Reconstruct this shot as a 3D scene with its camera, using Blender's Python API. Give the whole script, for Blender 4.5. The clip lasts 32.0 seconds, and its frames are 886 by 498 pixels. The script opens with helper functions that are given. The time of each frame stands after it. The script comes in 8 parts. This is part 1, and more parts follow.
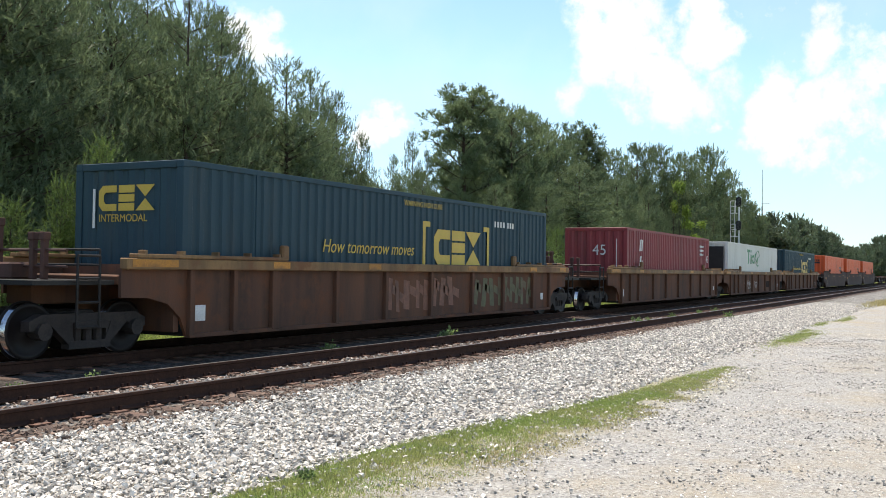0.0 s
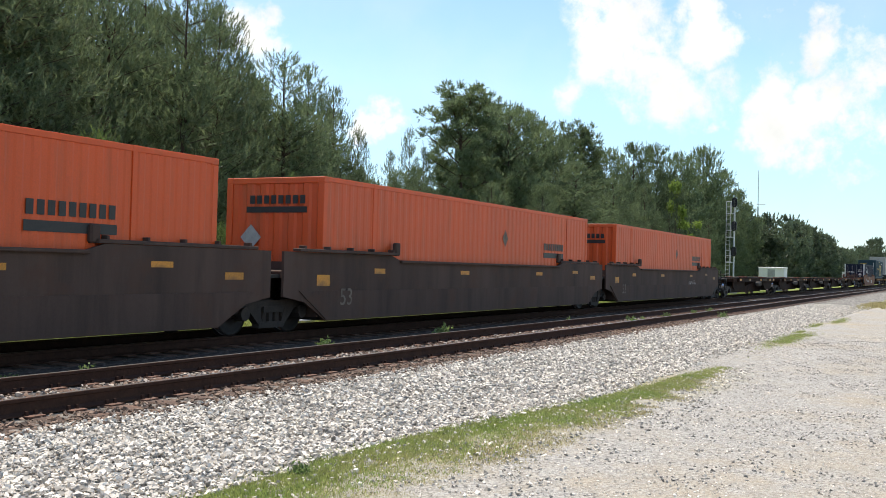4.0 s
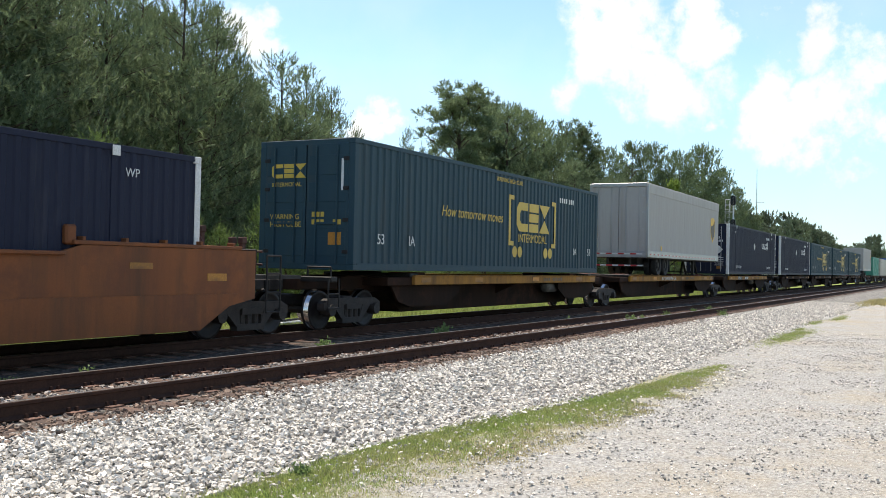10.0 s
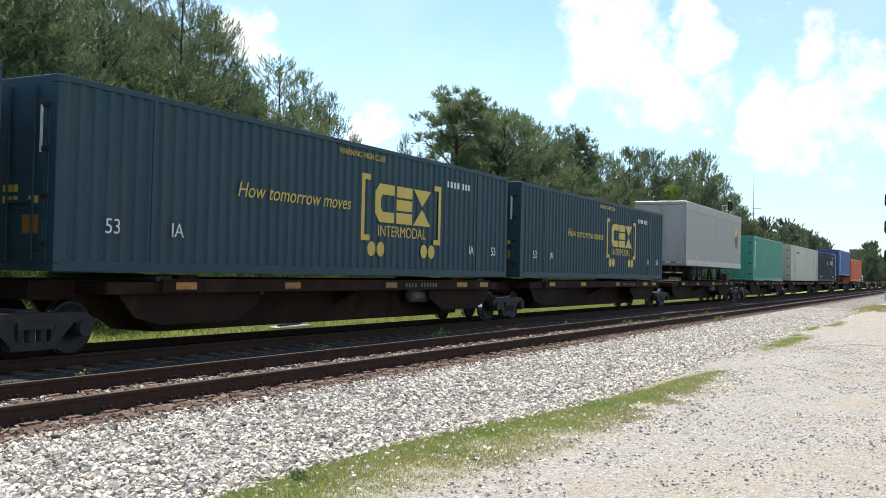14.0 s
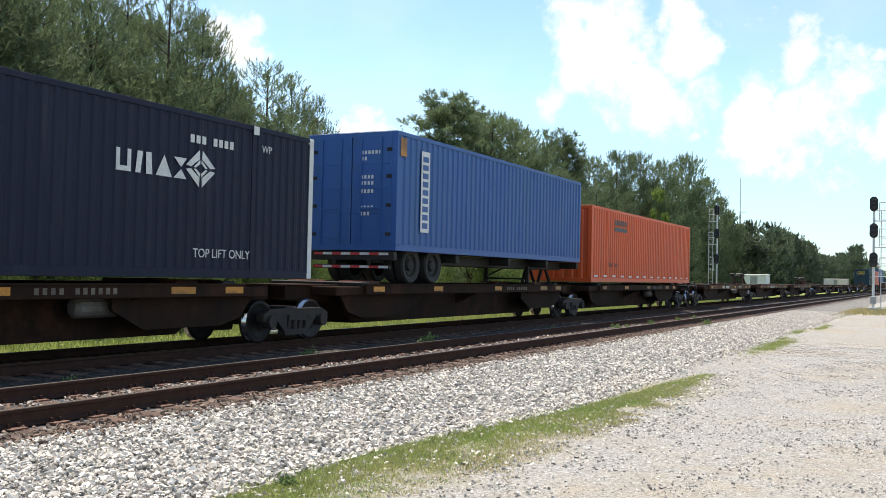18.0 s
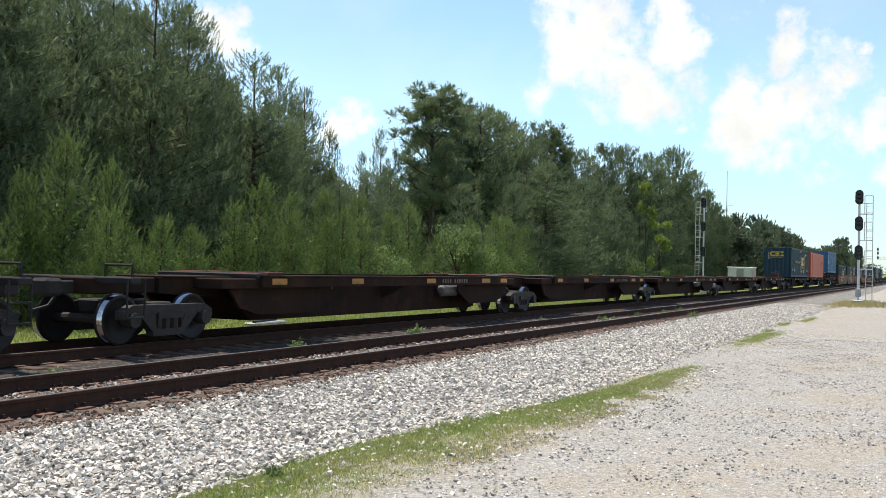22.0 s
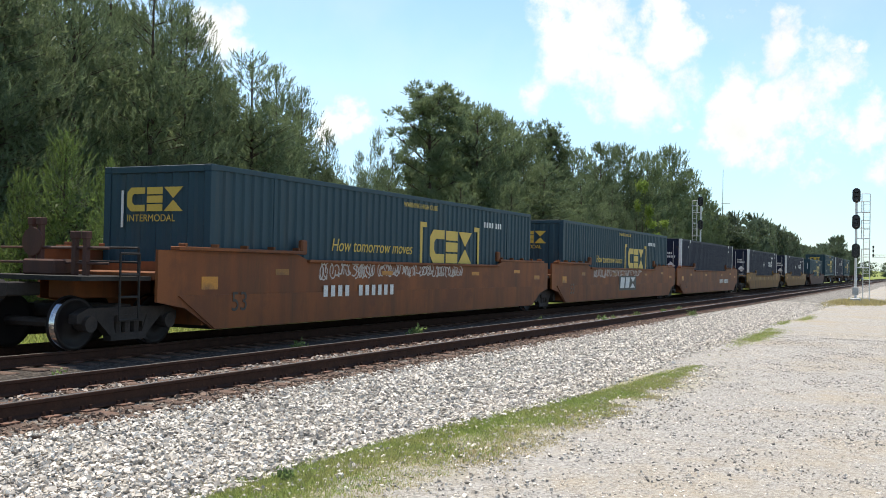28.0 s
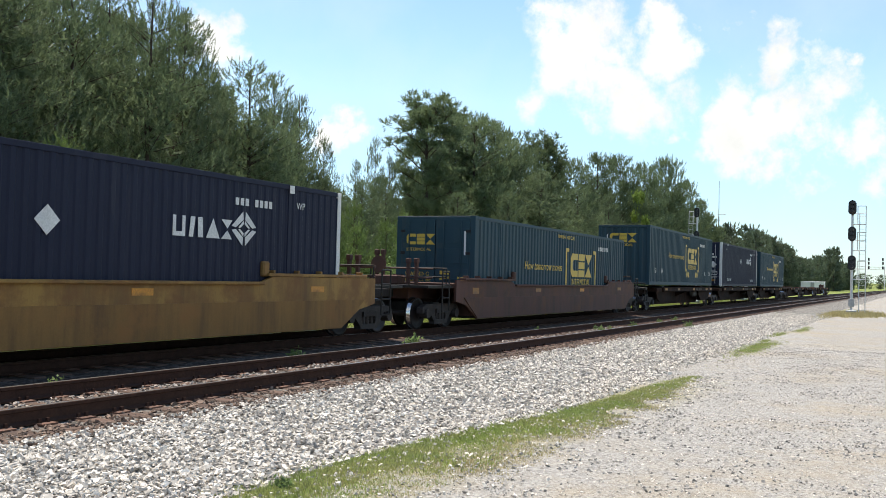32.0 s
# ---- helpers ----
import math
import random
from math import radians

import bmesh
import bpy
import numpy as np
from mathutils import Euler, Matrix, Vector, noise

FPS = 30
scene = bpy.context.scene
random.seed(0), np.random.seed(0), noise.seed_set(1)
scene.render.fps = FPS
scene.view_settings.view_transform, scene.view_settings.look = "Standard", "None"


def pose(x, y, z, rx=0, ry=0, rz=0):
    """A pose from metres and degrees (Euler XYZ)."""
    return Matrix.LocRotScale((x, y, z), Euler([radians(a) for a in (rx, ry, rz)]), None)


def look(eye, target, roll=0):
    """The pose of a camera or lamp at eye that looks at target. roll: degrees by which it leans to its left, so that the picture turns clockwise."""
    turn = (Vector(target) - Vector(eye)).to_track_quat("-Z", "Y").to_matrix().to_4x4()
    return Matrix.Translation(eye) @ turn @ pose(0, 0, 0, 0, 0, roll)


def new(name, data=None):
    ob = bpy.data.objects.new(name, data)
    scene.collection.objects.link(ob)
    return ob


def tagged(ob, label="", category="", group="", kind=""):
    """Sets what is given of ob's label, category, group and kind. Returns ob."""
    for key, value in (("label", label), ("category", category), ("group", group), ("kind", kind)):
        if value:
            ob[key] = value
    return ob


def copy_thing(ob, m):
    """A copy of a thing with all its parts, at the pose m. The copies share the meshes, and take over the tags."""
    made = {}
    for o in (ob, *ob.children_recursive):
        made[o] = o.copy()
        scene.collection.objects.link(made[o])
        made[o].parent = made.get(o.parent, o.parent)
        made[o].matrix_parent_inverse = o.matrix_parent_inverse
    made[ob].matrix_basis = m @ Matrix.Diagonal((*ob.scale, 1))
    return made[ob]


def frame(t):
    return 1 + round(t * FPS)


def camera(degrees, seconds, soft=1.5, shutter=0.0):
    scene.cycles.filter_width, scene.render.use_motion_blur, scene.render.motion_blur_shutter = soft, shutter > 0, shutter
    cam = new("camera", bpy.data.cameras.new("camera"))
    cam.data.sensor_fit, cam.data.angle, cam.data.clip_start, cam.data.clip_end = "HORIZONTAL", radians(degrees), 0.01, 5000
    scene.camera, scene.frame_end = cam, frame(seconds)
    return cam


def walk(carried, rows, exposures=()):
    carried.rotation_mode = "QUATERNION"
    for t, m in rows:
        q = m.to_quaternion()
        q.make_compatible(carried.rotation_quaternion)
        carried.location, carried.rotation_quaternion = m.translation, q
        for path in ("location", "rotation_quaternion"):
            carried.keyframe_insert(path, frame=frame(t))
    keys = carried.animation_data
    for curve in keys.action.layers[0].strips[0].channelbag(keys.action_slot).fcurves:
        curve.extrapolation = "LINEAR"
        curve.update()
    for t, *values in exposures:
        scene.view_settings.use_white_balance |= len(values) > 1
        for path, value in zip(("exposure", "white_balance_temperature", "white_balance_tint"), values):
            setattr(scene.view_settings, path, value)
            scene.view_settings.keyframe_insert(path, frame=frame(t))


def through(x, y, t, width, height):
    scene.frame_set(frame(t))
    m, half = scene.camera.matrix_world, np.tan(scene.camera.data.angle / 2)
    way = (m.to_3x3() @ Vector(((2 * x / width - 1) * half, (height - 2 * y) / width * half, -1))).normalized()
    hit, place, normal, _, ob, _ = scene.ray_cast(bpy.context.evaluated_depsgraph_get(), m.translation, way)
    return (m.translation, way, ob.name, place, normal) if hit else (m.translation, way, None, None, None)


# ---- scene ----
cam = camera(49.1, 32.0, soft=0.9)
PATH = [
    (0, 0.014, -0.043, 1.400, 90.771, -0.631, -61.752),
    (0.5, 0.008, -0.042, 1.395, 90.907, -0.930, -61.875),
    (1, 0.002, -0.041, 1.399, 91.055, -1.173, -61.999),
    (1.5, -0.003, -0.041, 1.400, 90.966, -1.291, -61.956),
    (2, -0.002, -0.046, 1.396, 90.800, -1.155, -61.949),
    (2.5, 0.001, -0.044, 1.396, 90.727, -1.032, -62.024),
    (3, 0.002, -0.041, 1.399, 90.589, -1.300, -61.930),
    (3.5, 0.000, -0.039, 1.400, 90.540, -1.304, -62.005),
    (5.5, -0.001, -0.041, 1.402, 90.839, -1.472, -62.042),
    (6, -0.001, -0.042, 1.400, 90.751, -1.446, -61.998),
    (6.5, -0.002, -0.042, 1.402, 90.600, -1.514, -62.092),
    (7, -0.003, -0.041, 1.400, 90.481, -1.581, -62.037),
    (7.5, -0.003, -0.037, 1.401, 90.376, -1.878, -62.066),
    (8, 0.003, -0.040, 1.400, 90.246, -1.719, -62.093),
    (8.5, 0.005, -0.034, 1.399, 90.000, -1.634, -62.116),
    (9, 0.013, -0.035, 1.397, 89.932, -1.161, -62.058),
    (9.5, 0.015, -0.032, 1.398, 90.314, -0.773, -62.089),
    (10, 0.010, -0.025, 1.395, 90.598, -0.968, -62.080),
    (10.5, 0.013, -0.020, 1.396, 90.566, -1.248, -62.130),
    (11, 0.016, -0.019, 1.394, 90.541, -1.188, -62.188),
    (11.5, 0.021, -0.025, 1.395, 90.517, -0.780, -62.057),
    (12, 0.022, -0.026, 1.392, 90.749, -0.194, -61.922),
    (12.5, 0.025, -0.022, 1.396, 91.059, -1.044, -61.886),
    (13, 0.025, -0.016, 1.390, 91.069, -1.099, -62.019),
    (13.5, 0.029, -0.011, 1.392, 90.898, -1.124, -62.032),
    (14, 0.029, -0.007, 1.391, 90.902, -1.095, -62.252),
    (14.5, 0.026, -0.009, 1.390, 90.868, -1.087, -62.520),
    (15, 0.025, -0.009, 1.391, 90.705, -1.053, -62.453),
    (15.5, 0.031, -0.019, 1.394, 90.634, -1.058, -62.630),
    (17.5, 0.010, -0.015, 1.403, 90.625, -1.057, -62.748),
    (18, 0.004, -0.015, 1.402, 91.127, -1.051, -62.966),
    (18.5, 0.003, -0.022, 1.404, 91.255, -1.084, -63.163),
    (19, -0.000, -0.024, 1.403, 91.192, -1.232, -63.676),
    (19.5, -0.004, -0.019, 1.400, 91.082, -1.266, -63.691),
    (20, 0.000, -0.019, 1.401, 90.894, -1.368, -63.739),
    (20.5, 0.000, -0.018, 1.397, 90.802, -1.209, -63.742),
    (21, 0.004, -0.014, 1.398, 90.679, -1.421, -63.745),
    (21.5, 0.005, -0.015, 1.399, 90.554, -1.090, -63.716),
    (22, 0.005, -0.016, 1.396, 90.693, -1.123, -63.702),
    (22.5, 0.004, -0.015, 1.393, 90.662, -1.160, -63.851),
    (23, 0.005, -0.014, 1.396, 90.269, -1.025, -64.047),
    (23.5, -0.004, -0.007, 1.395, 90.021, -1.163, -63.958),
    (24, -0.016, 0.009, 1.397, 89.954, -0.915, -64.392),
    (24.5, -0.017, 0.023, 1.393, 89.999, -0.055, -65.373),
    (25, 0.004, 0.019, 1.396, 90.034, -0.228, -66.274),
    (25.5, 0.029, 0.007, 1.404, 90.255, -0.719, -64.123),
    (27.5, -0.027, 0.087, 1.411, 90.372, -0.696, -63.663),
    (28, -0.033, 0.093, 1.414, 90.632, -0.973, -63.947),
    (28.5, -0.037, 0.091, 1.415, 90.838, -1.192, -64.388),
    (29, -0.042, 0.098, 1.414, 90.579, -0.995, -64.629),
    (29.5, -0.038, 0.100, 1.411, 90.307, -1.012, -64.322),
    (30, -0.031, 0.105, 1.411, 90.252, -0.817, -64.296),
    (30.5, -0.036, 0.114, 1.407, 90.241, -0.618, -64.097),
    (31, -0.035, 0.121, 1.411, 90.733, -0.754, -64.132),
    (31.5, -0.037, 0.117, 1.408, 91.187, -0.983, -64.193),
    (32, -0.040, 0.116, 1.407, 91.201, -1.322, -64.178),
]
EXPOSURE, KELVIN, TINT = 0.40, 7050, 10
DRIFT = ((0, 0.12), (1, 0.10), (3, 0.06), (5.5, -0.02), (7, -0.02), (8, 0.05), (9, 0.08), (12, 0.13), (15, 0.14), (18, 0.12), (20, 0.02), (22, -0.02), (24, -0.03), (25, -0.03), (28, 0.04), (30, 0.03), (32, 0.02))
walk(cam, [(t, pose(*v)) for t, *v in PATH], [(t, EXPOSURE + d, KELVIN, TINT) for t, d in DRIFT])
# how far the train has rolled, every two seconds
TRAVEL = [0.0, 50.3, 100.99, 151.63, 202.02, 252.23, 302.34, 352.26, 401.9, 451.38, 500.75, 550.07, 599.33, 648.54, 697.71, 746.7, 795.45]
TRACK_Y, NEAR_Y = 12.87, 8.98      # centre lines of the two tracks; the line falls gently towards +x
GAUGE = 0.75
FALL, RAIL_Z = 0.0078, -0.135      # fall per metre; rail heads at x = 12.5


def grade(x):
    """How far the line and the ground beside it lie below their level at x = 12.5."""
    return -FALL * (max(-1000.0, min(x, 1300.0)) - 12.5)

# ---------- world and sun ----------
SUN_TO = Vector((0.14, 0.36, 0.92)).normalized()
world = bpy.data.worlds.new("sky")
scene.world = world
world.use_nodes = True


def build_sky():
    nt = world.node_tree
    nt.nodes.clear()
    N, L = nt.nodes.new, nt.links.new
    out = N("ShaderNodeOutputWorld")
    sky = N("ShaderNodeTexSky")
    sky.sky_type, sky.sun_disc = "NISHITA", False
    sky.sun_elevation = math.asin(SUN_TO.z)
    sky.sun_rotation = math.atan2(SUN_TO.x, SUN_TO.y)
    sky.air_density, sky.dust_density, sky.ozone_density = 1.0, 0.0, 1.0
    bg = N("ShaderNodeBackground")
    bg.inputs[1].default_value = SKY_STRENGTH
    blue = N("ShaderNodeMix")
    blue.data_type, blue.blend_type = "RGBA", "MULTIPLY"
    blue.inputs[0].default_value, blue.inputs[7].default_value = 1.0, (0.86, 0.965, 1.04, 1)
    L(sky.outputs[0], blue.inputs[6])
    coord = N("ShaderNodeTexCoord")
    axes = N("ShaderNodeSeparateXYZ")
    L(coord.outputs["Generated"], axes.inputs[0])
    low = N("ShaderNodeMapRange")
    low.inputs["From Min"].default_value, low.inputs["From Max"].default_value = -0.02, 0.17
    L(axes.outputs[2], low.inputs["Value"])
    pale = N("ShaderNodeMix")
    pale.data_type = "RGBA"
    pale.inputs[6].default_value, pale.inputs[7].default_value = (0.45, 0.60, 0.85, 1), (1, 1, 1, 1)
    L(low.outputs[0], pale.inputs[0])
    dim = N("ShaderNodeVectorMath")
    dim.operation = "MULTIPLY"
    L(blue.outputs[2], dim.inputs[0])
    L(pale.outputs[2], dim.inputs[1])
    L(dim.outputs[0], bg.inputs[0])
    swirl = N("ShaderNodeTexNoise")
    swirl.inputs["Scale"].default_value, swirl.inputs["Detail"].default_value, swirl.inputs["Roughness"].default_value = 14.0, 5.0, 0.6
    L(coord.outputs["Generated"], swirl.inputs["Vector"])
    centred = N("ShaderNodeVectorMath")
    centred.operation = "SUBTRACT"
    L(swirl.outputs["Color"], centred.inputs[0])
    centred.inputs[1].default_value = (0.5, 0.5, 0.5)
    torn = N("ShaderNodeVectorMath")
    torn.operation = "MULTIPLY_ADD"
    L(centred.outputs[0], torn.inputs[0])
    torn.inputs[1].default_value = (0.13, 0.13, 0.11)
    L(coord.outputs["Generated"], torn.inputs[2])
    # fair-weather clouds: a few heaps, torn by noise
    warp = N("ShaderNodeTexNoise")
    warp.inputs["Scale"].default_value, warp.inputs["Detail"].default_value, warp.inputs["Roughness"].default_value = 13.0, 10.0, 0.64
    L(coord.outputs["Generated"], warp.inputs["Vector"])
    heap = None
    for direction, size, weight in CLOUDS:
        d = N("ShaderNodeVectorMath")
        d.operation = "DISTANCE"
        L(torn.outputs[0], d.inputs[0])
        d.inputs[1].default_value = Vector(direction).normalized()
        m = N("ShaderNodeMapRange")
        m.inputs["From Min"].default_value, m.inputs["From Max"].default_value = size, 0.0
        m.inputs["To Max"].default_value = weight
        L(d.outputs["Value"], m.inputs["Value"])
        if heap is None:
            heap = m.outputs[0]
        else:
            mx = N("ShaderNodeMath")
            mx.operation = "MAXIMUM"
            L(heap, mx.inputs[0])
            L(m.outputs[0], mx.inputs[1])
            heap = mx.outputs[0]
    add = N("ShaderNodeMath")
    add.operation = "ADD"
    L(heap, add.inputs[0])
    L(warp.outputs[0], add.inputs[1])
    edge = N("ShaderNodeMapRange")
    edge.interpolation_type = "SMOOTHSTEP"
    edge.inputs["From Min"].default_value, edge.inputs["From Max"].default_value = 0.73, 1.0
    L(add.outputs[0], edge.inputs["Value"])
    cloud = N("ShaderNodeBackground")
    cloud.inputs[0].default_value, cloud.inputs[1].default_value = (0.91, 0.96, 1.0, 1), CLOUD_STRENGTH
    # the heaps' own grey hollows
    hollow = N("ShaderNodeMapRange")
    hollow.inputs["From Min"].default_value, hollow.inputs["From Max"].default_value = 0.35, 0.62
    hollow.inputs["To Min"].default_value, hollow.inputs["To Max"].default_value = CLOUD_STRENGTH * 0.88, CLOUD_STRENGTH * 1.03
    L(swirl.outputs[0], hollow.inputs["Value"])
    L(hollow.outputs[0], cloud.inputs[1])
    veil = N("ShaderNodeTexNoise")
    veil.inputs["Scale"].default_value, veil.inputs["Detail"].default_value, veil.inputs["Roughness"].default_value = 5.0, 7.0, 0.55
    L(coord.outputs["Generated"], veil.inputs["Vector"])
    thin = N("ShaderNodeMapRange")
    thin.inputs["From Min"].default_value, thin.inputs["From Max"].default_value, thin.inputs["To Max"].default_value = 0.45, 0.78, 0.26
    L(veil.outputs[0], thin.inputs["Value"])
    cover = N("ShaderNodeMath")
    cover.operation = "MAXIMUM"
    L(edge.outputs[0], cover.inputs[0])
    L(thin.outputs[0], cover.inputs[1])
    mix = N("ShaderNodeMixShader")
    L(cover.outputs[0], mix.inputs[0])
    L(bg.outputs[0], mix.inputs[1])
    L(cloud.outputs[0], mix.inputs[2])
    L(mix.outputs[0], out.inputs[0])


SKY_STRENGTH, CLOUD_STRENGTH = 0.155, 0.86
CLOUDS = [((0.926, 0.296, 0.234), 0.094, 0.62), ((0.947, 0.222, 0.232), 0.075, 0.60), ((0.950, 0.256, 0.177), 0.088, 0.62), ((0.921, 0.344, 0.183), 0.050, 0.42),
          ((0.914, 0.322, 0.248), 0.062, 0.50), ((0.938, 0.276, 0.210), 0.075, 0.55), ((0.970, 0.115, 0.214), 0.081, 0.60), ((0.976, 0.151, 0.155), 0.075, 0.58),
          ((0.982, 0.090, 0.166), 0.075, 0.62), ((0.979, 0.167, 0.116), 0.062, 0.55), ((0.984, 0.141, 0.112), 0.050, 0.50), ((0.990, 0.053, 0.130), 0.069, 0.60),
          ((0.968, 0.075, 0.240), 0.044, 0.42), ((0.749, 0.622, 0.229), 0.069, 0.60), ((0.763, 0.611, 0.209), 0.050, 0.55), ((0.836, 0.531, 0.141), 0.056, 0.60),
          ((0.851, 0.509, 0.129), 0.037, 0.50), ((0.967, 0.220, 0.132), 0.031, 0.45), ((0.977, 0.068, 0.203), 0.025, 0.45), ((0.995, 0.036, 0.094), 0.062, 0.50),
          ((0.991, 0.095, 0.095), 0.050, 0.40), ((0.984, 0.162, 0.071), 0.037, 0.38),
          ((0.974, 0.172, 0.150), 0.05, 0.5), ((0.982, 0.125, 0.141), 0.06, 0.55), ((0.981, 0.151, 0.123), 0.05, 0.5), ((0.969, 0.166, 0.183), 0.025, 0.42),
          ((0.4, -0.7, 0.5), 0.5, 0.5), ((-0.6, 0.3, 0.5), 0.5, 0.5), ((-0.5, -0.6, 0.35), 0.5, 0.5), ((0.1, -0.95, 0.3), 0.3, 0.5)]
build_sky()

sun = new("sun", bpy.data.lights.new("sun", "SUN"))
sun.data.energy, sun.data.angle, sun.data.color = 4.4, radians(0.5), (1.0, 0.955, 0.88)
sun.matrix_world = look((0, 0, 60), Vector((0, 0, 60)) - SUN_TO)


# ---------- materials ----------
def material(name, a, b=None, scale=3.0, rough=0.7, metal=0.0, bump=0.0, fine=40.0, spread=0.3, streak=False, dirt=None, dirt_at=0.62,
             per_object=0.0, per_island=0.0, spec=0.5, patch=None, patch_at=0.56):
    """Two tones mixed by noise, a finer grain on top, optional dirt that runs down, and fine relief."""
    m = bpy.data.materials.new(name)
    m.use_nodes = True
    nt = m.node_tree
    N, L = nt.nodes.new, nt.links.new
    p = nt.nodes["Principled BSDF"]
    b = b or tuple(c * 0.75 for c in a)
    coord = N("ShaderNodeTexCoord")
    mapping = N("ShaderNodeMapping")
    L(coord.outputs["Object"], mapping.inputs[0])
    if streak:
        mapping.inputs["Scale"].default_value = (1, 1, 0.12)
    big = N("ShaderNodeTexNoise")
    big.inputs["Scale"].default_value, big.inputs["Detail"].default_value, big.inputs["Roughness"].default_value = scale, 6, 0.62
    L(mapping.outputs[0], big.inputs["Vector"])
    small = N("ShaderNodeTexNoise")
    small.inputs["Scale"].default_value, small.inputs["Detail"].default_value = fine, 3
    L(coord.outputs["Object"], small.inputs["Vector"])
    ramp = N("ShaderNodeMapRange")
    ramp.inputs["From Min"].default_value, ramp.inputs["From Max"].default_value = 0.5 - spread / 2, 0.5 + spread / 2
    L(big.outputs[0], ramp.inputs[0])
    mix = N("ShaderNodeMix")
    mix.data_type = "RGBA"
    mix.inputs[6].default_value, mix.inputs[7].default_value = (*a, 1), (*b, 1)
    L(ramp.outputs[0], mix.inputs[0])
    colour = mix.outputs[2]
    grain = N("ShaderNodeMapRange")
    grain.inputs["From Min"].default_value, grain.inputs["From Max"].default_value = 0.3, 0.7
    grain.inputs["To Min"].default_value, grain.inputs["To Max"].default_value = (0.94, 1.06) if streak else (0.82, 1.18)
    L(small.outputs[0], grain.inputs[0])
    value = grain.outputs[0]
    for amount, node, socket in ((per_object, "ShaderNodeObjectInfo", "Random"), (per_island, "ShaderNodeNewGeometry", "Random Per Island")):
        if amount:
            info = N(node)
            r = N("ShaderNodeMapRange")
            r.inputs["To Min"].default_value, r.inputs["To Max"].default_value = 1 - amount, 1 + amount
            L(info.outputs[socket], r.inputs[0])
            mul = N("ShaderNodeMath")
            mul.operation = "MULTIPLY"
            L(value, mul.inputs[0])
            L(r.outputs[0], mul.inputs[1])
            value = mul.outputs[0]
    vm = N("ShaderNodeVectorMath")
    vm.operation = "SCALE"
    L(colour, vm.inputs[0])
    L(value, vm.inputs["Scale"])
    colour = vm.outputs[0]
    if dirt:
        run = N("ShaderNodeTexNoise")
        run.inputs["Scale"].default_value, run.inputs["Detail"].default_value, run.inputs["Roughness"].default_value = 1.7, 8, 0.7
        L(mapping.outputs[0], run.inputs["Vector"])
        rr = N("ShaderNodeMapRange")
        rr.inputs["From Min"].default_value, rr.inputs["From Max"].default_value = dirt_at - 0.12, dirt_at + 0.1
        rr.inputs["To Max"].default_value = 0.75
        L(run.outputs[0], rr.inputs[0])
        dm = N("ShaderNodeMix")
        dm.data_type = "RGBA"
        L(rr.outputs[0], dm.inputs[0])
        L(colour, dm.inputs[6])
        dm.inputs[7].default_value = (*dirt, 1)
        colour = dm.outputs[2]
    if patch:
        blot = N("ShaderNodeTexNoise")
        blot.inputs["Scale"].default_value, blot.inputs["Detail"].default_value, blot.inputs["Roughness"].default_value = 1.1, 9, 0.72
        L(coord.outputs["Object"], blot.inputs["Vector"])
        br = N("ShaderNodeMapRange")
        br.inputs["From Min"].default_value, br.inputs["From Max"].default_value, br.inputs["To Max"].default_value = patch_at - 0.06, patch_at + 0.08, 0.85
        L(blot.outputs[0], br.inputs[0])
        pm = N("ShaderNodeMix")
        pm.data_type = "RGBA"
        L(br.outputs[0], pm.inputs[0])
        L(colour, pm.inputs[6])
        pm.inputs[7].default_value = (*patch, 1)
        colour = pm.outputs[2]
    L(colour, p.inputs["Base Color"])
    p.inputs["Roughness"].default_value, p.inputs["Metallic"].default_value = rough, metal
    p.inputs["Specular IOR Level"].default_value = spec
    if bump:
        bn = N("ShaderNodeBump")
        bn.inputs["Strength"].default_value, bn.inputs["Distance"].default_value = 1.0, bump
        L(small.outputs[0], bn.inputs["Height"])
        L(bn.outputs[0], p.inputs["Normal"])
    return m


def foliage(name, a, b, scale, per_island=0.35, per_object=0.15, through=0.45):
    """Leaves and needles: the noise-mixed tones, part of the light passing through them."""
    m = material(name, a, b, scale, 0.6, per_island=per_island, per_object=per_object, spec=0.3)
    nt = m.node_tree
    p = nt.nodes["Principled BSDF"]
    t = nt.nodes.new("ShaderNodeBsdfTranslucent")
    mix = nt.nodes.new("ShaderNodeMixShader")
    mix.inputs[0].default_value = through
    nt.links.new(p.inputs["Base Color"].links[0].from_socket, t.inputs["Color"])
    nt.links.new(p.outputs[0], mix.inputs[1])
    nt.links.new(t.outputs[0], mix.inputs[2])
    nt.links.new(mix.outputs[0], nt.nodes["Material Output"].inputs[0])
    return m


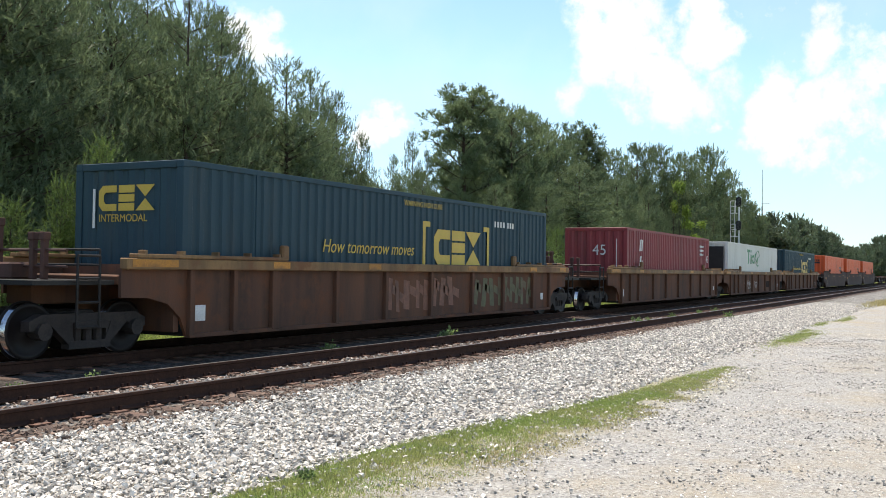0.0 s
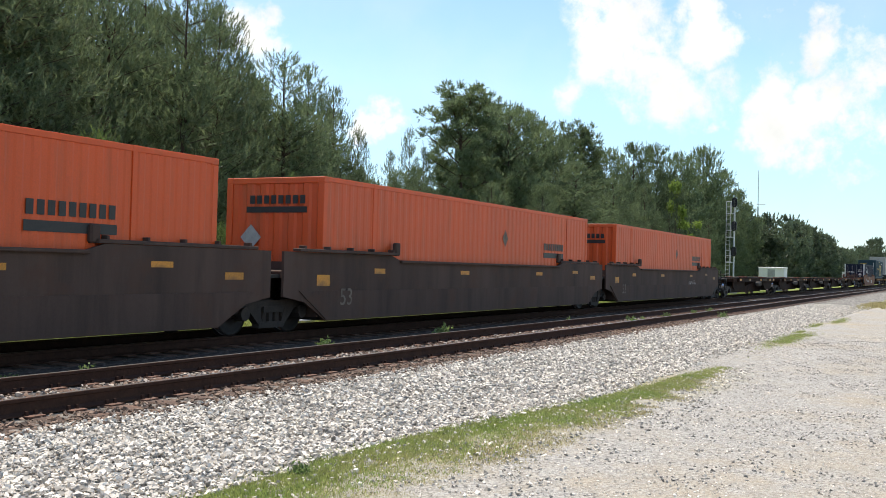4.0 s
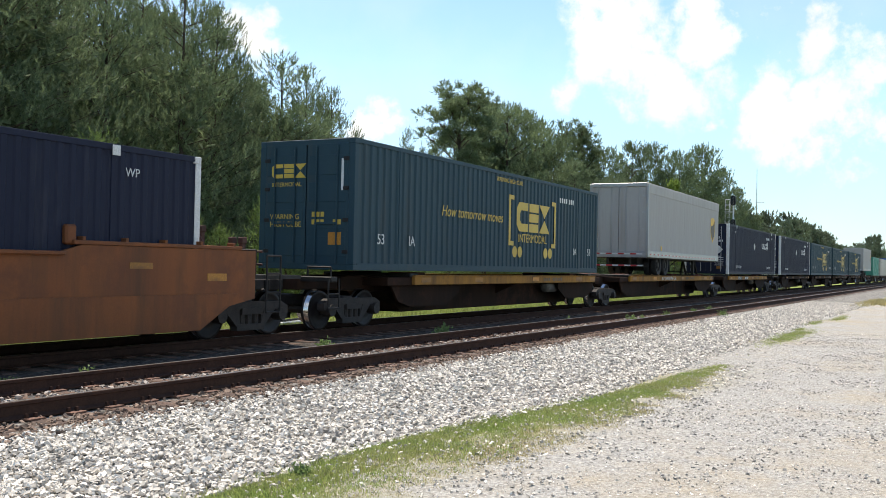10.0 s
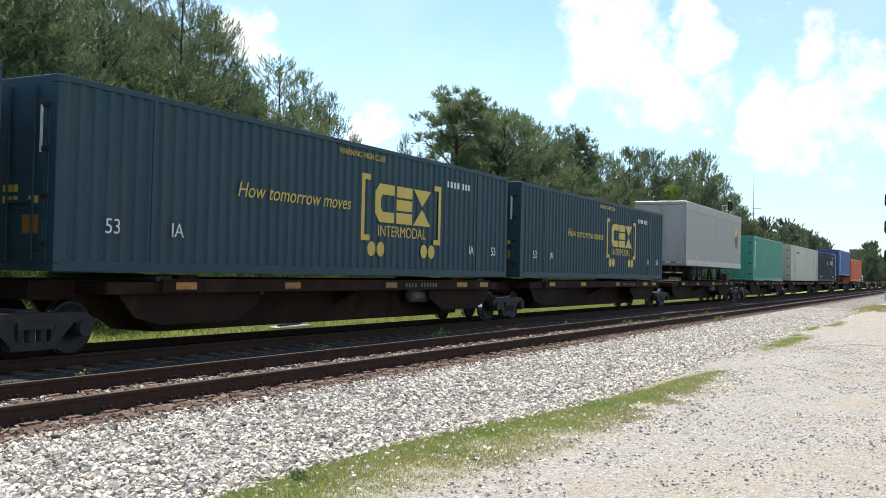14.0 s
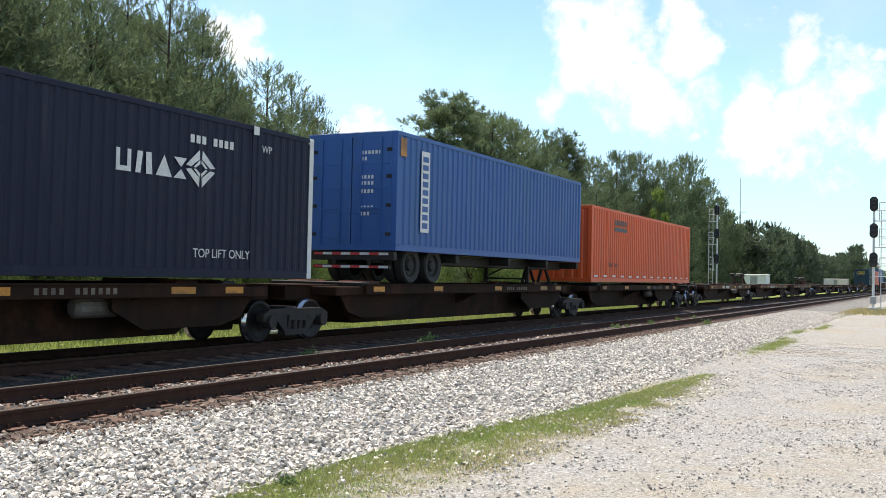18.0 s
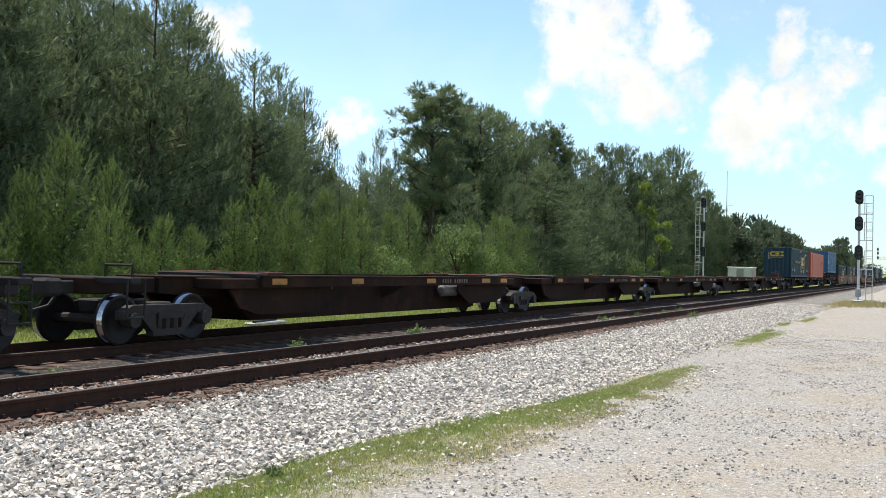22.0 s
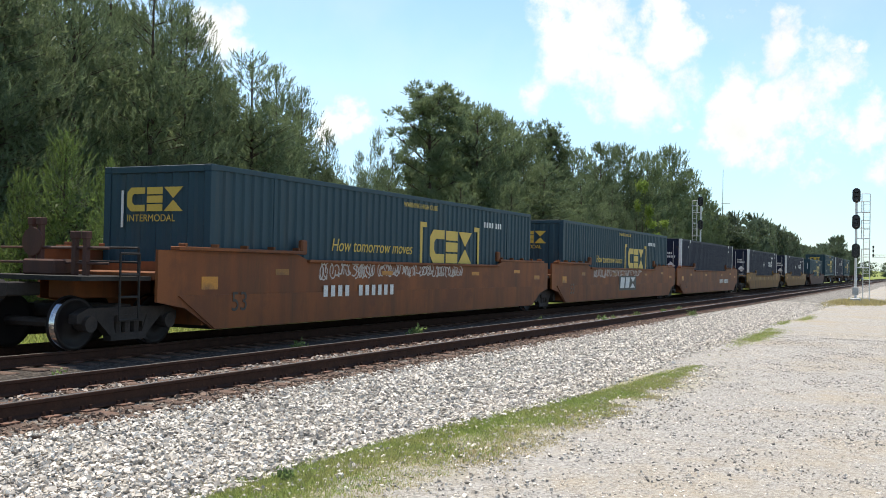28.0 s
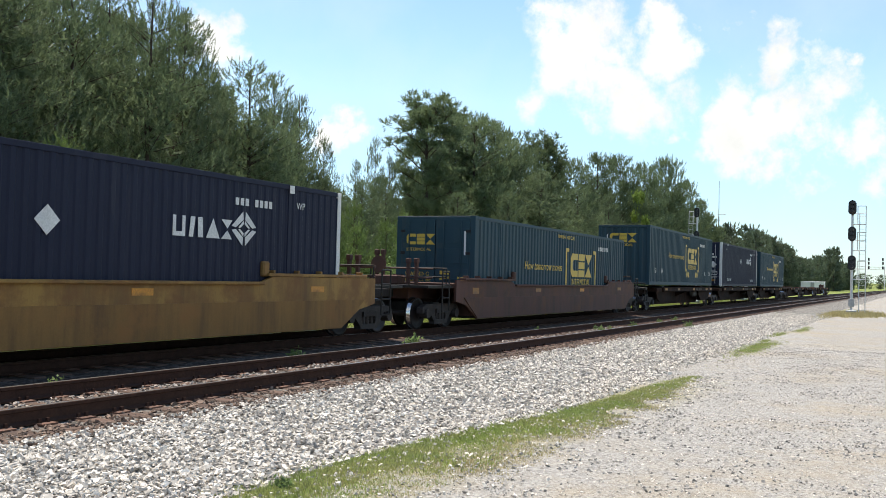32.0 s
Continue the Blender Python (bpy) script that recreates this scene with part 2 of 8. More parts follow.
RUST_DIRT = (0.10, 0.055, 0.03)
DUST = (0.16, 0.14, 0.115)
M = {
    "blue_green": material("teal_paint", (0.012, 0.041, 0.058), (0.016, 0.049, 0.066), 0.8, 0.58, spec=0.35, bump=0.002, streak=True, dirt=(0.045, 0.055, 0.055), dirt_at=0.64),
    "navy": material("navy_paint", (0.0065, 0.0095, 0.027), (0.009, 0.0125, 0.032), 0.8, 0.6, spec=0.25, bump=0.002, streak=True, dirt=(0.05, 0.05, 0.06), dirt_at=0.68),
    "red": material("oxide_red_paint", (0.25, 0.028, 0.034), (0.20, 0.028, 0.032), 0.9, 0.55, streak=True, dirt=(0.12, 0.04, 0.035), dirt_at=0.64),
    "orange": material("orange_paint", (0.68, 0.088, 0.011), (0.60, 0.08, 0.013), 0.7, 0.5, streak=True, dirt=(0.36, 0.08, 0.028), dirt_at=0.64),
    "orange_dull": material("faded_orange_paint", (0.55, 0.07, 0.02), (0.47, 0.065, 0.024), 0.7, 0.55, streak=True, dirt=(0.28, 0.06, 0.025), dirt_at=0.6),
    "white": material("white_container_paint", (0.62, 0.61, 0.56), (0.55, 0.54, 0.49), 0.6, 0.5, streak=True, dirt=(0.42, 0.40, 0.35), dirt_at=0.64),
    "beige": material("weathered_cream_paint", (0.50, 0.47, 0.38), (0.43, 0.40, 0.32), 0.7, 0.6, streak=True, dirt=(0.26, 0.16, 0.08), dirt_at=0.67),
    "green": material("sea_green_paint", (0.035, 0.27, 0.19), (0.045, 0.25, 0.18), 0.8, 0.5, streak=True, dirt=(0.07, 0.17, 0.13), dirt_at=0.66),
    "blue": material("bright_blue_paint", (0.018, 0.082, 0.29), (0.023, 0.094, 0.28), 0.8, 0.5, streak=True, dirt=(0.035, 0.085, 0.17), dirt_at=0.64),
    "sky_blue": material("mid_blue_paint", (0.018, 0.11, 0.24), (0.022, 0.12, 0.235), 0.8, 0.5, streak=True, dirt=(0.05, 0.13, 0.22), dirt_at=0.66),
    "trailer": material("trailer_grey_white", (0.41, 0.40, 0.38), (0.36, 0.345, 0.325), 0.5, 0.6, streak=True, dirt=(0.30, 0.27, 0.235), dirt_at=0.6, spec=0.25),
    "trailer_rail": material("bare_aluminium", (0.42, 0.42, 0.41), (0.33, 0.33, 0.32), 2.0, 0.42, 0.6, streak=True),
    "well_brown": material("red_brown_well_paint", (0.15, 0.072, 0.043), (0.10, 0.052, 0.036), 0.9, 0.8, bump=0.003, streak=True, dirt=(0.055, 0.038, 0.029), dirt_at=0.55, patch=(0.15, 0.061, 0.031), patch_at=0.55, spec=0.2),
    "well_orange": material("rusty_orange_well_paint", (0.24, 0.082, 0.028), (0.175, 0.061, 0.025), 0.8, 0.62, bump=0.002, streak=True, dirt=(0.09, 0.045, 0.025), dirt_at=0.57, patch=(0.14, 0.052, 0.026), patch_at=0.56, spec=0.2),
    "well_yellow": material("weathered_yellow_well_paint", (0.33, 0.19, 0.055), (0.25, 0.14, 0.045), 0.8, 0.62, bump=0.002, streak=True, dirt=(0.11, 0.06, 0.03), dirt_at=0.55, patch=(0.18, 0.085, 0.032), patch_at=0.53, spec=0.2),
    "well_grey": material("grimy_grey_brown_well_paint", (0.095, 0.062, 0.05), (0.07, 0.046, 0.038), 0.8, 0.8, bump=0.002, streak=True, dirt=(0.045, 0.032, 0.026), dirt_at=0.57, patch=(0.085, 0.047, 0.034), patch_at=0.57, spec=0.2),
    "well_plum": material("dull_maroon_well_paint", (0.11, 0.052, 0.04), (0.08, 0.04, 0.033), 0.8, 0.66, bump=0.002, streak=True, dirt=(0.05, 0.034, 0.026), dirt_at=0.57, patch=(0.12, 0.055, 0.03), patch_at=0.57, spec=0.2),
    "sill_tan": material("faded_tan_sill", (0.28, 0.165, 0.075), (0.20, 0.12, 0.06), 1.1, 0.65, streak=True, dirt=(0.09, 0.06, 0.036), dirt_at=0.57, patch=(0.17, 0.075, 0.036), patch_at=0.55, spec=0.2),
    "spine": material("dark_brown_spine_paint", (0.034, 0.0175, 0.011), (0.023, 0.0125, 0.0085), 1.1, 0.85, bump=0.002, streak=True, dirt=(0.014, 0.010, 0.008), dirt_at=0.56, patch=(0.06, 0.026, 0.016), patch_at=0.58, spec=0.12),
    "spine_rust": material("rusty_tan_spine_paint", (0.13, 0.068, 0.03), (0.075, 0.04, 0.02), 1.1, 0.75, streak=True, dirt=(0.045, 0.026, 0.016), dirt_at=0.56, patch=(0.24, 0.115, 0.03), patch_at=0.6, spec=0.2),
    "spine_ochre": material("ochre_spine_paint", (0.40, 0.185, 0.03), (0.27, 0.125, 0.026), 1.1, 0.7, streak=True, dirt=(0.09, 0.05, 0.026), dirt_at=0.57, patch=(0.08, 0.04, 0.022), patch_at=0.6, spec=0.2),
    "deck_red": material("red_oxide_deck", (0.15, 0.042, 0.032), (0.095, 0.032, 0.026), 2.0, 0.8, dirt=(0.05, 0.03, 0.024), dirt_at=0.56, spec=0.2),
    "truck": material("greasy_cast_steel", (0.040, 0.033, 0.030), (0.024, 0.020, 0.018), 4.0, 0.7, 0.0, bump=0.003, dirt=(0.060, 0.045, 0.037), dirt_at=0.6, spec=0.25),
    "wheel": material("rolled_wheel_steel", (0.016, 0.012, 0.011), (0.010, 0.008, 0.008), 5.0, 0.55, 0.0, bump=0.001, spec=0.3),
    "tread": material("polished_tread_steel", (0.55, 0.55, 0.56), (0.42, 0.42, 0.42), 9.0, 0.16, 1.0),
    "black": material("black_rubber", (0.018, 0.018, 0.018), (0.028, 0.027, 0.026), 4.0, 0.8),
    "dark": material("dark_steel", (0.035, 0.032, 0.03), (0.026, 0.024, 0.022), 4.0, 0.6, 0.2, spec=0.2),
    "iron": material("galvanised_steel", (0.42, 0.43, 0.43), (0.34, 0.35, 0.35), 5.0, 0.5, 0.5),
    "alu": material("silver_painted_steel", (0.62, 0.63, 0.63), (0.55, 0.56, 0.56), 2.0, 0.45, 0.2),
    "logo_yellow": material("logo_yellow_vinyl", (0.58, 0.40, 0.055), (0.52, 0.35, 0.05), 2.0, 0.5, streak=True),
    "sign_white": material("lettering_white", (0.66, 0.66, 0.64), (0.56, 0.56, 0.54), 2.5, 0.55),
    "reflect_yellow": material("yellow_reflector_tape", (0.46, 0.19, 0.014), (0.30, 0.12, 0.016), 2.0, 0.5, per_object=0.45, patch=(0.10, 0.05, 0.025), patch_at=0.56),
    "reflect_red": material("red_reflector_tape", (0.55, 0.03, 0.03), (0.45, 0.03, 0.03), 3.0, 0.45),
    "logo_green": material("logo_green_vinyl", (0.03, 0.24, 0.09), (0.03, 0.21, 0.08), 2.0, 0.5),
    "logo_black": material("logo_black_vinyl", (0.015, 0.014, 0.014), (0.02, 0.018, 0.018), 2.0, 0.5),
    "logo_brown": material("logo_brown_vinyl", (0.06, 0.028, 0.014), (0.05, 0.024, 0.012), 2.0, 0.5),
    "logo_gold": material("logo_gold_vinyl", (0.70, 0.42, 0.03), (0.62, 0.36, 0.03), 2.0, 0.5),
    "graffiti_red": material("salmon_spray_paint", (0.27, 0.115, 0.07), (0.17, 0.08, 0.05), 5.0, 0.7, patch=(0.12, 0.06, 0.04), patch_at=0.57),
    "graffiti_green": material("olive_spray_paint", (0.13, 0.135, 0.06), (0.10, 0.085, 0.045), 5.0, 0.7, patch=(0.12, 0.06, 0.04), patch_at=0.57),
    "graffiti_white": material("white_spray_paint", (0.50, 0.46, 0.42), (0.36, 0.31, 0.28), 6.0, 0.7),
    "rail_side": material("rusty_rail_web", (0.062, 0.031, 0.021), (0.042, 0.022, 0.016), 6.0, 0.9, bump=0.002, spec=0.15),
    "rail_head": material("worn_rail_head", (0.30, 0.28, 0.265), (0.22, 0.20, 0.185), 12.0, 0.36, 0.9),
    "tie": material("weathered_tie_wood", (0.125, 0.07, 0.047), (0.08, 0.05, 0.036), 6.0, 0.9, bump=0.01, per_object=0.3),
    "plate": material("rusty_tie_plate", (0.16, 0.075, 0.045), (0.11, 0.055, 0.036), 9.0, 0.85, per_object=0.25),
    "ballast": material("crushed_limestone", (0.66, 0.605, 0.53), (0.50, 0.455, 0.395), 3.0, 0.9, fine=18.0, bump=0.006, per_island=0.55),
    "ballast_dirty": material("oil_stained_ballast", (0.44, 0.38, 0.325), (0.29, 0.245, 0.205), 2.0, 0.9, fine=18.0, bump=0.02, per_island=0.55),
    "gravel_grey": material("grey_gravel_chips", (0.34, 0.32, 0.29), (0.24, 0.225, 0.205), 3.0, 0.9, fine=18.0, per_island=0.5),
    "debris": material("rusty_ballast_dust", (0.24, 0.165, 0.12), (0.17, 0.115, 0.085), 3.0, 0.9, fine=18.0, per_island=0.45),
    "sign_dim": material("grimed_lettering", (0.20, 0.165, 0.13), (0.10, 0.075, 0.055), 3.0, 0.7, patch=(0.04, 0.025, 0.017), patch_at=0.54),
    "white_sheet": material("white_painted_sheet", (0.80, 0.80, 0.78), (0.74, 0.74, 0.72), 1.0, 0.45, streak=True),
    "tank_grey": material("dusty_grey_tank_paint", (0.16, 0.145, 0.13), (0.11, 0.098, 0.085), 3.0, 0.6, dirt=(0.06, 0.045, 0.035), dirt_at=0.56),
    "well_lower": material("rust_brown_lower_plate", (0.25, 0.135, 0.045), (0.19, 0.10, 0.036), 0.9, 0.72, bump=0.002, streak=True, dirt=(0.085, 0.048, 0.028), dirt_at=0.58, patch=(0.24, 0.115, 0.04), patch_at=0.56, spec=0.2),
    "bark": material("pine_bark", (0.085, 0.058, 0.042), (0.055, 0.04, 0.03), 6.0, 0.95, fine=25, bump=0.02),
    "needles": foliage("pine_needles", (0.185, 0.235, 0.12), (0.13, 0.175, 0.09), 0.35, through=0.5),
    "needles_young": foliage("young_pine_needles", (0.18, 0.25, 0.074), (0.125, 0.19, 0.057), 0.8, through=0.5),
    "needles_far": foliage("distant_foliage", (0.12, 0.155, 0.09), (0.09, 0.12, 0.075), 0.3, per_object=0.2),
    "leaf": foliage("broad_leaves", (0.23, 0.31, 0.115), (0.175, 0.25, 0.09), 1.2, 0.4, 0.1, 0.5),
    "leaf_bright": foliage("yellow_green_leaves", (0.25, 0.33, 0.07), (0.19, 0.27, 0.055), 1.2, 0.35, 0.1, 0.5),
    "grass": foliage("grass_blades", (0.28, 0.36, 0.10), (0.38, 0.39, 0.15), 1.6, 0.45, 0.0, 0.5),
    "straw": foliage("dry_grass_blades", (0.48, 0.40, 0.19), (0.40, 0.35, 0.16), 1.6, 0.35, 0.0, 0.4),
    "lens_dark": material("smoked_signal_glass", (0.015, 0.012, 0.012), (0.03, 0.01, 0.012), 3.0, 0.2),
}


# ---------- mesh helpers ----------
def mesh_of(name, verts, faces, mats, index=None, smooth=False):
    me = bpy.data.meshes.new(name)
    me.from_pydata([tuple(v) for v in verts], [], [tuple(f) for f in faces])
    for m in mats if isinstance(mats, (list, tuple)) else [mats]:
        me.materials.append(m)
    if index is not None:
        me.polygons.foreach_set("material_index", index)
    if smooth:
        me.polygons.foreach_set("use_smooth", [True] * len(me.polygons))
    me.update()
    return me


def from_bm(name, bm, mat):
    me = bpy.data.meshes.new(name)
    bmesh.ops.recalc_face_normals(bm, faces=bm.faces)
    bm.to_mesh(me)
    bm.free()
    for m in mat if isinstance(mat, (list, tuple)) else [mat]:
        me.materials.append(m)
    return me


def part(name, data, parent, at=(0, 0, 0), label="", turn=(0, 0, 0)):
    """A mesh as one object under a thing or a part."""
    ob = new(name, data)
    ob.parent = parent
    ob.matrix_basis = pose(*at, *turn)
    if label:
        tagged(ob, label)
    return ob


def thing(name, label, category, group="", kind="", data=None, at=None):
    ob = tagged(new(name, data), label, category, group, kind)
    if at is not None:
        ob.matrix_basis = at
    return ob


def add_box(bm, x0, x1, y0, y1, z0, z1, bevel=0.0):
    vs = [bm.verts.new((x, y, z)) for x in (x0, x1) for y in (y0, y1) for z in (z0, z1)]
    fs = [bm.faces.new([vs[i] for i in q]) for q in ((0, 1, 3, 2), (4, 6, 7, 5), (0, 4, 5, 1), (2, 3, 7, 6), (0, 2, 6, 4), (1, 5, 7, 3))]
    if bevel:
        edges = list({e for f in fs for e in f.edges})
        bmesh.ops.bevel(bm, geom=edges, offset=bevel, segments=1, affect="EDGES", profile=0.5)


def box(name, mat, *dims, bevel=0.0):
    bm = bmesh.new()
    add_box(bm, *dims, bevel=bevel)
    return from_bm(name, bm, mat)


def add_tube(bm, a, b, r0, r1=None, n=8, caps=True):
    a, b = Vector(a), Vector(b)
    r0, r1 = float(r0), float(r0 if r1 is None else r1)
    w = (b - a).normalized()
    u = w.orthogonal().normalized()
    v = w.cross(u)
    ring = [[bm.verts.new(p + r * (math.cos(2 * math.pi * i / n) * u + math.sin(2 * math.pi * i / n) * v)) for i in range(n)] for p, r in ((a, r0), (b, r1))]
    for i in range(n):
        bm.faces.new((ring[0][i], ring[0][(i + 1) % n], ring[1][(i + 1) % n], ring[1][i]))
    if caps:
        bm.faces.new(ring[0][::-1])
        bm.faces.new(ring[1])


def tube(name, mat, a, b, r0, r1=None, n=8):
    bm = bmesh.new()
    add_tube(bm, a, b, r0, r1, n)
    return from_bm(name, bm, mat)


def tubes(name, mat, segments, r, n=6):
    bm = bmesh.new()
    for a, b in segments:
        add_tube(bm, a, b, r, n=n)
    return from_bm(name, bm, mat)


def slab(name, mat, outline, y0, y1):
    """An outline in x and z, given thickness from y0 to y1."""
    n = len(outline)
    verts = [(x, y0, z) for x, z in outline] + [(x, y1, z) for x, z in outline]
    faces = [tuple(range(n)), tuple(range(2 * n - 1, n - 1, -1))] + [(i, i + n, (i + 1) % n + n, (i + 1) % n) for i in range(n)]
    bm = bmesh.new()
    vs = [bm.verts.new(v) for v in verts]
    for f in faces:
        bm.faces.new([vs[i] for i in f])
    return from_bm(name, bm, mat)


MESH = {}


def cached(key, make):
    if key not in MESH:
        MESH[key] = make()
    return MESH[key]


def writing(text, height, mat, slant=0.0):
    """Words in the built-in font as a mesh in the x-z plane, facing -y, from x = 0."""
    def make():
        cu = bpy.data.curves.new("writing", "FONT")
        cu.body, cu.size, cu.shear = text, height * 1.4, slant
        cu.extrude = 0.002
        ob = bpy.data.objects.new("writing", cu)
        scene.collection.objects.link(ob)
        me = bpy.data.meshes.new_from_object(ob.evaluated_get(bpy.context.evaluated_depsgraph_get()))
        bpy.data.objects.remove(ob)
        me.transform(Matrix.Rotation(radians(90), 4, "X"))
        me.materials.clear()
        me.materials.append(mat)
        return me
    return cached(("text", text, height, mat.name, slant), make)


def plates(name, mat, rects, y, thick=0.004):
    """Flat plates or bars: (x0, x1, z0, z1) each, on the face at y that looks towards -y."""
    bm = bmesh.new()
    for x0, x1, z0, z1 in rects:
        add_box(bm, x0, x1, y - thick, y, z0, z1)
    return from_bm(name, bm, mat)


def strips(name, mat, rects, y, parent, label=""):
    """Small plates of one kind, each a part of its own."""
    for x0, x1, z0, z1 in rects:
        w, h = round(x1 - x0, 3), round(z1 - z0, 3)
        part(name, cached((name, mat.name, w, h), lambda: plates(name, mat, [(-w / 2, w / 2, -h / 2, h / 2)], 0)), parent, ((x0 + x1) / 2, y, (z0 + z1) / 2), label)


def stuff_bars(key, mat, rects, y, parent, name="number_marking"):
    """A row of small bars that stands for figures."""
    tagged(part(name, cached(key, lambda: plates(name, mat, rects, y)), parent), kind="stuff")


def shapes(name, mat, outlines, y, thick=0.004):
    bm = bmesh.new()
    for outline in outlines:
        n = len(outline)
        a = [bm.verts.new((x, y - thick, z)) for x, z in outline]
        b = [bm.verts.new((x, y, z)) for x, z in outline]
        bm.faces.new(a)
        bm.faces.new(b[::-1])
        for i in range(n):
            bm.faces.new((a[i], b[i], b[(i + 1) % n], a[(i + 1) % n]))
    return from_bm(name, bm, mat)


def piecewise(name, piece, mat, outlines, y, parent, key, at=(0, 0, 0), label="", across=False):
    """A mark of several strokes: the first one is the part, the others hang under it."""
    root = None
    for i, q in enumerate(outlines):
        def make():
            me = shapes(name if root is None else piece, mat, [q], y)
            if across:
                me.transform(Matrix.Rotation(radians(-90), 4, "Z"))
            return me
        me = cached((name, key, i), make)
        if root is None:
            root = part(name, me, parent, at, label)
        else:
            part(piece, me, root)
    return root


# ---------- containers ----------
HALF = 1.295


def corrugated(name, mat, x0, x1, z0, z1, y, out, pitch=0.29, depth=0.036):
    """A pressed steel wall along x with trapezoid folds, its outer folds at y; out is -1 or 1."""
    n = max(1, round((x1 - x0) / pitch))
    p = (x1 - x0) / n
    pts = []
    for i in range(n):
        for f, d in ((0.0, 0), (0.36, 0), (0.5, 1), (0.86, 1)):
            pts.append((x0 + (i + f) * p, y - out * d * depth))
    pts.append((x1, y))
    back = y - out * 0.075
    verts, faces = [], []
    for x, yy in pts:
        verts += [(x, yy, z0), (x, yy, z1), (x, back, z0), (x, back, z1)]
    for i in range(len(pts) - 1):
        a, b = 4 * i, 4 * i + 4
        quads = [(a, b, b + 1, a + 1), (a + 2, a + 3, b + 3, b + 2), (a + 1, b + 1, b + 3, a + 3), (a, a + 2, b + 2, b)]
        faces += quads if out < 0 else [q[::-1] for q in quads]
    return mesh_of(name, verts, faces, mat)


def turned(me):
    """The same wall turned to stand across the track at the -x end."""
    me.transform(Matrix.Rotation(radians(-90), 4, "Z"))
    return me


def container(name, label, paint, length, height=2.9, pitch=0.29, depth=0.036, end="front", posts=None, group="containers on the train", post_x=6.1):
    """A freight container: walls, doors or front, roof, posts, rails and castings. Its base is at z = 0, its middle at x = 0."""
    c = thing(name, label, "container", group)
    m, pm = M[paint], M[posts or paint]
    h, key = length / 2, (paint, length, height, pitch, depth)
    part("side_wall", cached(("near", key), lambda: corrugated("side_wall", m, -h + 0.14, h - 0.14, 0.16, height - 0.1, -HALF + 0.012, -1, pitch, depth)), c)
    part("side_wall", cached(("far", key), lambda: corrugated("side_wall", m, -h + 0.14, h - 0.14, 0.16, height - 0.1, HALF - 0.012, 1, 1.2, 0.02)), c)
    part("roof", cached(("roof", key), lambda: corrugated_roof(m, h, height)), c)
    for s in (-1, 1):
        part("top_rail", cached(("trail", key), lambda: box("top_rail", m, -h + 0.14, h - 0.14, -0.045, 0.045, -0.1, 0, bevel=0.006)), c, (0, s * (HALF - 0.045), height))
        part("bottom_rail", cached(("brail", key), lambda: box("bottom_rail", m, -h + 0.14, h - 0.14, -0.05, 0.05, 0, 0.16, bevel=0.006)), c, (0, s * (HALF - 0.05), 0.0))
        for e in (-1, 1):
            part("corner_post", cached(("cpost", key, posts), lambda: box("corner_post", pm, -0.07, 0.07, -0.08, 0.08, 0.12, height - 0.12, bevel=0.01)), c, (e * (h - 0.07), s * (HALF - 0.08), 0))
            for z in (0.0, height - 0.12):
                part("corner_casting", cached(("casting", posts or paint), lambda: box("corner_casting", pm, -0.09, 0.09, -0.081, 0.081, 0, 0.12, bevel=0.008)), c, (e * (h - 0.09), s * (HALF - 0.081), z))
            if post_x and s < 0:
                part("lifting_post", cached(("lpost", paint, height), lambda: box("lifting_post", m, -0.05, 0.05, -0.03, 0.03, 0.0, height, bevel=0.006)), c, (e * post_x, s * (HALF - 0.026), 0.0))
    for e in (-1, 1):
        part("end_header", cached(("header", paint), lambda: box("end_header", m, -0.055, 0.055, -1.135, 1.135, -0.13, 0.0, bevel=0.01)), c, (e * (h - 0.06), 0, height))
        part("end_sill", cached(("esillc", paint), lambda: box("end_sill", m, -0.055, 0.055, -1.135, 1.135, 0.0, 0.15, bevel=0.01)), c, (e * (h - 0.06), 0, 0))
    part("floor", cached(("floor", length), lambda: box("floor", M["dark"], -h + 0.1, h - 0.1, -1.2, 1.2, 0.05, 0.15)), c)
    part("end_wall", cached(("back", key), lambda: box("end_wall", m, -0.03, 0.03, -1.15, 1.15, 0.12, height - 0.08)), c, (h - 0.06, 0, 0))
    if end == "front":
        def front():
            me = corrugated("end_wall", m, -1.13, 1.13, 0.14, height - 0.1, 0.0, -1, 0.38, 0.035)
            return turned(me)
        part("end_wall", cached(("front", key), front), c, (-h + 0.03, 0, 0))
    else:
        for s in (-1, 1):
            d = part("door", cached(("door", key), lambda: door_mesh(m, height)), c, (-h + 0.02, s * 0.575, 0))
            for i in range(4):
                part("door_panel", cached(("dpanel", paint, height), lambda: box("door_panel", m, -0.032, -0.018, -0.5, 0.5, 0.0, (height - 0.5) / 4 - 0.16, bevel=0.005)), d, (0, 0, 0.3 + i * (height - 0.5) / 4))
            for off in (-0.28, 0.28):
                part("locking_bar", cached(("bar", height, paint), lambda: tube("locking_bar", M["iron"] if paint == "navy" else m, (0, 0, 0.15), (0, 0, height - 0.15), 0.02, n=6)), d, (-0.055, off, 0))
            part("latch", cached(("latch", paint), lambda: box("latch", M["iron"] if paint == "navy" else m, -0.05, -0.02, -0.3, 0.3, 1.0, 1.05, bevel=0.005)), d, (-0.02, 0, 0))
            for z in (0.4, 1.1, 1.8, height - 0.45):
                part("hinge", cached("hinge", lambda: box("hinge", M["dark"], -0.03, 0.0, -0.07, 0.07, -0.04, 0.04, bevel=0.004)), d, (-0.02, s * 0.5, z))
    return c


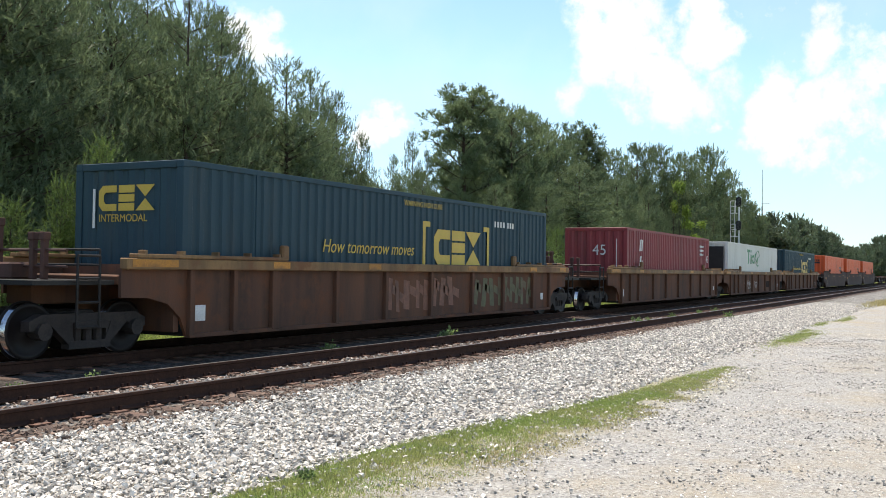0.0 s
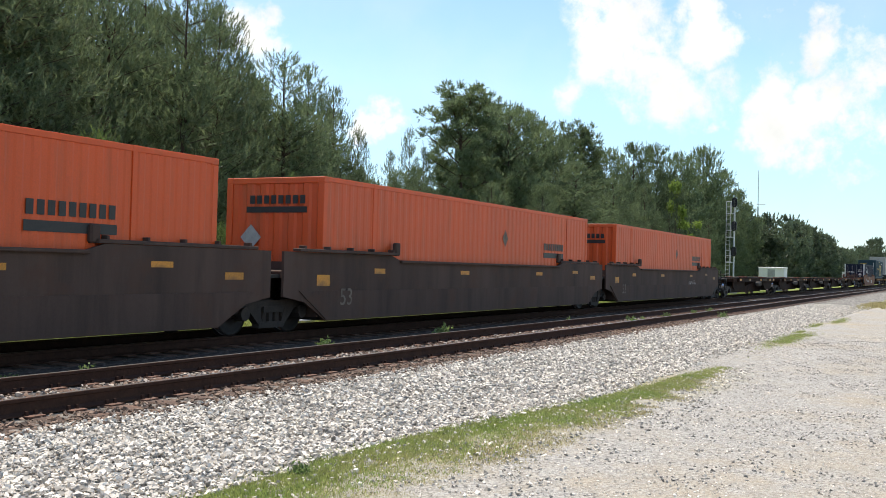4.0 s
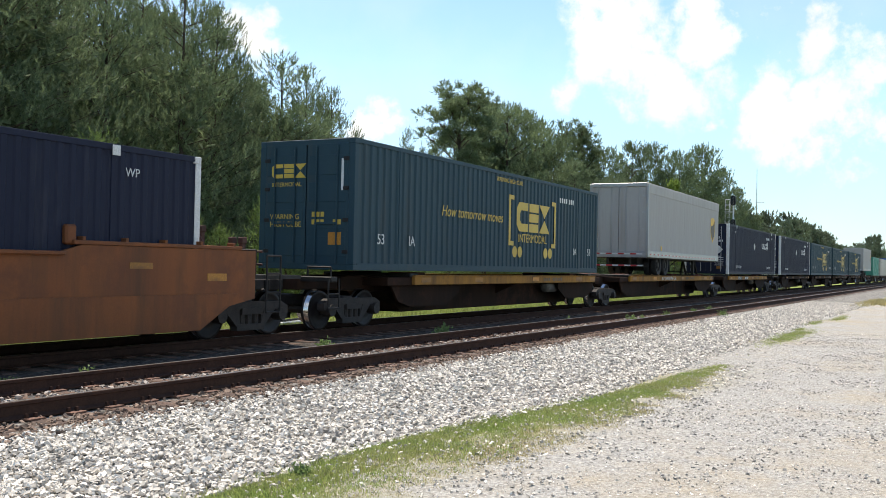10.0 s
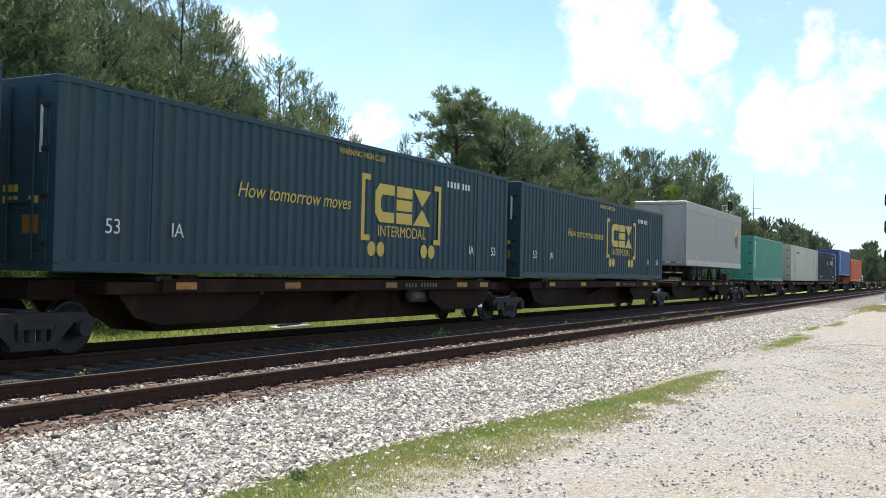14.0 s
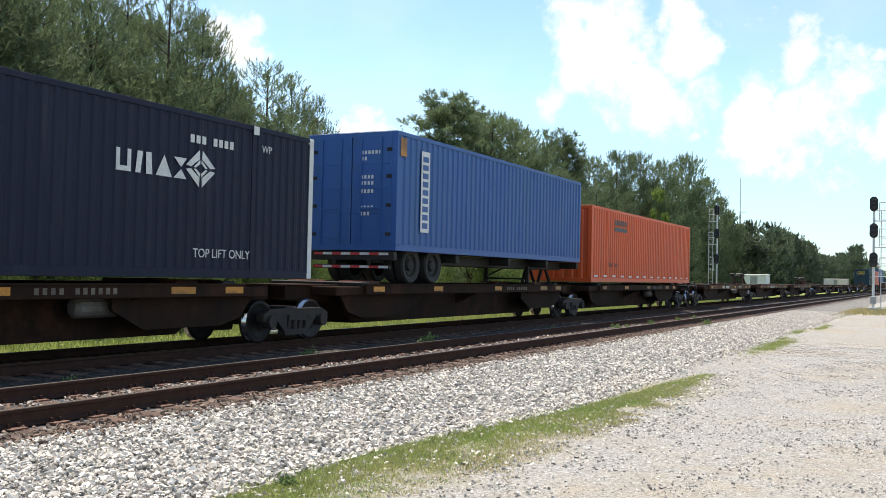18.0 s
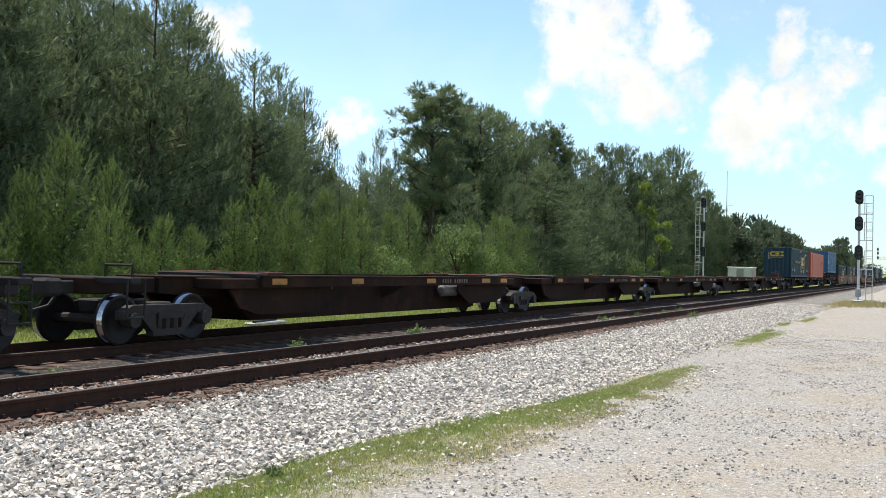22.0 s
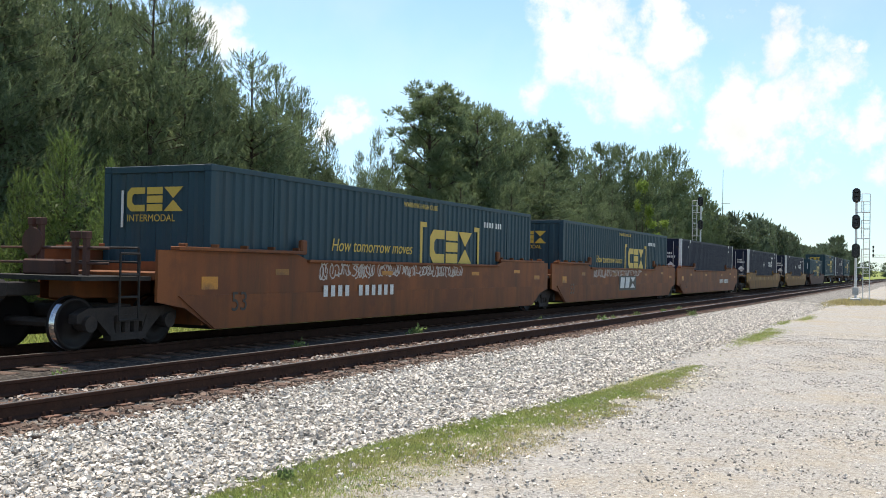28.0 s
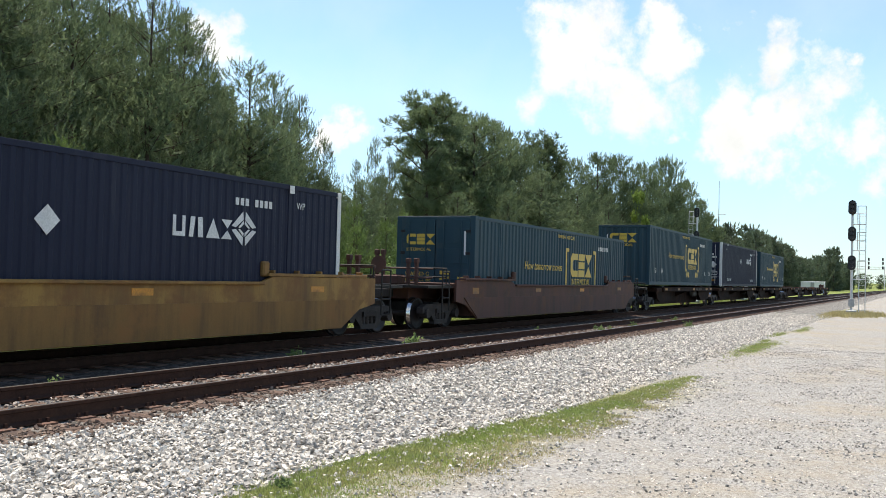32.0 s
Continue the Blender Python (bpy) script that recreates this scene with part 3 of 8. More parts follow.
def corrugated_roof(m, h, height):
    me = corrugated("roof", m, -h + 0.02, h - 0.02, -HALF + 0.04, HALF - 0.04, 0.0, -1, 0.5, 0.02)
    me.transform(Matrix.Translation((0, 0, height + 0.008)) @ Matrix.Rotation(radians(-90), 4, "X"))
    return me


def door_mesh(m, height):
    bm = bmesh.new()
    add_box(bm, -0.02, 0.05, -0.56, 0.56, 0.12, height - 0.1, bevel=0.01)
    return from_bm("door", bm, m)


FACE = -HALF + 0.008


def bars(rects):
    return [(x, x + w, z, z + hh) for x, z, w, hh in rects]


def ring_block(x0, x1, z0, z1, w, gap=True):
    """A heavy open ring with cut corners, as separate strokes."""
    c = 0.22 * (x1 - x0)
    a = [(x0 + c, z0), (x1, z0), (x1, z0 + w), (x0 + w + c * 0.5, z0 + w), (x0 + w, z0 + w + c * 0.5), (x0, z0 + c)]
    b = [(x0 + c, z1), (x0, z1 - c), (x0 + w, z1 - w - c * 0.5), (x0 + w + c * 0.5, z1 - w), (x1, z1 - w), (x1, z1)]
    s = [(x0, z0 + c), (x0 + w, z0 + w + c * 0.5), (x0 + w, z1 - w - c * 0.5), (x0, z1 - c)]
    return [a, b[::-1], s]


def decorate_teal(c, base_x, full=True):
    """The yellow markings of the teal boxes: slogan, bracketed block mark, size figures."""
    y = FACE
    yel = M["logo_yellow"]
    part("slogan", writing("How tomorrow moves", 0.285, yel, 0.25), c, (base_x + 4.05, y - 0.004, 1.42))
    z0, z1, x = 1.22, 2.1, base_x + 8.83
    strokes = ring_block(x, x + 0.85, z0, z1, 0.24)
    s0 = x + 0.95
    strokes += [[(s0, z0), (s0 + 0.74, z0), (s0 + 0.74, z0 + 0.26), (s0, z0 + 0.26)], [(s0, z0 + 0.31), (s0 + 0.74, z0 + 0.31), (s0 + 0.74, z0 + 0.57), (s0, z0 + 0.57)],
                [(s0, z0 + 0.62), (s0 + 0.74, z0 + 0.62), (s0 + 0.74, z1), (s0, z1)]]
    k = x + 1.75
    strokes += [[(k, z1), (k + 0.44, z0 + 0.47), (k + 0.88, z1)], [(k, z0), (k + 0.88, z0), (k + 0.44, z0 + 0.41)]]
    strokes = [q if sum((q[i - 1][0] * q[i][1] - q[i][0] * q[i - 1][1]) for i in range(len(q))) > 0 else q[::-1] for q in strokes]
    piecewise("block_mark", "stroke", yel, strokes, y, c, base_x, label="yellow block mark")
    bx = base_x + 8.26
    ex = base_x + 12.0
    left = [[(bx, 0.78), (bx + 0.36, 0.78), (bx + 0.36, 0.91), (bx + 0.13, 0.91), (bx + 0.13, 2.14), (bx + 0.36, 2.14), (bx + 0.36, 2.27), (bx, 2.27)]]
    part("bracket", cached(("bracket_a", base_x), lambda: shapes("bracket", yel, left, y)), c)
    part("bracket", cached(("bracket_b", base_x), lambda: shapes("bracket", yel, [[(bx + ex - px, pz) for px, pz in left[0]][::-1]], y)), c)
    discs = [[(base_x + dx + 0.17 * math.cos(a), 0.6 + 0.17 * math.sin(a)) for a in np.linspace(0, 2 * math.pi, 14)[:-1]] for dx in (8.71, 9.1, 11.15, 11.54)]
    piecewise("disc", "disc", yel, discs, y, c, base_x)
    part("word", writing("INTERMODAL", 0.26, yel), c, (base_x + 8.95, y - 0.004, 0.9))
    white = M["sign_white"]
    for text, dx, z in (("53", 0.93, 0.6), ("IA", 2.36, 0.6), ("53", 15.0, 0.6), ("IA", 13.6, 0.6)):
        part("figure", writing(text, 0.24, white), c, (base_x + dx, y - 0.03, z))
    part("notice", writing("WARNING HIGH CUBE", 0.13, yel), c, (base_x + 7.35, y - 0.004, 2.6))
    stuff_bars(("tealbars", base_x), white, bars([(base_x + 12.34, 2.3, 0.09, 0.16), (base_x + 12.52, 2.3, 0.12, 0.16), (base_x + 12.72, 2.3, 0.1, 0.16),
         (base_x + 12.9, 2.3, 0.12, 0.16), (base_x + 13.2, 2.3, 0.1, 0.16), (base_x + 13.37, 2.3, 0.1, 0.16), (base_x + 13.54, 2.3, 0.1, 0.16)]), y, c)


def block_strokes(x, z0, s):
    """The heavy block mark as plain strokes, 2.63 wide and 0.88 high before scaling."""
    def at(px, pz):
        return (x + px * s, z0 + pz * s)
    st = [[(px, pz) for px, pz in q] for q in ring_block(0, 0.85, 0, 0.88, 0.24)]
    st += [[(0.95, 0), (1.69, 0), (1.69, 0.26), (0.95, 0.26)], [(0.95, 0.31), (1.69, 0.31), (1.69, 0.57), (0.95, 0.57)], [(0.95, 0.62), (1.69, 0.62), (1.69, 0.88), (0.95, 0.88)],
           [(1.75, 0.88), (2.19, 0.47), (2.63, 0.88)], [(1.75, 0), (2.63, 0), (2.19, 0.41)]]
    st = [q if sum((q[i - 1][0] * q[i][1] - q[i][0] * q[i - 1][1]) for i in range(len(q))) > 0 else q[::-1] for q in st]
    return [[at(*p) for p in q] for q in st]


def teal_end(c, length, end):
    """Yellow marks on the end that leads: block mark, word, number bars, on doors a placard too."""
    yel, x = M["logo_yellow"], -length / 2 + 0.022 - (0.034 if end == "door" else 0.0)
    w = 0.95 if end == "door" else 1.35
    at = 0.95 if end == "door" else 0.72
    piecewise("end_mark", "stroke", yel, block_strokes(0, 0, w / 2.63), 0.0, c, w, (x, at, 2.05), "yellow block mark", True)
    part("end_word", cached(("tealword", w), lambda: turned(writing("INTERMODAL", 0.135 * w / 1.35, yel).copy())), c, (x - 0.003, at, 1.86))
    part("end_number_bar", cached("tealnum", lambda: box("end_number_bar", M["sign_white"], -0.004, 0, -0.03, 0.03, 1.75, 2.45)), c, (x, at + 0.12, 0) if end != "door" else (x, -0.98, 0.0))
    if end == "door":
        part("end_notice", cached("tealwarn", lambda: turned(writing("WARNING", 0.12, yel).copy())), c, (x - 0.003, 0.98, 1.12))
        part("end_notice", cached("tealcube", lambda: turned(writing("HIGH CUBE", 0.12, yel).copy())), c, (x - 0.003, 0.98, 0.95))
        part("placard", cached("tealplac", lambda: box("placard", M["reflect_yellow"], -0.005, 0, -0.17, 0.17, 0.55, 0.83)), c, (x, -0.8, 0), "yellow warning placard")
        rows = [(y, z) for z in (1.17, 1.0) for y in ((-0.18, -0.3, -0.42) if z > 1.1 else (-0.18, -0.3, -0.42, -0.75, -0.87))]
        def nums():
            bm = bmesh.new()
            for y, z in rows:
                add_box(bm, -0.004, 0, y - 0.09, y, z, z + 0.11)
            return from_bm("number_marking", bm, yel)
        tagged(part("number_marking", cached("tealrows", nums), c, (x, 0, 0)), kind="stuff")


def diamond_ring(cx, cz, rx, rz, w):
    """A diamond frame of four strokes with small gaps."""
    out = []
    for sx, sz in ((1, 1), (-1, 1), (-1, -1), (1, -1)):
        a, b = (cx, cz + sz * rz), (cx + sx * rx, cz)
        a2, b2 = (cx, cz + sz * (rz - w * 1.25)), (cx + sx * (rx - w), cz)
        g = 0.10
        lerp = lambda p, q, k: (p[0] + (q[0] - p[0]) * k, p[1] + (q[1] - p[1]) * k)
        out.append([lerp(a, b, g), lerp(a, b, 1 - g), lerp(a2, b2, 1 - g), lerp(a2, b2, g)])
    return out


def decorate_navy(c, base_x, plain=False, mark=10.72):
    """White markings of the navy boxes: a wordmark of plain strokes, a diamond frame, a solid diamond, lift notices."""
    y, white = FACE, M["sign_white"]
    z0, z1 = 1.70, 2.06
    x = base_x + mark
    st = [[(x, z0), (x + 0.32, z0), (x + 0.32, z1), (x + 0.24, z1), (x + 0.24, z0 + 0.08), (x + 0.08, z0 + 0.08), (x + 0.08, z1), (x, z1)]]
    st.append([(x + 0.42, z0), (x + 0.53, z0), (x + 0.58, z1), (x + 0.46, z1)])
    st.append([(x + 0.66, z0), (x + 0.80, z0), (x + 0.77, z1), (x + 0.65, z1)])
    st.append([(x + 0.88, z0), (x + 1.26, z0), (x + 1.07, z1)])
    st.append([(x + 1.3, z1), (x + 1.48, z0 + 0.2), (x + 1.62, z1)][::-1])
    st.append([(x + 1.3, z0), (x + 1.62, z0), (x + 1.48, z0 + 0.16)])
    st += diamond_ring(x + 1.98, 1.92, 0.42, 0.36, 0.14) + diamond_ring(x + 1.98, 1.92, 0.2, 0.17, 0.06)
    if not plain:
        piecewise("wordmark", "stroke", white, st, y, c, (base_x, mark), label="white stroke mark with a diamond frame")
    dia = [[(base_x + 8.03 - 0.24, 1.8), (base_x + 8.03, 1.57), (base_x + 8.03 + 0.24, 1.8), (base_x + 8.03, 2.03)]]
    if not plain:
        part("diamond", cached(("navydia", base_x), lambda: shapes("diamond", white, dia, y)), c, label="solid white diamond")
    part("notice", writing("TOP LIFT ONLY", 0.16, white), c, (base_x + 2.2, y - 0.004, 0.36))
    part("notice", writing("TOP LIFT ONLY", 0.16, white), c, (base_x + 12.55, y - 0.004, 0.36))
    part("figure", writing("WP", 0.14, white), c, (base_x + 14.42, y - 0.004, 2.42))
    part("figure", writing("WP", 0.14, white), c, (base_x + 1.75, y - 0.004, 2.42))
    if not plain:
        stuff_bars(("navybars", base_x, mark), white, bars([(x + (1.7 if mark > 8 else 0.1) + i * 0.15, 2.36, 0.10, 0.14) for i in (0, 1, 2, 4, 5, 6, 7)]), y, c)
    for e in (-1, 1):
        part("casting_plate", cached("castplate", lambda: plates("casting_plate", white, [(-0.08, 0.08, 2.72, 2.88)], 0)), c, (e * 6.1, FACE - 0.055, 0))


def navy_end(c, length):
    """White strokes, a small diamond frame, a solid diamond and number bars on the doors."""
    white, x = M["sign_white"], -length / 2 - 0.014
    st = [[(0.0, 0.0), (0.22, 0.0), (0.22, 0.16), (0.16, 0.16), (0.16, 0.05), (0.06, 0.05), (0.06, 0.16), (0.0, 0.16)]]
    st += [[(k, 0), (k + w, 0), (k + w, 0.16), (k, 0.16)] for k, w in ((0.27, 0.05), (0.35, 0.05), (0.43, 0.05), (0.54, 0.16))]
    st += diamond_ring(0.86, 0.08, 0.14, 0.14, 0.06)
    piecewise("end_mark", "stroke", white, st, 0.0, c, "navy", (x, 1.02, 1.72), "white stroke mark", True)
    piecewise("end_diamond", "diamond", white, [[(-0.24, 0), (0, -0.24), (0.24, 0), (0, 0.24)]], 0.0, c, "navydia", (x, -0.72, 1.42), "solid white diamond", True)
    def rows():
        bm = bmesh.new()
        for z, n in ((2.05, 4), (1.86, 6)):
            for i in range(n):
                add_box(bm, -0.005, 0, -0.5 - i * 0.09, -0.44 - i * 0.09, z, z + 0.12)
        for i in range(5):
            add_box(bm, -0.005, 0, -1.0, -0.5, 0.5 + i * 0.11, 0.53 + i * 0.11)
        return from_bm("number_marking", bm, white)
    tagged(part("number_marking", cached("navy_rows", rows), c, (x, 0, 0)), kind="stuff")
    part("end_placard", cached("navy_plac", lambda: box("end_placard", M["reflect_yellow"], -0.005, 0, -0.14, 0.14, 0.3, 0.45)), c, (x, -0.75, 0))


def decorate_orange(c, base_x, logo_x, logo_z, taped=True):
    y, blk = FACE, M["logo_black"]
    rects = [(base_x + logo_x, base_x + logo_x + 1.72, logo_z - 0.3, logo_z - 0.14)]
    for i in range(9):
        rects.append((base_x + logo_x + 0.03 + i * 0.19, base_x + logo_x + 0.16 + i * 0.19, logo_z - 0.06, logo_z + 0.16))
    part("bar_logo", cached(("orlogo", base_x, logo_x, logo_z), lambda: plates("bar_logo", blk, rects, y)), c, label="black bar logo")
    white = M["sign_white"]
    tapes = [(-7.7 + i * 1.15, -7.7 + i * 1.15 + 0.42, 0.2, 0.27) for i in range(14)]
    if taped and logo_x < 5:
        part("notice", writing("TOP LIFT ONLY", 0.16, blk), c, (base_x + 1.9, y - 0.004, 0.6))
    if taped:
        strips("reflector_tape", white, tapes, y - 0.006, c, "white reflector strips")


# ---------- trailers ----------
def wheel_mesh(r, w, rim_mat):
    bm = bmesh.new()
    prof = [(r * 0.62, -w / 2 + 0.03), (r * 0.94, -w / 2), (r, -w / 2 + 0.05), (r, w / 2 - 0.05), (r * 0.94, w / 2), (r * 0.62, w / 2 - 0.03)]
    n = 24
    rings = [[bm.verts.new((rr * math.cos(2 * math.pi * i / n), y, rr * math.sin(2 * math.pi * i / n))) for i in range(n)] for rr, y in prof]
    for a, b in zip(rings, rings[1:]):
        for i in range(n):
            bm.faces.new((a[i], a[(i + 1) % n], b[(i + 1) % n], b[i]))
    return from_bm("tyre", bm, M["black"])


def rim_mesh(r, mat):
    bm = bmesh.new()
    n = 20
    prof = [(r, -0.12), (r * 0.9, -0.06), (r * 0.55, -0.05), (r * 0.45, -0.11), (r * 0.2, -0.12)]
    rings = [[bm.verts.new((rr * math.cos(2 * math.pi * i / n), y, rr * math.sin(2 * math.pi * i / n))) for i in range(n)] for rr, y in prof]
    for a, b in zip(rings, rings[1:]):
        for i in range(n):
            bm.faces.new((a[i], a[(i + 1) % n], b[(i + 1) % n], b[i]))
    bm.faces.new(rings[-1])
    return from_bm("rim", bm, mat)


def road_wheels(parent, xs, z, r=0.5):
    for x in xs:
        for s in (-1, 1):
            for off in (0.98, 0.66):
                t = part("tyre", cached(("tyre", r), lambda: wheel_mesh(r, 0.27, M["black"])), parent, (x, s * off, z), turn=(0, 0, 0 if s < 0 else 180))
                part("rim", cached(("rim", r), lambda: rim_mesh(r * 0.62, M["dark"])), t)
        part("axle", cached("road_axle", lambda: tube("axle", M["dark"], (0, -0.9, 0), (0, 0.9, 0), 0.065)), parent, (x, 0, z))


def bumper_tape(parent, x, z, half=1.08):
    """Red and white tape along a bumper's face."""
    n = 8
    w = 2 * half / n
    for i in range(n):
        mat = "reflect_red" if i % 2 else "sign_white"
        part("reflector_tape", cached(("btape", mat), lambda: box("reflector_tape", M[mat], -0.004, 0, -w / 2, w / 2, -0.03, 0.03)), parent, (x, -half + (i + 0.5) * w, z), "red reflector tape" if i % 2 else "white reflector tape")


def landing_gear(parent, x, z0, z1):
    for s in (-1, 1):
        leg = part("landing_leg", cached(("leg", z0, z1), lambda: box("landing_leg", M["dark"], -0.06, 0.06, -0.06, 0.06, z0, z1, bevel=0.01)), parent, (x, s * 0.75, 0))
        part("foot", cached("lfoot", lambda: box("foot", M["dark"], -0.13, 0.13, -0.12, 0.12, 0, 0.04, bevel=0.008)), leg, (0, 0, z0))
    part("cross_brace", cached(("lbrace", z0, z1), lambda: tubes("cross_brace", M["dark"], [((0, -0.75, z0 + 0.15), (0, 0.75, z0 + 0.15)), ((0, -0.75, z0 + 0.2), (0.9, -0.35, z1)), ((0, 0.75, z0 + 0.2), (0.9, 0.35, z1))], 0.03)), parent, (x, 0, 0))


def van_trailer(doors_panelled):
    """A road trailer on a spine car: smooth van body on tandem wheels. z = 0 is the deck, x = 0 the middle of its 13.7 m body."""
    h, z0, z1 = 6.85, 0.9, 3.93
    t = thing("van_trailer", "dirty white van trailer with a brown and gold shield", "trailer", "trailers on the train")
    m = M["trailer"]
    for s in (-1, 1):
        for i in range(11):
            w = 2 * h / 11
            part("side_panel", cached(("van_sheet", i % 2, s), lambda: box("side_panel", m, 0.001, w - 0.001, min(s * 1.262, s * (1.292 + 0.001 * (i % 2))), max(s * 1.262, s * (1.292 + 0.001 * (i % 2))), z0 + 0.14, z1 - 0.4)), t, (-h + i * w, 0, 0))
        part("top_rail", cached("van_top", lambda: box("top_rail", m, -h, h, -0.025, 0.025, -0.42, 0.0, bevel=0.01)), t, (0, s * 1.285, z1))
        part("bottom_rail", cached("van_bot", lambda: box("bottom_rail", M["trailer_rail"], -h, h, -0.025, 0.025, -0.12, 0.16, bevel=0.01)), t, (0, s * 1.287, z0))
        part("corner_post", cached("van_post", lambda: box("corner_post", M["trailer_rail"], -0.05, 0.05, -0.05, 0.05, z0, z1, bevel=0.012)), t, (-h + 0.03, s * 1.26, 0))
    tape = [(-h + 0.3 + i * 0.62, -h + 0.3 + i * 0.62 + 0.2, z0 - 0.02, z0 + 0.03) for i in range(21)]
    strips("reflector_tape", M["reflect_red"], tape, -1.312, t, "red reflector tape")
    tape2 = [(-h + 0.52 + i * 0.62, -h + 0.52 + i * 0.62 + 0.18, z0 - 0.02, z0 + 0.03) for i in range(21)]
    strips("reflector_tape", M["sign_white"], tape2, -1.312, t, "white reflector tape")
    part("roof", cached("van_roof", lambda: box("roof", m, -h, h, -1.26, 1.26, z1 - 0.02, z1 + 0.03, bevel=0.015)), t)
    part("front_wall", cached("van_front", lambda: box("front_wall", m, h - 0.06, h, -1.26, 1.26, z0 - 0.1, z1 - 0.02)), t)
    part("floor", cached("van_floor", lambda: box("floor", M["dark"], -h + 0.05, h - 0.1, -1.2, 1.2, z0 - 0.16, z0 + 0.02)), t)
    for s in (-1, 1):
        d = part("rear_door", cached("van_door", lambda: box("rear_door", m, -0.03, 0.03, -0.6, 0.6, z0 + 0.12, z1 - 0.14, bevel=0.012)), t, (-h + 0.02, s * 0.61, 0))
        if doors_panelled:
            for off in (-0.3, 0.28):
                part("locking_bar", cached("van_bar", lambda: tube("locking_bar", M["trailer_rail"], (0, 0, z0 + 0.1), (0, 0, z1 - 0.1), 0.018, n=6)), d, (-0.05, off, 0))
            for z in (1.3, 2.0, 2.7, 3.4):
                part("hinge", cached("van_hinge", lambda: box("hinge", M["trailer_rail"], -0.03, 0, -0.09, 0.09, -0.03, 0.03)), d, (-0.03, s * 0.52, z))
    part("rear_header", cached("van_header", lambda: box("rear_header", M["trailer_rail"], -0.05, 0.04, -1.25, 1.25, z1 - 0.14, z1 + 0.02, bevel=0.012)), t, (-h, 0, 0))
    part("rear_sill", cached("van_sill", lambda: box("rear_sill", M["trailer_rail"], -0.05, 0.05, -1.25, 1.25, z0 - 0.14, z0 + 0.12, bevel=0.012)), t, (-h, 0, 0))
    bumper_tape(t, -h - 0.05, z0 + 0.02)
    part("bumper_bar", cached("van_bumper", lambda: tubes("bumper_bar", M["dark"], [((0, -1.1, 0.42), (0, 1.1, 0.42)), ((0, -0.5, 0.42), (0, -0.5, 0.78)), ((0, 0.5, 0.42), (0, 0.5, 0.78))], 0.05)), t, (-h + 0.1, 0, 0))
    bumper_tape(t, -h + 0.048, 0.42)
    part("slider_frame", cached("van_slider", lambda: box("slider_frame", M["dark"], -1.7, 1.7, -0.5, 0.5, 0.48, 0.76, bevel=0.02)), t, (-h + 2.9, 0, 0))
    road_wheels(t, (-h + 2.4, -h + 3.62), 0.47, 0.46)
    landing_gear(t, h - 6.0 + 2.5, 0.02, 0.76)
    part("kingpin_stand", cached("van_king", lambda: tubes("kingpin_stand", M["dark"], [((0, -0.3, 0.75), (-0.5, -0.3, 0.0)), ((0, 0.3, 0.75), (-0.5, 0.3, 0.0)), ((0, -0.3, 0.75), (0.7, -0.3, 0.02)), ((0, 0.3, 0.75), (0.7, 0.3, 0.02))], 0.06)), t, (h - 1.3, 0, 0))
    sx, sz = h - 1.42, 2.35
    shield = [(sx - 0.5, sz + 0.62), (sx - 0.25, sz + 0.72), (sx, sz + 0.75), (sx + 0.25, sz + 0.72), (sx + 0.5, sz + 0.62), (sx + 0.5, sz), (sx + 0.36, sz - 0.32), (sx, sz - 0.58), (sx - 0.36, sz - 0.32), (sx - 0.5, sz)][::-1]
    inner = [(sx - 0.42, sz + 0.28), (sx + 0.1, sz + 0.36), (sx + 0.42, sz + 0.6), (sx + 0.42, sz + 0.02), (sx + 0.3, sz - 0.26), (sx, sz - 0.46), (sx - 0.3, sz - 0.26), (sx - 0.42, sz + 0.02)][::-1]
    part("shield", cached("shield_gold", lambda: shapes("shield", M["logo_gold"], [shield], -1.30)), t, label="gold shield emblem")
    part("shield_field", cached("shield_brown", lambda: shapes("shield_field", M["logo_brown"], [inner], -1.305)), t, label="dark brown shield field")
    part("placard", cached("van_placard", lambda: plates("placard", M["logo_gold"], [(-h + 2.0, -h + 2.22, 1.1, 1.3)], -1.302)), t)
    part("mud_flap", cached("van_flap", lambda: box("mud_flap", M["black"], -0.02, 0.02, -1.1, 1.1, 0.2, 0.72)), t, (-h + 4.35, 0, 0))
    return t


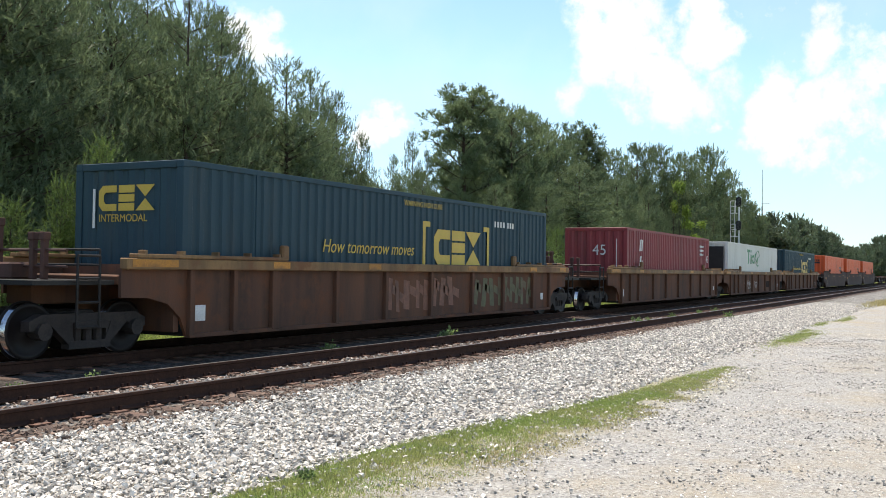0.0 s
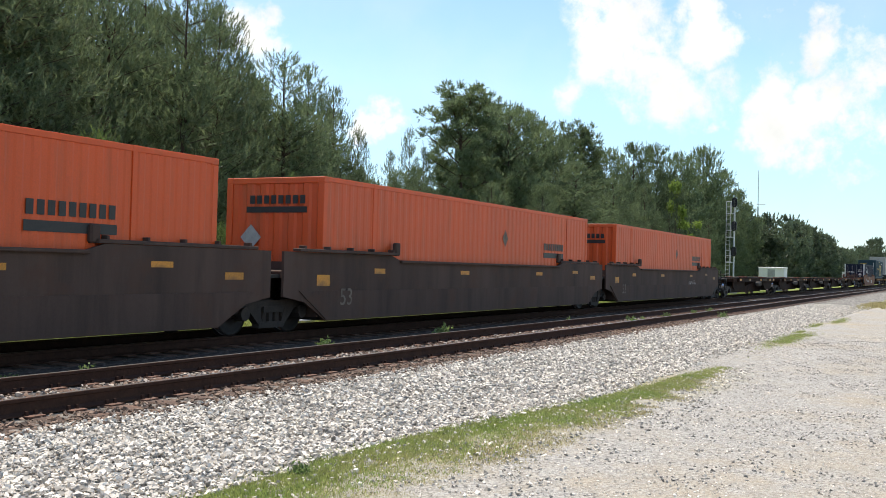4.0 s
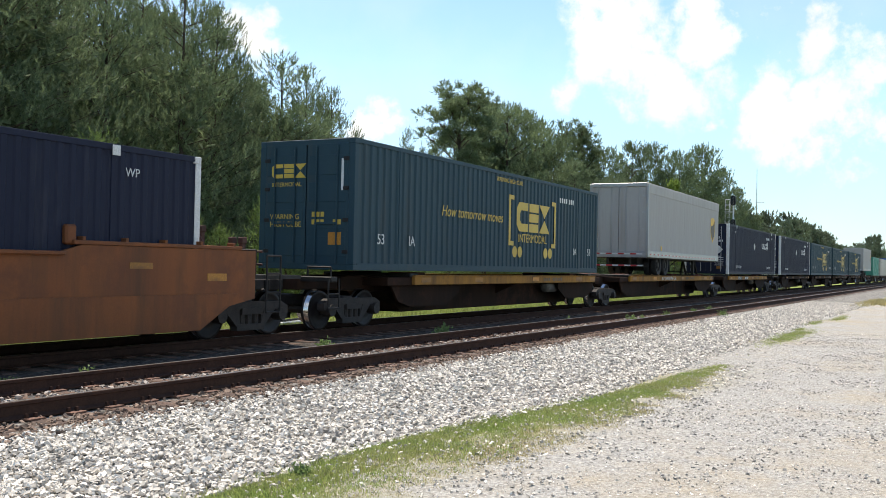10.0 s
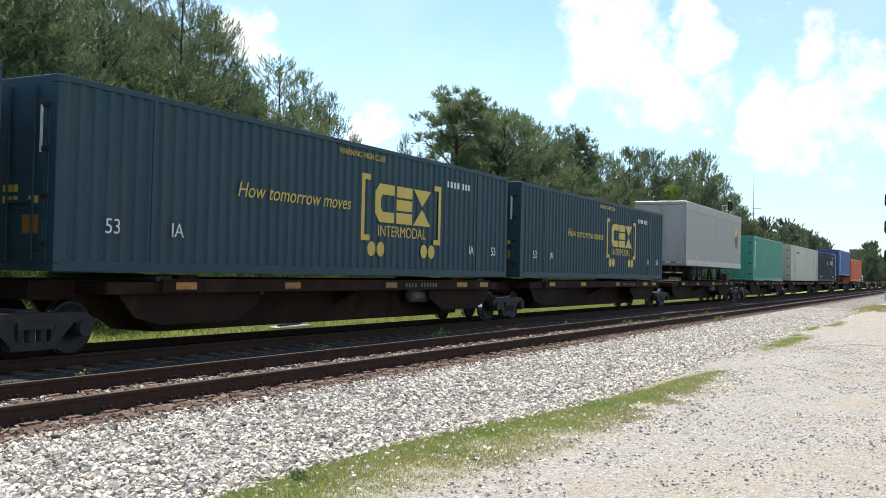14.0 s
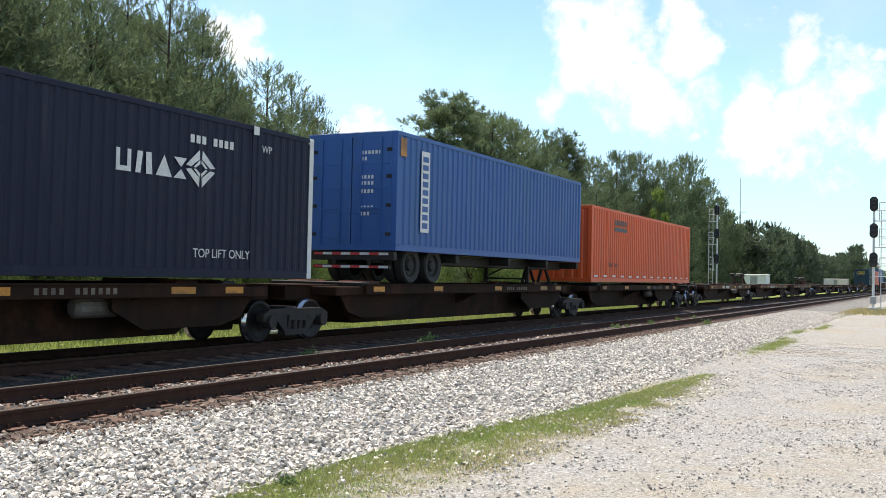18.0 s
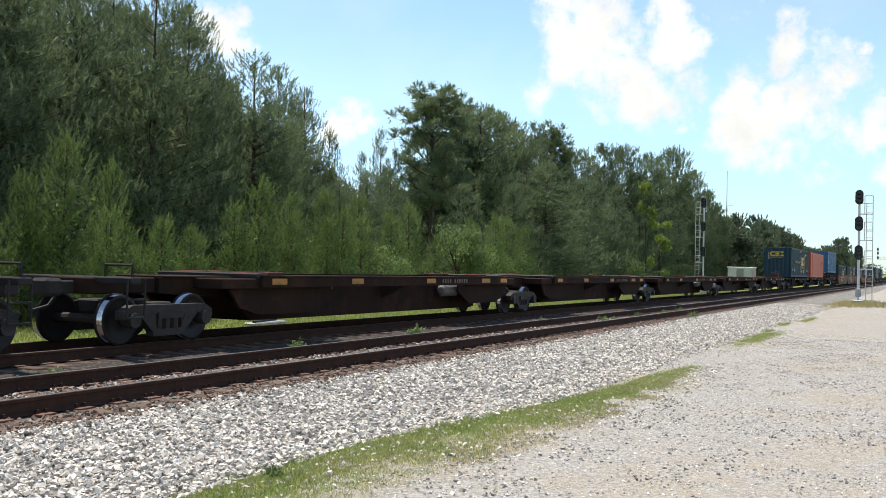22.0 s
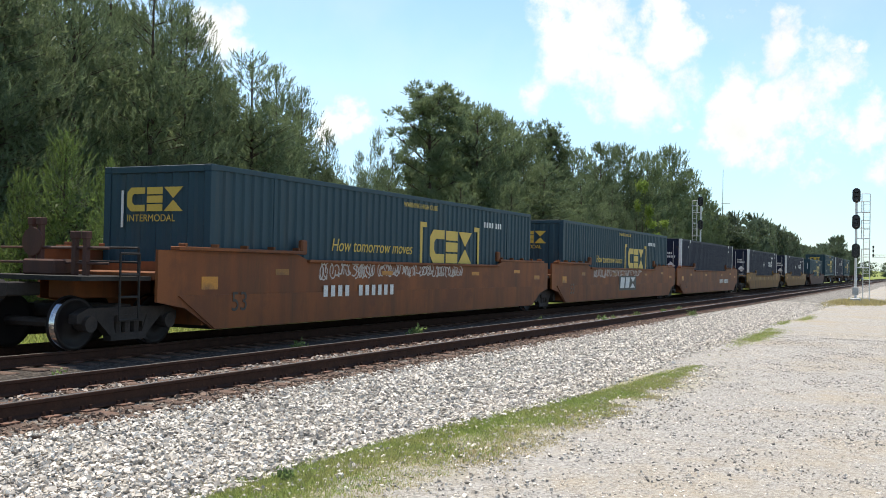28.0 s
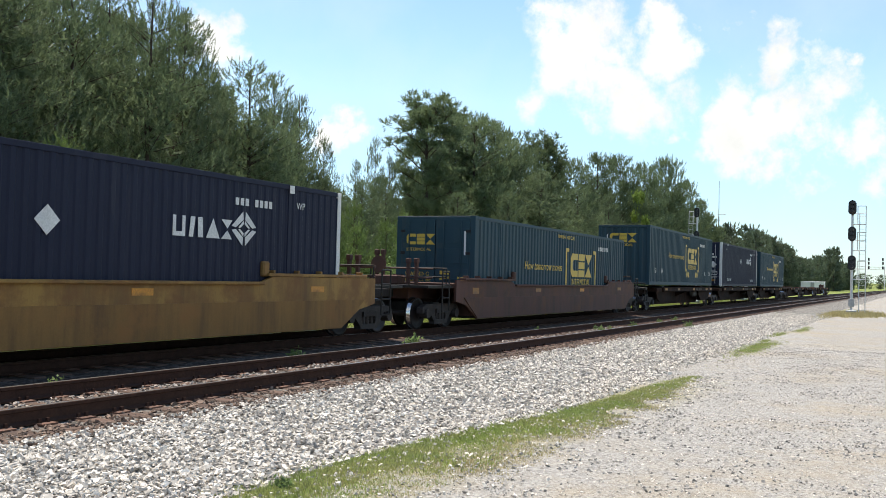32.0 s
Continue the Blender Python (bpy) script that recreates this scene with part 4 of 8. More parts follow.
def chassis_trailer():
    """The bare road chassis below a box: frame rails, wheels, legs. z = 0 is the deck."""
    c = thing("container_chassis", "black road chassis with double wheels under a blue container", "trailer", "chassis on the train")
    for s in (-1, 1):
        part("frame_rail", cached("ch_rail", lambda: box("frame_rail", M["dark"], -6.6, 6.7, -0.07, 0.07, 0.5, 0.78, bevel=0.015)), c, (0, s * 0.5, 0))
    for x in (-6.6, -3.2, 0.4, 3.6, 6.65):
        part("cross_member", cached("ch_cross", lambda: box("cross_member", M["dark"], -0.09, 0.09, -1.22, 1.22, 0.56, 0.79, bevel=0.015)), c, (x, 0, 0))
    road_wheels(c, (-5.6, -4.4), 0.47, 0.46)
    landing_gear(c, 3.0, 0.02, 0.6)
    part("rear_bumper", cached("ch_bumper", lambda: tubes("rear_bumper", M["dark"], [((0, -1.1, 0.4), (0, 1.1, 0.4)), ((0, -0.5, 0.4), (0, -0.5, 0.7)), ((0, 0.5, 0.4), (0, 0.5, 0.7)), ((0, -1.2, 0.72), (0, 1.2, 0.72))], 0.05)), c, (-6.65, 0, 0))
    bumper_tape(c, -6.702, 0.4)
    bumper_tape(c, -6.702, 0.72)
    part("kingpin_stand", cached("van_king", lambda: tubes("kingpin_stand", M["dark"], [((0, -0.3, 0.75), (-0.5, -0.3, 0.0)), ((0, 0.3, 0.75), (-0.5, 0.3, 0.0)), ((0, -0.3, 0.75), (0.7, -0.3, 0.02)), ((0, 0.3, 0.75), (0.7, 0.3, 0.02))], 0.06)), c, (5.6, 0, 0))
    return c


# ---------- bogies and rail cars ----------
def rail_wheel():
    bm = bmesh.new()
    n = 28
    prof = [(0.10, -0.09), (0.13, -0.06), (0.34, -0.035), (0.36, -0.065), (0.425, -0.065), (0.42, 0.055), (0.45, 0.065), (0.45, 0.09), (0.36, 0.09), (0.3, 0.03), (0.1, 0.06)]
    rings = [[bm.verts.new((r * math.cos(2 * math.pi * i / n), y, r * math.sin(2 * math.pi * i / n))) for i in range(n)] for r, y in prof]
    for k, (a, b) in enumerate(zip(rings, rings[1:])):
        for i in range(n):
            f = bm.faces.new((a[i], a[(i + 1) % n], b[(i + 1) % n], b[i]))
            f.material_index = 1 if k == 4 else 0
            f.smooth = True
    bm.faces.new(rings[0][::-1])
    return from_bm("wheel", bm, [M["wheel"], M["tread"]])


def side_frame():
    """A cast bogie side frame with its two openings, made of three slabs joined."""
    bm = bmesh.new()

    def prism(outline, y0, y1):
        a = [bm.verts.new((x, y0, z)) for x, z in outline]
        b = [bm.verts.new((x, y1, z)) for x, z in outline]
        k = len(outline)
        bm.faces.new(a)
        bm.faces.new(b[::-1])
        for i in range(k):
            bm.faces.new((a[i], b[i], b[(i + 1) % k], a[(i + 1) % k]))
    prism([(-1.12, 0.44), (-1.12, 0.58), (-0.9, 0.68), (0.9, 0.68), (1.12, 0.58), (1.12, 0.44), (0.86, 0.46), (0.7, 0.54), (-0.7, 0.54), (-0.86, 0.46)], -0.09, 0.09)
    for s in (-1, 1):
        q = [(s * 0.78, 0.56), (s * 0.34, 0.16), (s * 0.26, 0.18), (s * 0.42, 0.56)]
        prism(q if s > 0 else q[::-1], -0.08, 0.08)
        q = [(s * 0.42, 0.55), (s * 0.42, 0.24), (s * 0.32, 0.24), (s * 0.32, 0.55)]
        prism(q if s > 0 else q[::-1], -0.07, 0.07)
        add_tube(bm, (s * 0.89, -0.16, 0.43), (s * 0.89, 0.06, 0.43), 0.13, n=10)
    prism([(-0.4, 0.14), (-0.4, 0.26), (0.4, 0.26), (0.4, 0.14)], -0.085, 0.085)
    for dx in (-0.2, 0.0, 0.2):
        add_tube(bm, (dx, 0, 0.25), (dx, 0, 0.46), 0.075, n=8)
    prism([(-0.3, 0.44), (-0.3, 0.56), (0.3, 0.56), (0.3, 0.44)], -0.12, 0.12)
    return from_bm("side_frame", bm, M["truck"])


def bogie(parent, x):
    b = part("bogie", cached("bolster", lambda: box("bogie", M["truck"], -0.2, 0.2, -0.95, 0.95, 0.46, 0.72, bevel=0.03)), parent, (x, 0, RAIL_Z))
    for s in (-1, 1):
        part("side_frame", cached("side_frame", side_frame), b, (0, s * 1.0, 0))
        for dx in (-0.89, 0.89):
            part("wheel", cached("rail_wheel", rail_wheel), b, (dx, s * 0.75, 0.425), turn=(0, 0, 0 if s < 0 else 180))
    for dx in (-0.89, 0.89):
        part("axle", cached("rail_axle", lambda: tube("axle", M["truck"], (0, -1.0, 0), (0, 1.0, 0), 0.08)), b, (dx, 0, 0.425))
    return b


def tank(parent, at, length=0.8, r=0.17, mat="tank_grey"):
    def make():
        bm = bmesh.new()
        add_tube(bm, (-length / 2, 0, 0), (length / 2, 0, 0), r, n=14)
        for e in (-1, 1):
            add_tube(bm, (e * length / 2, 0, 0), (e * (length / 2 + 0.07), 0, 0), r, r * 0.55, n=14)
        return from_bm("air_tank", bm, M[mat])
    part("air_tank", cached(("tank", length, r, mat), make), parent, at)


def end_ladder(parent, x, s, top=2.1, mat="dark"):
    seg = [((0, -1.36, 0.35), (0, -1.36, top)), ((0.42, -1.36, 0.35), (0.42, -1.36, top)), ((0, -1.36, 0.35), (0.42, -1.36, 0.35))]
    seg += [((0, -1.36, z), (0.42, -1.36, z)) for z in (0.72, 1.08)] + [((0, -1.36, top), (0.42, -1.36, top))]
    part("ladder", cached(("ladder", top, mat), lambda: tubes("ladder", M[mat], seg, 0.022)), parent, (x - 0.21, 0, 0))
    part("grab_rail", cached(("grab", mat), lambda: tubes("grab_rail", M[mat], [((0, -1.2, 1.05), (0, -1.2, 1.52)), ((0, -1.2, 1.52), (0, 1.2, 1.52)), ((0, 1.2, 1.52), (0, 1.2, 1.05)), ((0, -1.2, 1.28), (0, 1.2, 1.28))], 0.02)), parent, (x + s * 0.35, 0, 0))


def coupler(parent, x, s):
    part("coupler", cached("coupler", lambda: coupler_mesh()), parent, (x, 0, 0), turn=(0, 0, 0 if s > 0 else 180))
    part("air_hose", cached("hose", lambda: tubes("air_hose", M["black"], [((0.1, -0.35, 0.75), (0.35, -0.32, 0.5)), ((0.35, -0.32, 0.5), (0.75, -0.3, 0.42))], 0.03)), parent, (x, 0, 0), turn=(0, 0, 0 if s > 0 else 180))


def coupler_mesh():
    bm = bmesh.new()
    add_box(bm, -0.2, 0.55, -0.1, 0.1, 0.72, 0.94, bevel=0.02)
    add_box(bm, 0.5, 0.85, -0.2, 0.2, 0.68, 0.98, bevel=0.05)
    return from_bm("coupler", bm, M["truck"])


LOW = 0.10


def well_unit(label, paint, ribbed, ends, half=10.1, sill=None, ladders=True, TOP=1.40):
    """One platform of a container well car. ends: which ends carry a bogie and coupler of their own. x = 0 is its middle, z = 0 the rail head."""
    c = thing("well_car", label, "well car", "well cars of the train")
    m = M[paint]
    low = 8.05
    tall = 9.5
    key = (paint, ribbed, TOP)
    if ribbed:
        arch = [(-tall, 0.78), (-low - 0.85, 0.76), (-low - 0.45, 0.66), (-low - 0.15, 0.42), (-low, LOW)]
        outline = arch + [(-x, z) for x, z in arch[::-1]] + [(tall, 1.24), (-tall, 1.24)]
    else:
        step = 5.45
        outline = [(-tall, 0.62), (-low - 0.75, 0.5), (-low, LOW), (low, LOW), (low + 0.75, 0.5), (tall, 0.62), (tall, TOP + 0.1), (step, TOP + 0.1), (step - 0.35, TOP), (-step + 0.35, TOP), (-step, TOP + 0.1), (-tall, TOP + 0.1)]
    for s in (-1, 1):
        y0, y1 = (s * 1.34, s * 1.40) if s > 0 else (s * 1.40, s * 1.34)
        w = part("well_side", cached(("wellside", key, s), lambda: slab("well_side", m, outline, y0, y1)), c)
        if ribbed:
            for x in (-8.0, -6.9, -5.75, -3.7, -1.75, 0.35, 2.6, 4.55, 6.75, 8.0):
                wide = 0.11 if abs(x) in (5.75, 6.75) else 0.06
                part("rib", cached(("rib", paint, wide), lambda: box("rib", m, -wide, wide, -0.05, 0.05, LOW + 0.02, 1.23, bevel=0.012)), w, (x, s * 1.44, 0))
            part("top_sill", cached(("topsill", paint), lambda: box("top_sill", M[sill or paint], -tall, tall, -0.09, 0.09, 1.22, 1.40, bevel=0.015)), w, (0, s * 1.44, 0))
            part("bottom_flange", cached(("flange", paint), lambda: box("bottom_flange", m, -low, low, -0.06, 0.06, LOW - 0.02, LOW + 0.05)), w, (0, s * 1.42, 0))
            for e in (-1, 1):
                part("guide_rack", cached(("rack", paint), lambda: rack(M[sill or paint])), w, (e * 7.4, s * 1.4, 1.4), turn=(0, 0, 180 if e > 0 else 0))
        else:
            fold = [(-low + 0.02, LOW + 0.01), (low - 0.02, LOW + 0.01), (low + 0.7, 0.56), (low + 0.95, 0.72), (-low - 0.95, 0.72), (-low - 0.7, 0.56)]
            part("lower_plate", cached(("lowplate", paint, s), lambda: slab("lower_plate", M["well_lower"] if paint == "well_yellow" else m, fold, -0.012, 0.012)), w, (0, s * 1.412, 0))
            part("top_sill", cached(("lip", paint), lambda: box("top_sill", m, -5.1, 5.1, -0.05, 0.05, -0.06, 0.0, bevel=0.012)), w, (0, s * 1.43, TOP))
            for e in (-1, 1):
                part("guide_rack", cached(("rail_rack", paint), lambda: rack(m)), w, (e * 7.2, s * 1.36, TOP + 0.1), turn=(0, 0, 180 if e > 0 else 0))
    part("floor", cached(("wfloor", paint), lambda: box("floor", M["dark"], -low, low, -1.34, 1.34, LOW, LOW + 0.08)), c)
    for e in (-1, 1):
        part("bulkhead", cached(("bulk", paint, TOP), lambda: box("bulkhead", m, -0.06, 0.06, -1.33, 1.33, LOW + 0.08, TOP - 0.1)), c, (e * (low + 0.18), 0, 0))
        part("end_platform", cached(("eplat", paint), lambda: box("end_platform", m, -0.62, 0.62, -1.33, 1.33, 0.98, 1.12, bevel=0.015)), c, (e * (tall - 0.62), 0, 0))
        part("draft_sill", cached(("dsill", paint), lambda: box("draft_sill", m, -0.9, 0.9, -0.3, 0.3, 0.66, 0.97, bevel=0.02)), c, (e * (half - 0.75), 0, 0))
    for e in ends:
        bogie(c, e * (half - 0.3))
        coupler(c, e * (half + 0.85), e)
        part("end_deck", cached(("edeck", paint), lambda: box("end_deck", M["dark"], -0.75, 0.75, -1.3, 1.3, 0.98, 1.05)), c, (e * (half + 0.2), 0, 0))
        if ladders:
            end_ladder(c, e * (tall + 0.6), -e, 1.42)
            part("brake_stand", cached("brake_stand", brake_stand), c, (e * (half + 0.1), 0.25, 1.05))
    return c


def rack(mat):
    bm = bmesh.new()
    add_box(bm, -1.9, 1.9, -0.14, 0.06, 0.005, 0.07, bevel=0.01)
    for x in (-1.7, -0.85, 0.0, 0.85, 1.7):
        add_box(bm, x - 0.03, x + 0.03, -0.12, 0.04, 0.06, 0.13, bevel=0.008)
    add_box(bm, 1.8, 2.0, -0.12, 0.0, 0.0, 0.3, bevel=0.03)
    return from_bm("guide_rack", bm, mat)


def brake_stand():
    """A low winch box with upright posts, cross bars and a hand wheel that faces along the line."""
    bm = bmesh.new()
    add_box(bm, -0.25, 0.2, -0.3, 0.45, 0.0, 0.26, bevel=0.03)
    for y, z in ((-0.75, 0.72), (-0.5, 0.72), (0.3, 0.95), (0.5, 0.95)):
        add_box(bm, -0.05, 0.05, y - 0.045, y + 0.045, 0.0, z, bevel=0.01)
        add_box(bm, -0.07, 0.07, y - 0.06, y + 0.06, z - 0.12, z + 0.01, bevel=0.012)
    for z in (0.2, 0.45):
        add_tube(bm, (0, -1.25, z), (0, 1.25, z), 0.022)
    add_tube(bm, (-0.1, 0.4, 0.55), (-0.07, 0.4, 0.55), 0.24, n=16)
    return from_bm("brake_stand", bm, M["well_plum"])


def marks_on_well(c, rects, mat, y=-1.405, name="marking", label=""):
    part(name, plates(name, M[mat], rects, y), c, label=label)


def well_marks_smooth(c, big=None, numbered=True, at=-4.5):
    y = -1.402
    refl = [(-8.4, -7.95, 0.82, 1.05), (-6.2, -5.75, 1.08, 1.2), (-1.95, -1.45, 1.08, 1.18), (3.2, 3.7, 1.08, 1.18), (6.4, 6.9, 1.15, 1.25), (8.2, 8.7, 0.95, 1.08)]
    strips("reflector", M["reflect_yellow"], refl, y, c, "yellow reflector tape")
    part("figure", writing("53", 0.36, M["sign_dim" if not numbered else "logo_black"]), c, (-7.6, y - 0.03, 0.42))
    if numbered:
        stuff_bars(("well_digits", at), M["sign_white"], [(at + i * 0.29, at + i * 0.29 + 0.16, 0.62, 0.86) for i in (0, 1, 2, 3, 5, 6, 7, 8, 9, 10)], y - 0.028, c)
    if big is not None:
        x, z, k = big
        if k > 1:
            part("owner_panel", cached(("own_panel", big), lambda: plates("owner_panel", M["logo_black"], [(x - 0.12, x + 2.6, z - 0.1, z + 0.52)], y - 0.026)), c)
        strokes = [[(p + 0.1, 0.34), (p + 0.6, 0.34), (p + 0.5, 0.0), (p, 0.0)] for p in (0.0, 0.66)]
        strokes += [[(1.36, 0.34), (2.0, 0.34), (1.68, 0.19)], [(1.68, 0.15), (1.96, 0.0), (1.32, 0.0)]]
        piecewise("owner_mark", "stroke", M["sign_white"], [[(x + p * k, z + q * k * 1.1) for p, q in w[::-1]] for w in strokes], y - 0.032, c, big, label="white slanted block mark")


def scrawl(c, x0, x1, z0, z1, mat, seed, y=-1.403, width=0.035):
    """Spray-painted loops and strokes that spell nothing."""
    rnd = random.Random(seed)
    bm = bmesh.new()
    x = x0
    while x < x1:
        w = rnd.uniform(0.18, 0.34)
        cx, cz, rx, rz = x + w / 2, z0 + (z1 - z0) * rnd.uniform(0.4, 0.6), w * rnd.uniform(0.3, 0.5), (z1 - z0) * rnd.uniform(0.3, 0.5)
        a0, sweep = rnd.uniform(0, 6.28), rnd.choice((-1, 1)) * rnd.uniform(2.6, 5.2)
        pts = [(cx + rx * math.cos(a0 + sweep * k / 9), cz + rz * math.sin(a0 + sweep * k / 9)) for k in range(10)]
        if rnd.random() < 0.6:
            pts.append((cx + rnd.uniform(-0.5, 0.8) * w, cz + rnd.uniform(-0.6, 0.6) * (z1 - z0)))
        for (ax, az), (bx, bz) in zip(pts, pts[1:]):
            d = Vector((bx - ax, bz - az)).normalized() * width / 2
            q = [(ax - d.y, az + d.x), (ax + d.y, az - d.x), (bx + d.y, bz - d.x), (bx - d.y, bz + d.x)]
            k = rnd.uniform(0, 0.002)
            bm.faces.new([bm.verts.new((px, y - k, pz)) for px, pz in q])
        x += w * rnd.uniform(0.3, 0.55)
    tagged(part("graffiti", from_bm("graffiti", bm, M[mat]), c, label="spray-painted scrawl"), kind="stuff")


def mural(c, x0, x1, z0, z1, mat, seed, y=-1.402):
    """Broad painted block forms."""
    rnd = random.Random(seed)
    polys = []
    x = x0
    while x < x1:
        w = rnd.uniform(0.3, 0.55)
        h0, h1 = z0 + rnd.uniform(0, 0.1), z1 - rnd.uniform(0, 0.12)
        lean = rnd.uniform(-0.15, 0.15)
        polys.append([(x, h0), (x + w * 0.5, h0 - 0.02), (x + w * 0.5 + lean, h1), (x + lean, h1 + 0.03)])
        mid = (h0 + h1) / 2 + rnd.uniform(-0.15, 0.15)
        polys.append([(x + w * 0.45, mid), (x + w * 1.02, mid - 0.1), (x + w * 1.05, mid + 0.12), (x + w * 0.45, mid + 0.2)])
        x += w * 1.05
    tagged(part("graffiti", shapes("graffiti", M[mat], polys, y, 0.002), c, label="faded block graffiti"), kind="stuff")


def spine_unit(label, paint, sill, length, first, last, hitch=0.0, mark="", tankside=True, seed=0):
    """One platform of a spine car: centre spine, side brackets and sills, end frames, bogies at its ends. x = 0 is its middle."""
    c = thing("spine_car", label, "spine car", "spine cars of the train")
    m, sm = M[paint], M[sill]
    h = length / 2
    belly = [(-h + 0.3, 0.72), (-h + 2.2, 0.62), (-h + 3.0, 0.12), (h - 3.0, 0.12), (h - 2.2, 0.62), (h - 0.3, 0.72), (h - 0.3, 1.0), (-h + 0.3, 1.0)]
    part("spine", cached(("spine", paint, length), lambda: slab("spine", m, belly, -0.55, 0.55)), c)
    part("end_flange", cached(("eflange", paint), lambda: box("end_flange", m, -1.7, 1.7, -1.25, 1.25, 0.8, 1.0, bevel=0.02)), c, (-h + 2.9, 0, 0))
    part("end_flange", cached(("eflange", paint), lambda: None), c, (h - 2.9, 0, 0))
    apron = [(-1.7, 0.98), (1.9, 0.98), (1.9, 0.86), (1.5, 0.42), (0.9, 0.28), (-1.0, 0.28), (-1.7, 0.62)]
    for s in (-1, 1):
        for e in (-1, 1):
            part("side_bracket", cached(("sbr", paint), lambda: bracket(m)), c, (e * (h - 4.6), s * 0.55, 0), turn=(0, 0, 0 if s > 0 else 180))
        part("side_bracket", cached(("sbr", paint), lambda: bracket(m)), c, (0, s * 0.55, 0), turn=(0, 0, 0 if s > 0 else 180))
        part("side_sill", cached(("ssill", sill, length), lambda: box("side_sill", sm, -h + 2.3, h - 2.0, -0.05, 0.05, 0.82, 1.04, bevel=0.012)), c, (0, s * 1.3, 0))
        part("sill_flange", cached(("sfl", sill, length), lambda: box("sill_flange", sm, -h + 2.3, h - 2.0, -0.11, 0.07, 1.03, 1.055)), c, (0, s * 1.27, 0))
        part("apron", cached(("apron", paint, s), lambda: slab("apron", m, apron if s < 0 else apron, -0.03, 0.03)), c, (h - 3.4, s * 1.1, 0))
        part("apron", cached(("apron", paint, s), lambda: None), c, (-h + 3.4, s * 1.1, 0), turn=(0, 0, 180))
    part("deck_plate", cached(("dplate", paint, length), lambda: box("deck_plate", m, -h + 0.4, h - 0.4, -0.62, 0.62, 1.0, 1.03, bevel=0.008)), c)
    for e in (-1, 1):
        part("pedestal", cached("pedestal", lambda: box("pedestal", M["dark"], -0.18, 0.18, -1.28, 1.28, 1.0, 1.1, bevel=0.02)), c, (e * (h - 2.4), 0, 0))
        for dx, dy, w in ((-0.2, -0.7, 0.3), (0.55, -0.65, 0.25), (-0.2, 0.7, 0.3), (0.55, 0.65, 0.25)):
            part("tie_down", cached(("tiedown", w), lambda: box("tie_down", M["deck_red"], -w, w, -0.2, 0.2, 0, 0.09, bevel=0.02)), c, (e * (h - 2.9) + dx, dy, 1.03), "red oxide tie-down plate")
    tape = [(-h + 2.6, -h + 3.1, 0.88, 1.0), (-h + 5.6, -h + 6.1, 0.88, 1.0), (0.9, 1.4, 0.88, 1.0), (h - 4.0, h - 3.4, 0.88, 1.0), (h - 2.6, h - 2.1, 0.88, 1.0)]
    strips("reflector", M["reflect_yellow"], tape, -1.352, c, "yellow reflector tape")
    if tankside:
        tank(c, (h - 5.2, -0.85, 0.66))
        part("brake_rigging", cached("rigging", rigging), c, (-h + 4.6, -0.75, 0.72))
    if mark:
        part("notice", writing(mark, 0.16, M["sign_white"]), c, (-2.6, -1.355, 0.86))
    stuff_bars("spinebars", M["sign_dim"], [(1.8 + i * 0.15, 1.88 + i * 0.15, 0.885, 0.985) for i in (0, 1, 2, 3, 5, 6, 7, 8, 9, 10)], -1.353, c)
    if hitch:
        base = part("trailer_hitch", cached("hitch", hitch_mesh), c, (hitch * h, 0, 1.03))
        part("head_plate", cached("hitch_head", hitch_head), base, label="black greasy head plate")
    bogie(c, -h)
    if last:
        bogie(c, h)
        part("brake_box", cached("wheel_box", wheel_box), c, (h + 0.55, -0.2, 1.0))
    for e, on in ((-1, first), (1, last)):
        if on:
            coupler(c, e * (h + 1.05), e)
            part("end_sill", cached(("esill", paint), lambda: box("end_sill", m, -0.75, 0.75, -0.5, 0.5, 0.72, 1.0, bevel=0.02)), c, (e * (h + 0.5), 0, 0))
            part("step", cached("estep", lambda: tubes("step", M["dark"], [((-0.2, -1.25, 0.98), (-0.2, -1.25, 0.35)), ((0.2, -1.25, 0.98), (0.2, -1.25, 0.35)), ((-0.2, -1.25, 0.35), (0.2, -1.25, 0.35)), ((-0.2, -1.25, 0.65), (0.2, -1.25, 0.65))], 0.02)), c, (e * (h + 1.0), 0, 0))
            part("end_beam", cached("ebeam", lambda: box("end_beam", M["dark"], -0.12, 0.12, -1.3, 1.3, 0.9, 1.02, bevel=0.02)), c, (e * (h + 1.05), 0, 0))
            part("hand_rail", cached("ehand", lambda: tubes("hand_rail", M["dark"], [((0, -1.2, 1.0), (0, -1.2, 1.22)), ((0, -1.2, 1.22), (0, -0.6, 1.22)), ((0, -0.6, 1.22), (0, -0.6, 1.0))], 0.022)), c, (e * (h + 1.05), 0, 0))
    return c


def bracket(m):
    bm = bmesh.new()
    vs = [(-0.09, 0, 0.5), (0.09, 0, 0.5), (-0.09, 0.72, 0.84), (0.09, 0.72, 0.84), (-0.09, 0, 0.98), (0.09, 0, 0.98), (-0.09, 0.72, 0.98), (0.09, 0.72, 0.98)]
    v = [bm.verts.new(q) for q in vs]
    for q in ((0, 1, 3, 2), (4, 6, 7, 5), (0, 2, 6, 4), (1, 5, 7, 3), (0, 4, 5, 1), (2, 3, 7, 6)):
        bm.faces.new([v[i] for i in q])
    return from_bm("side_bracket", bm, m)


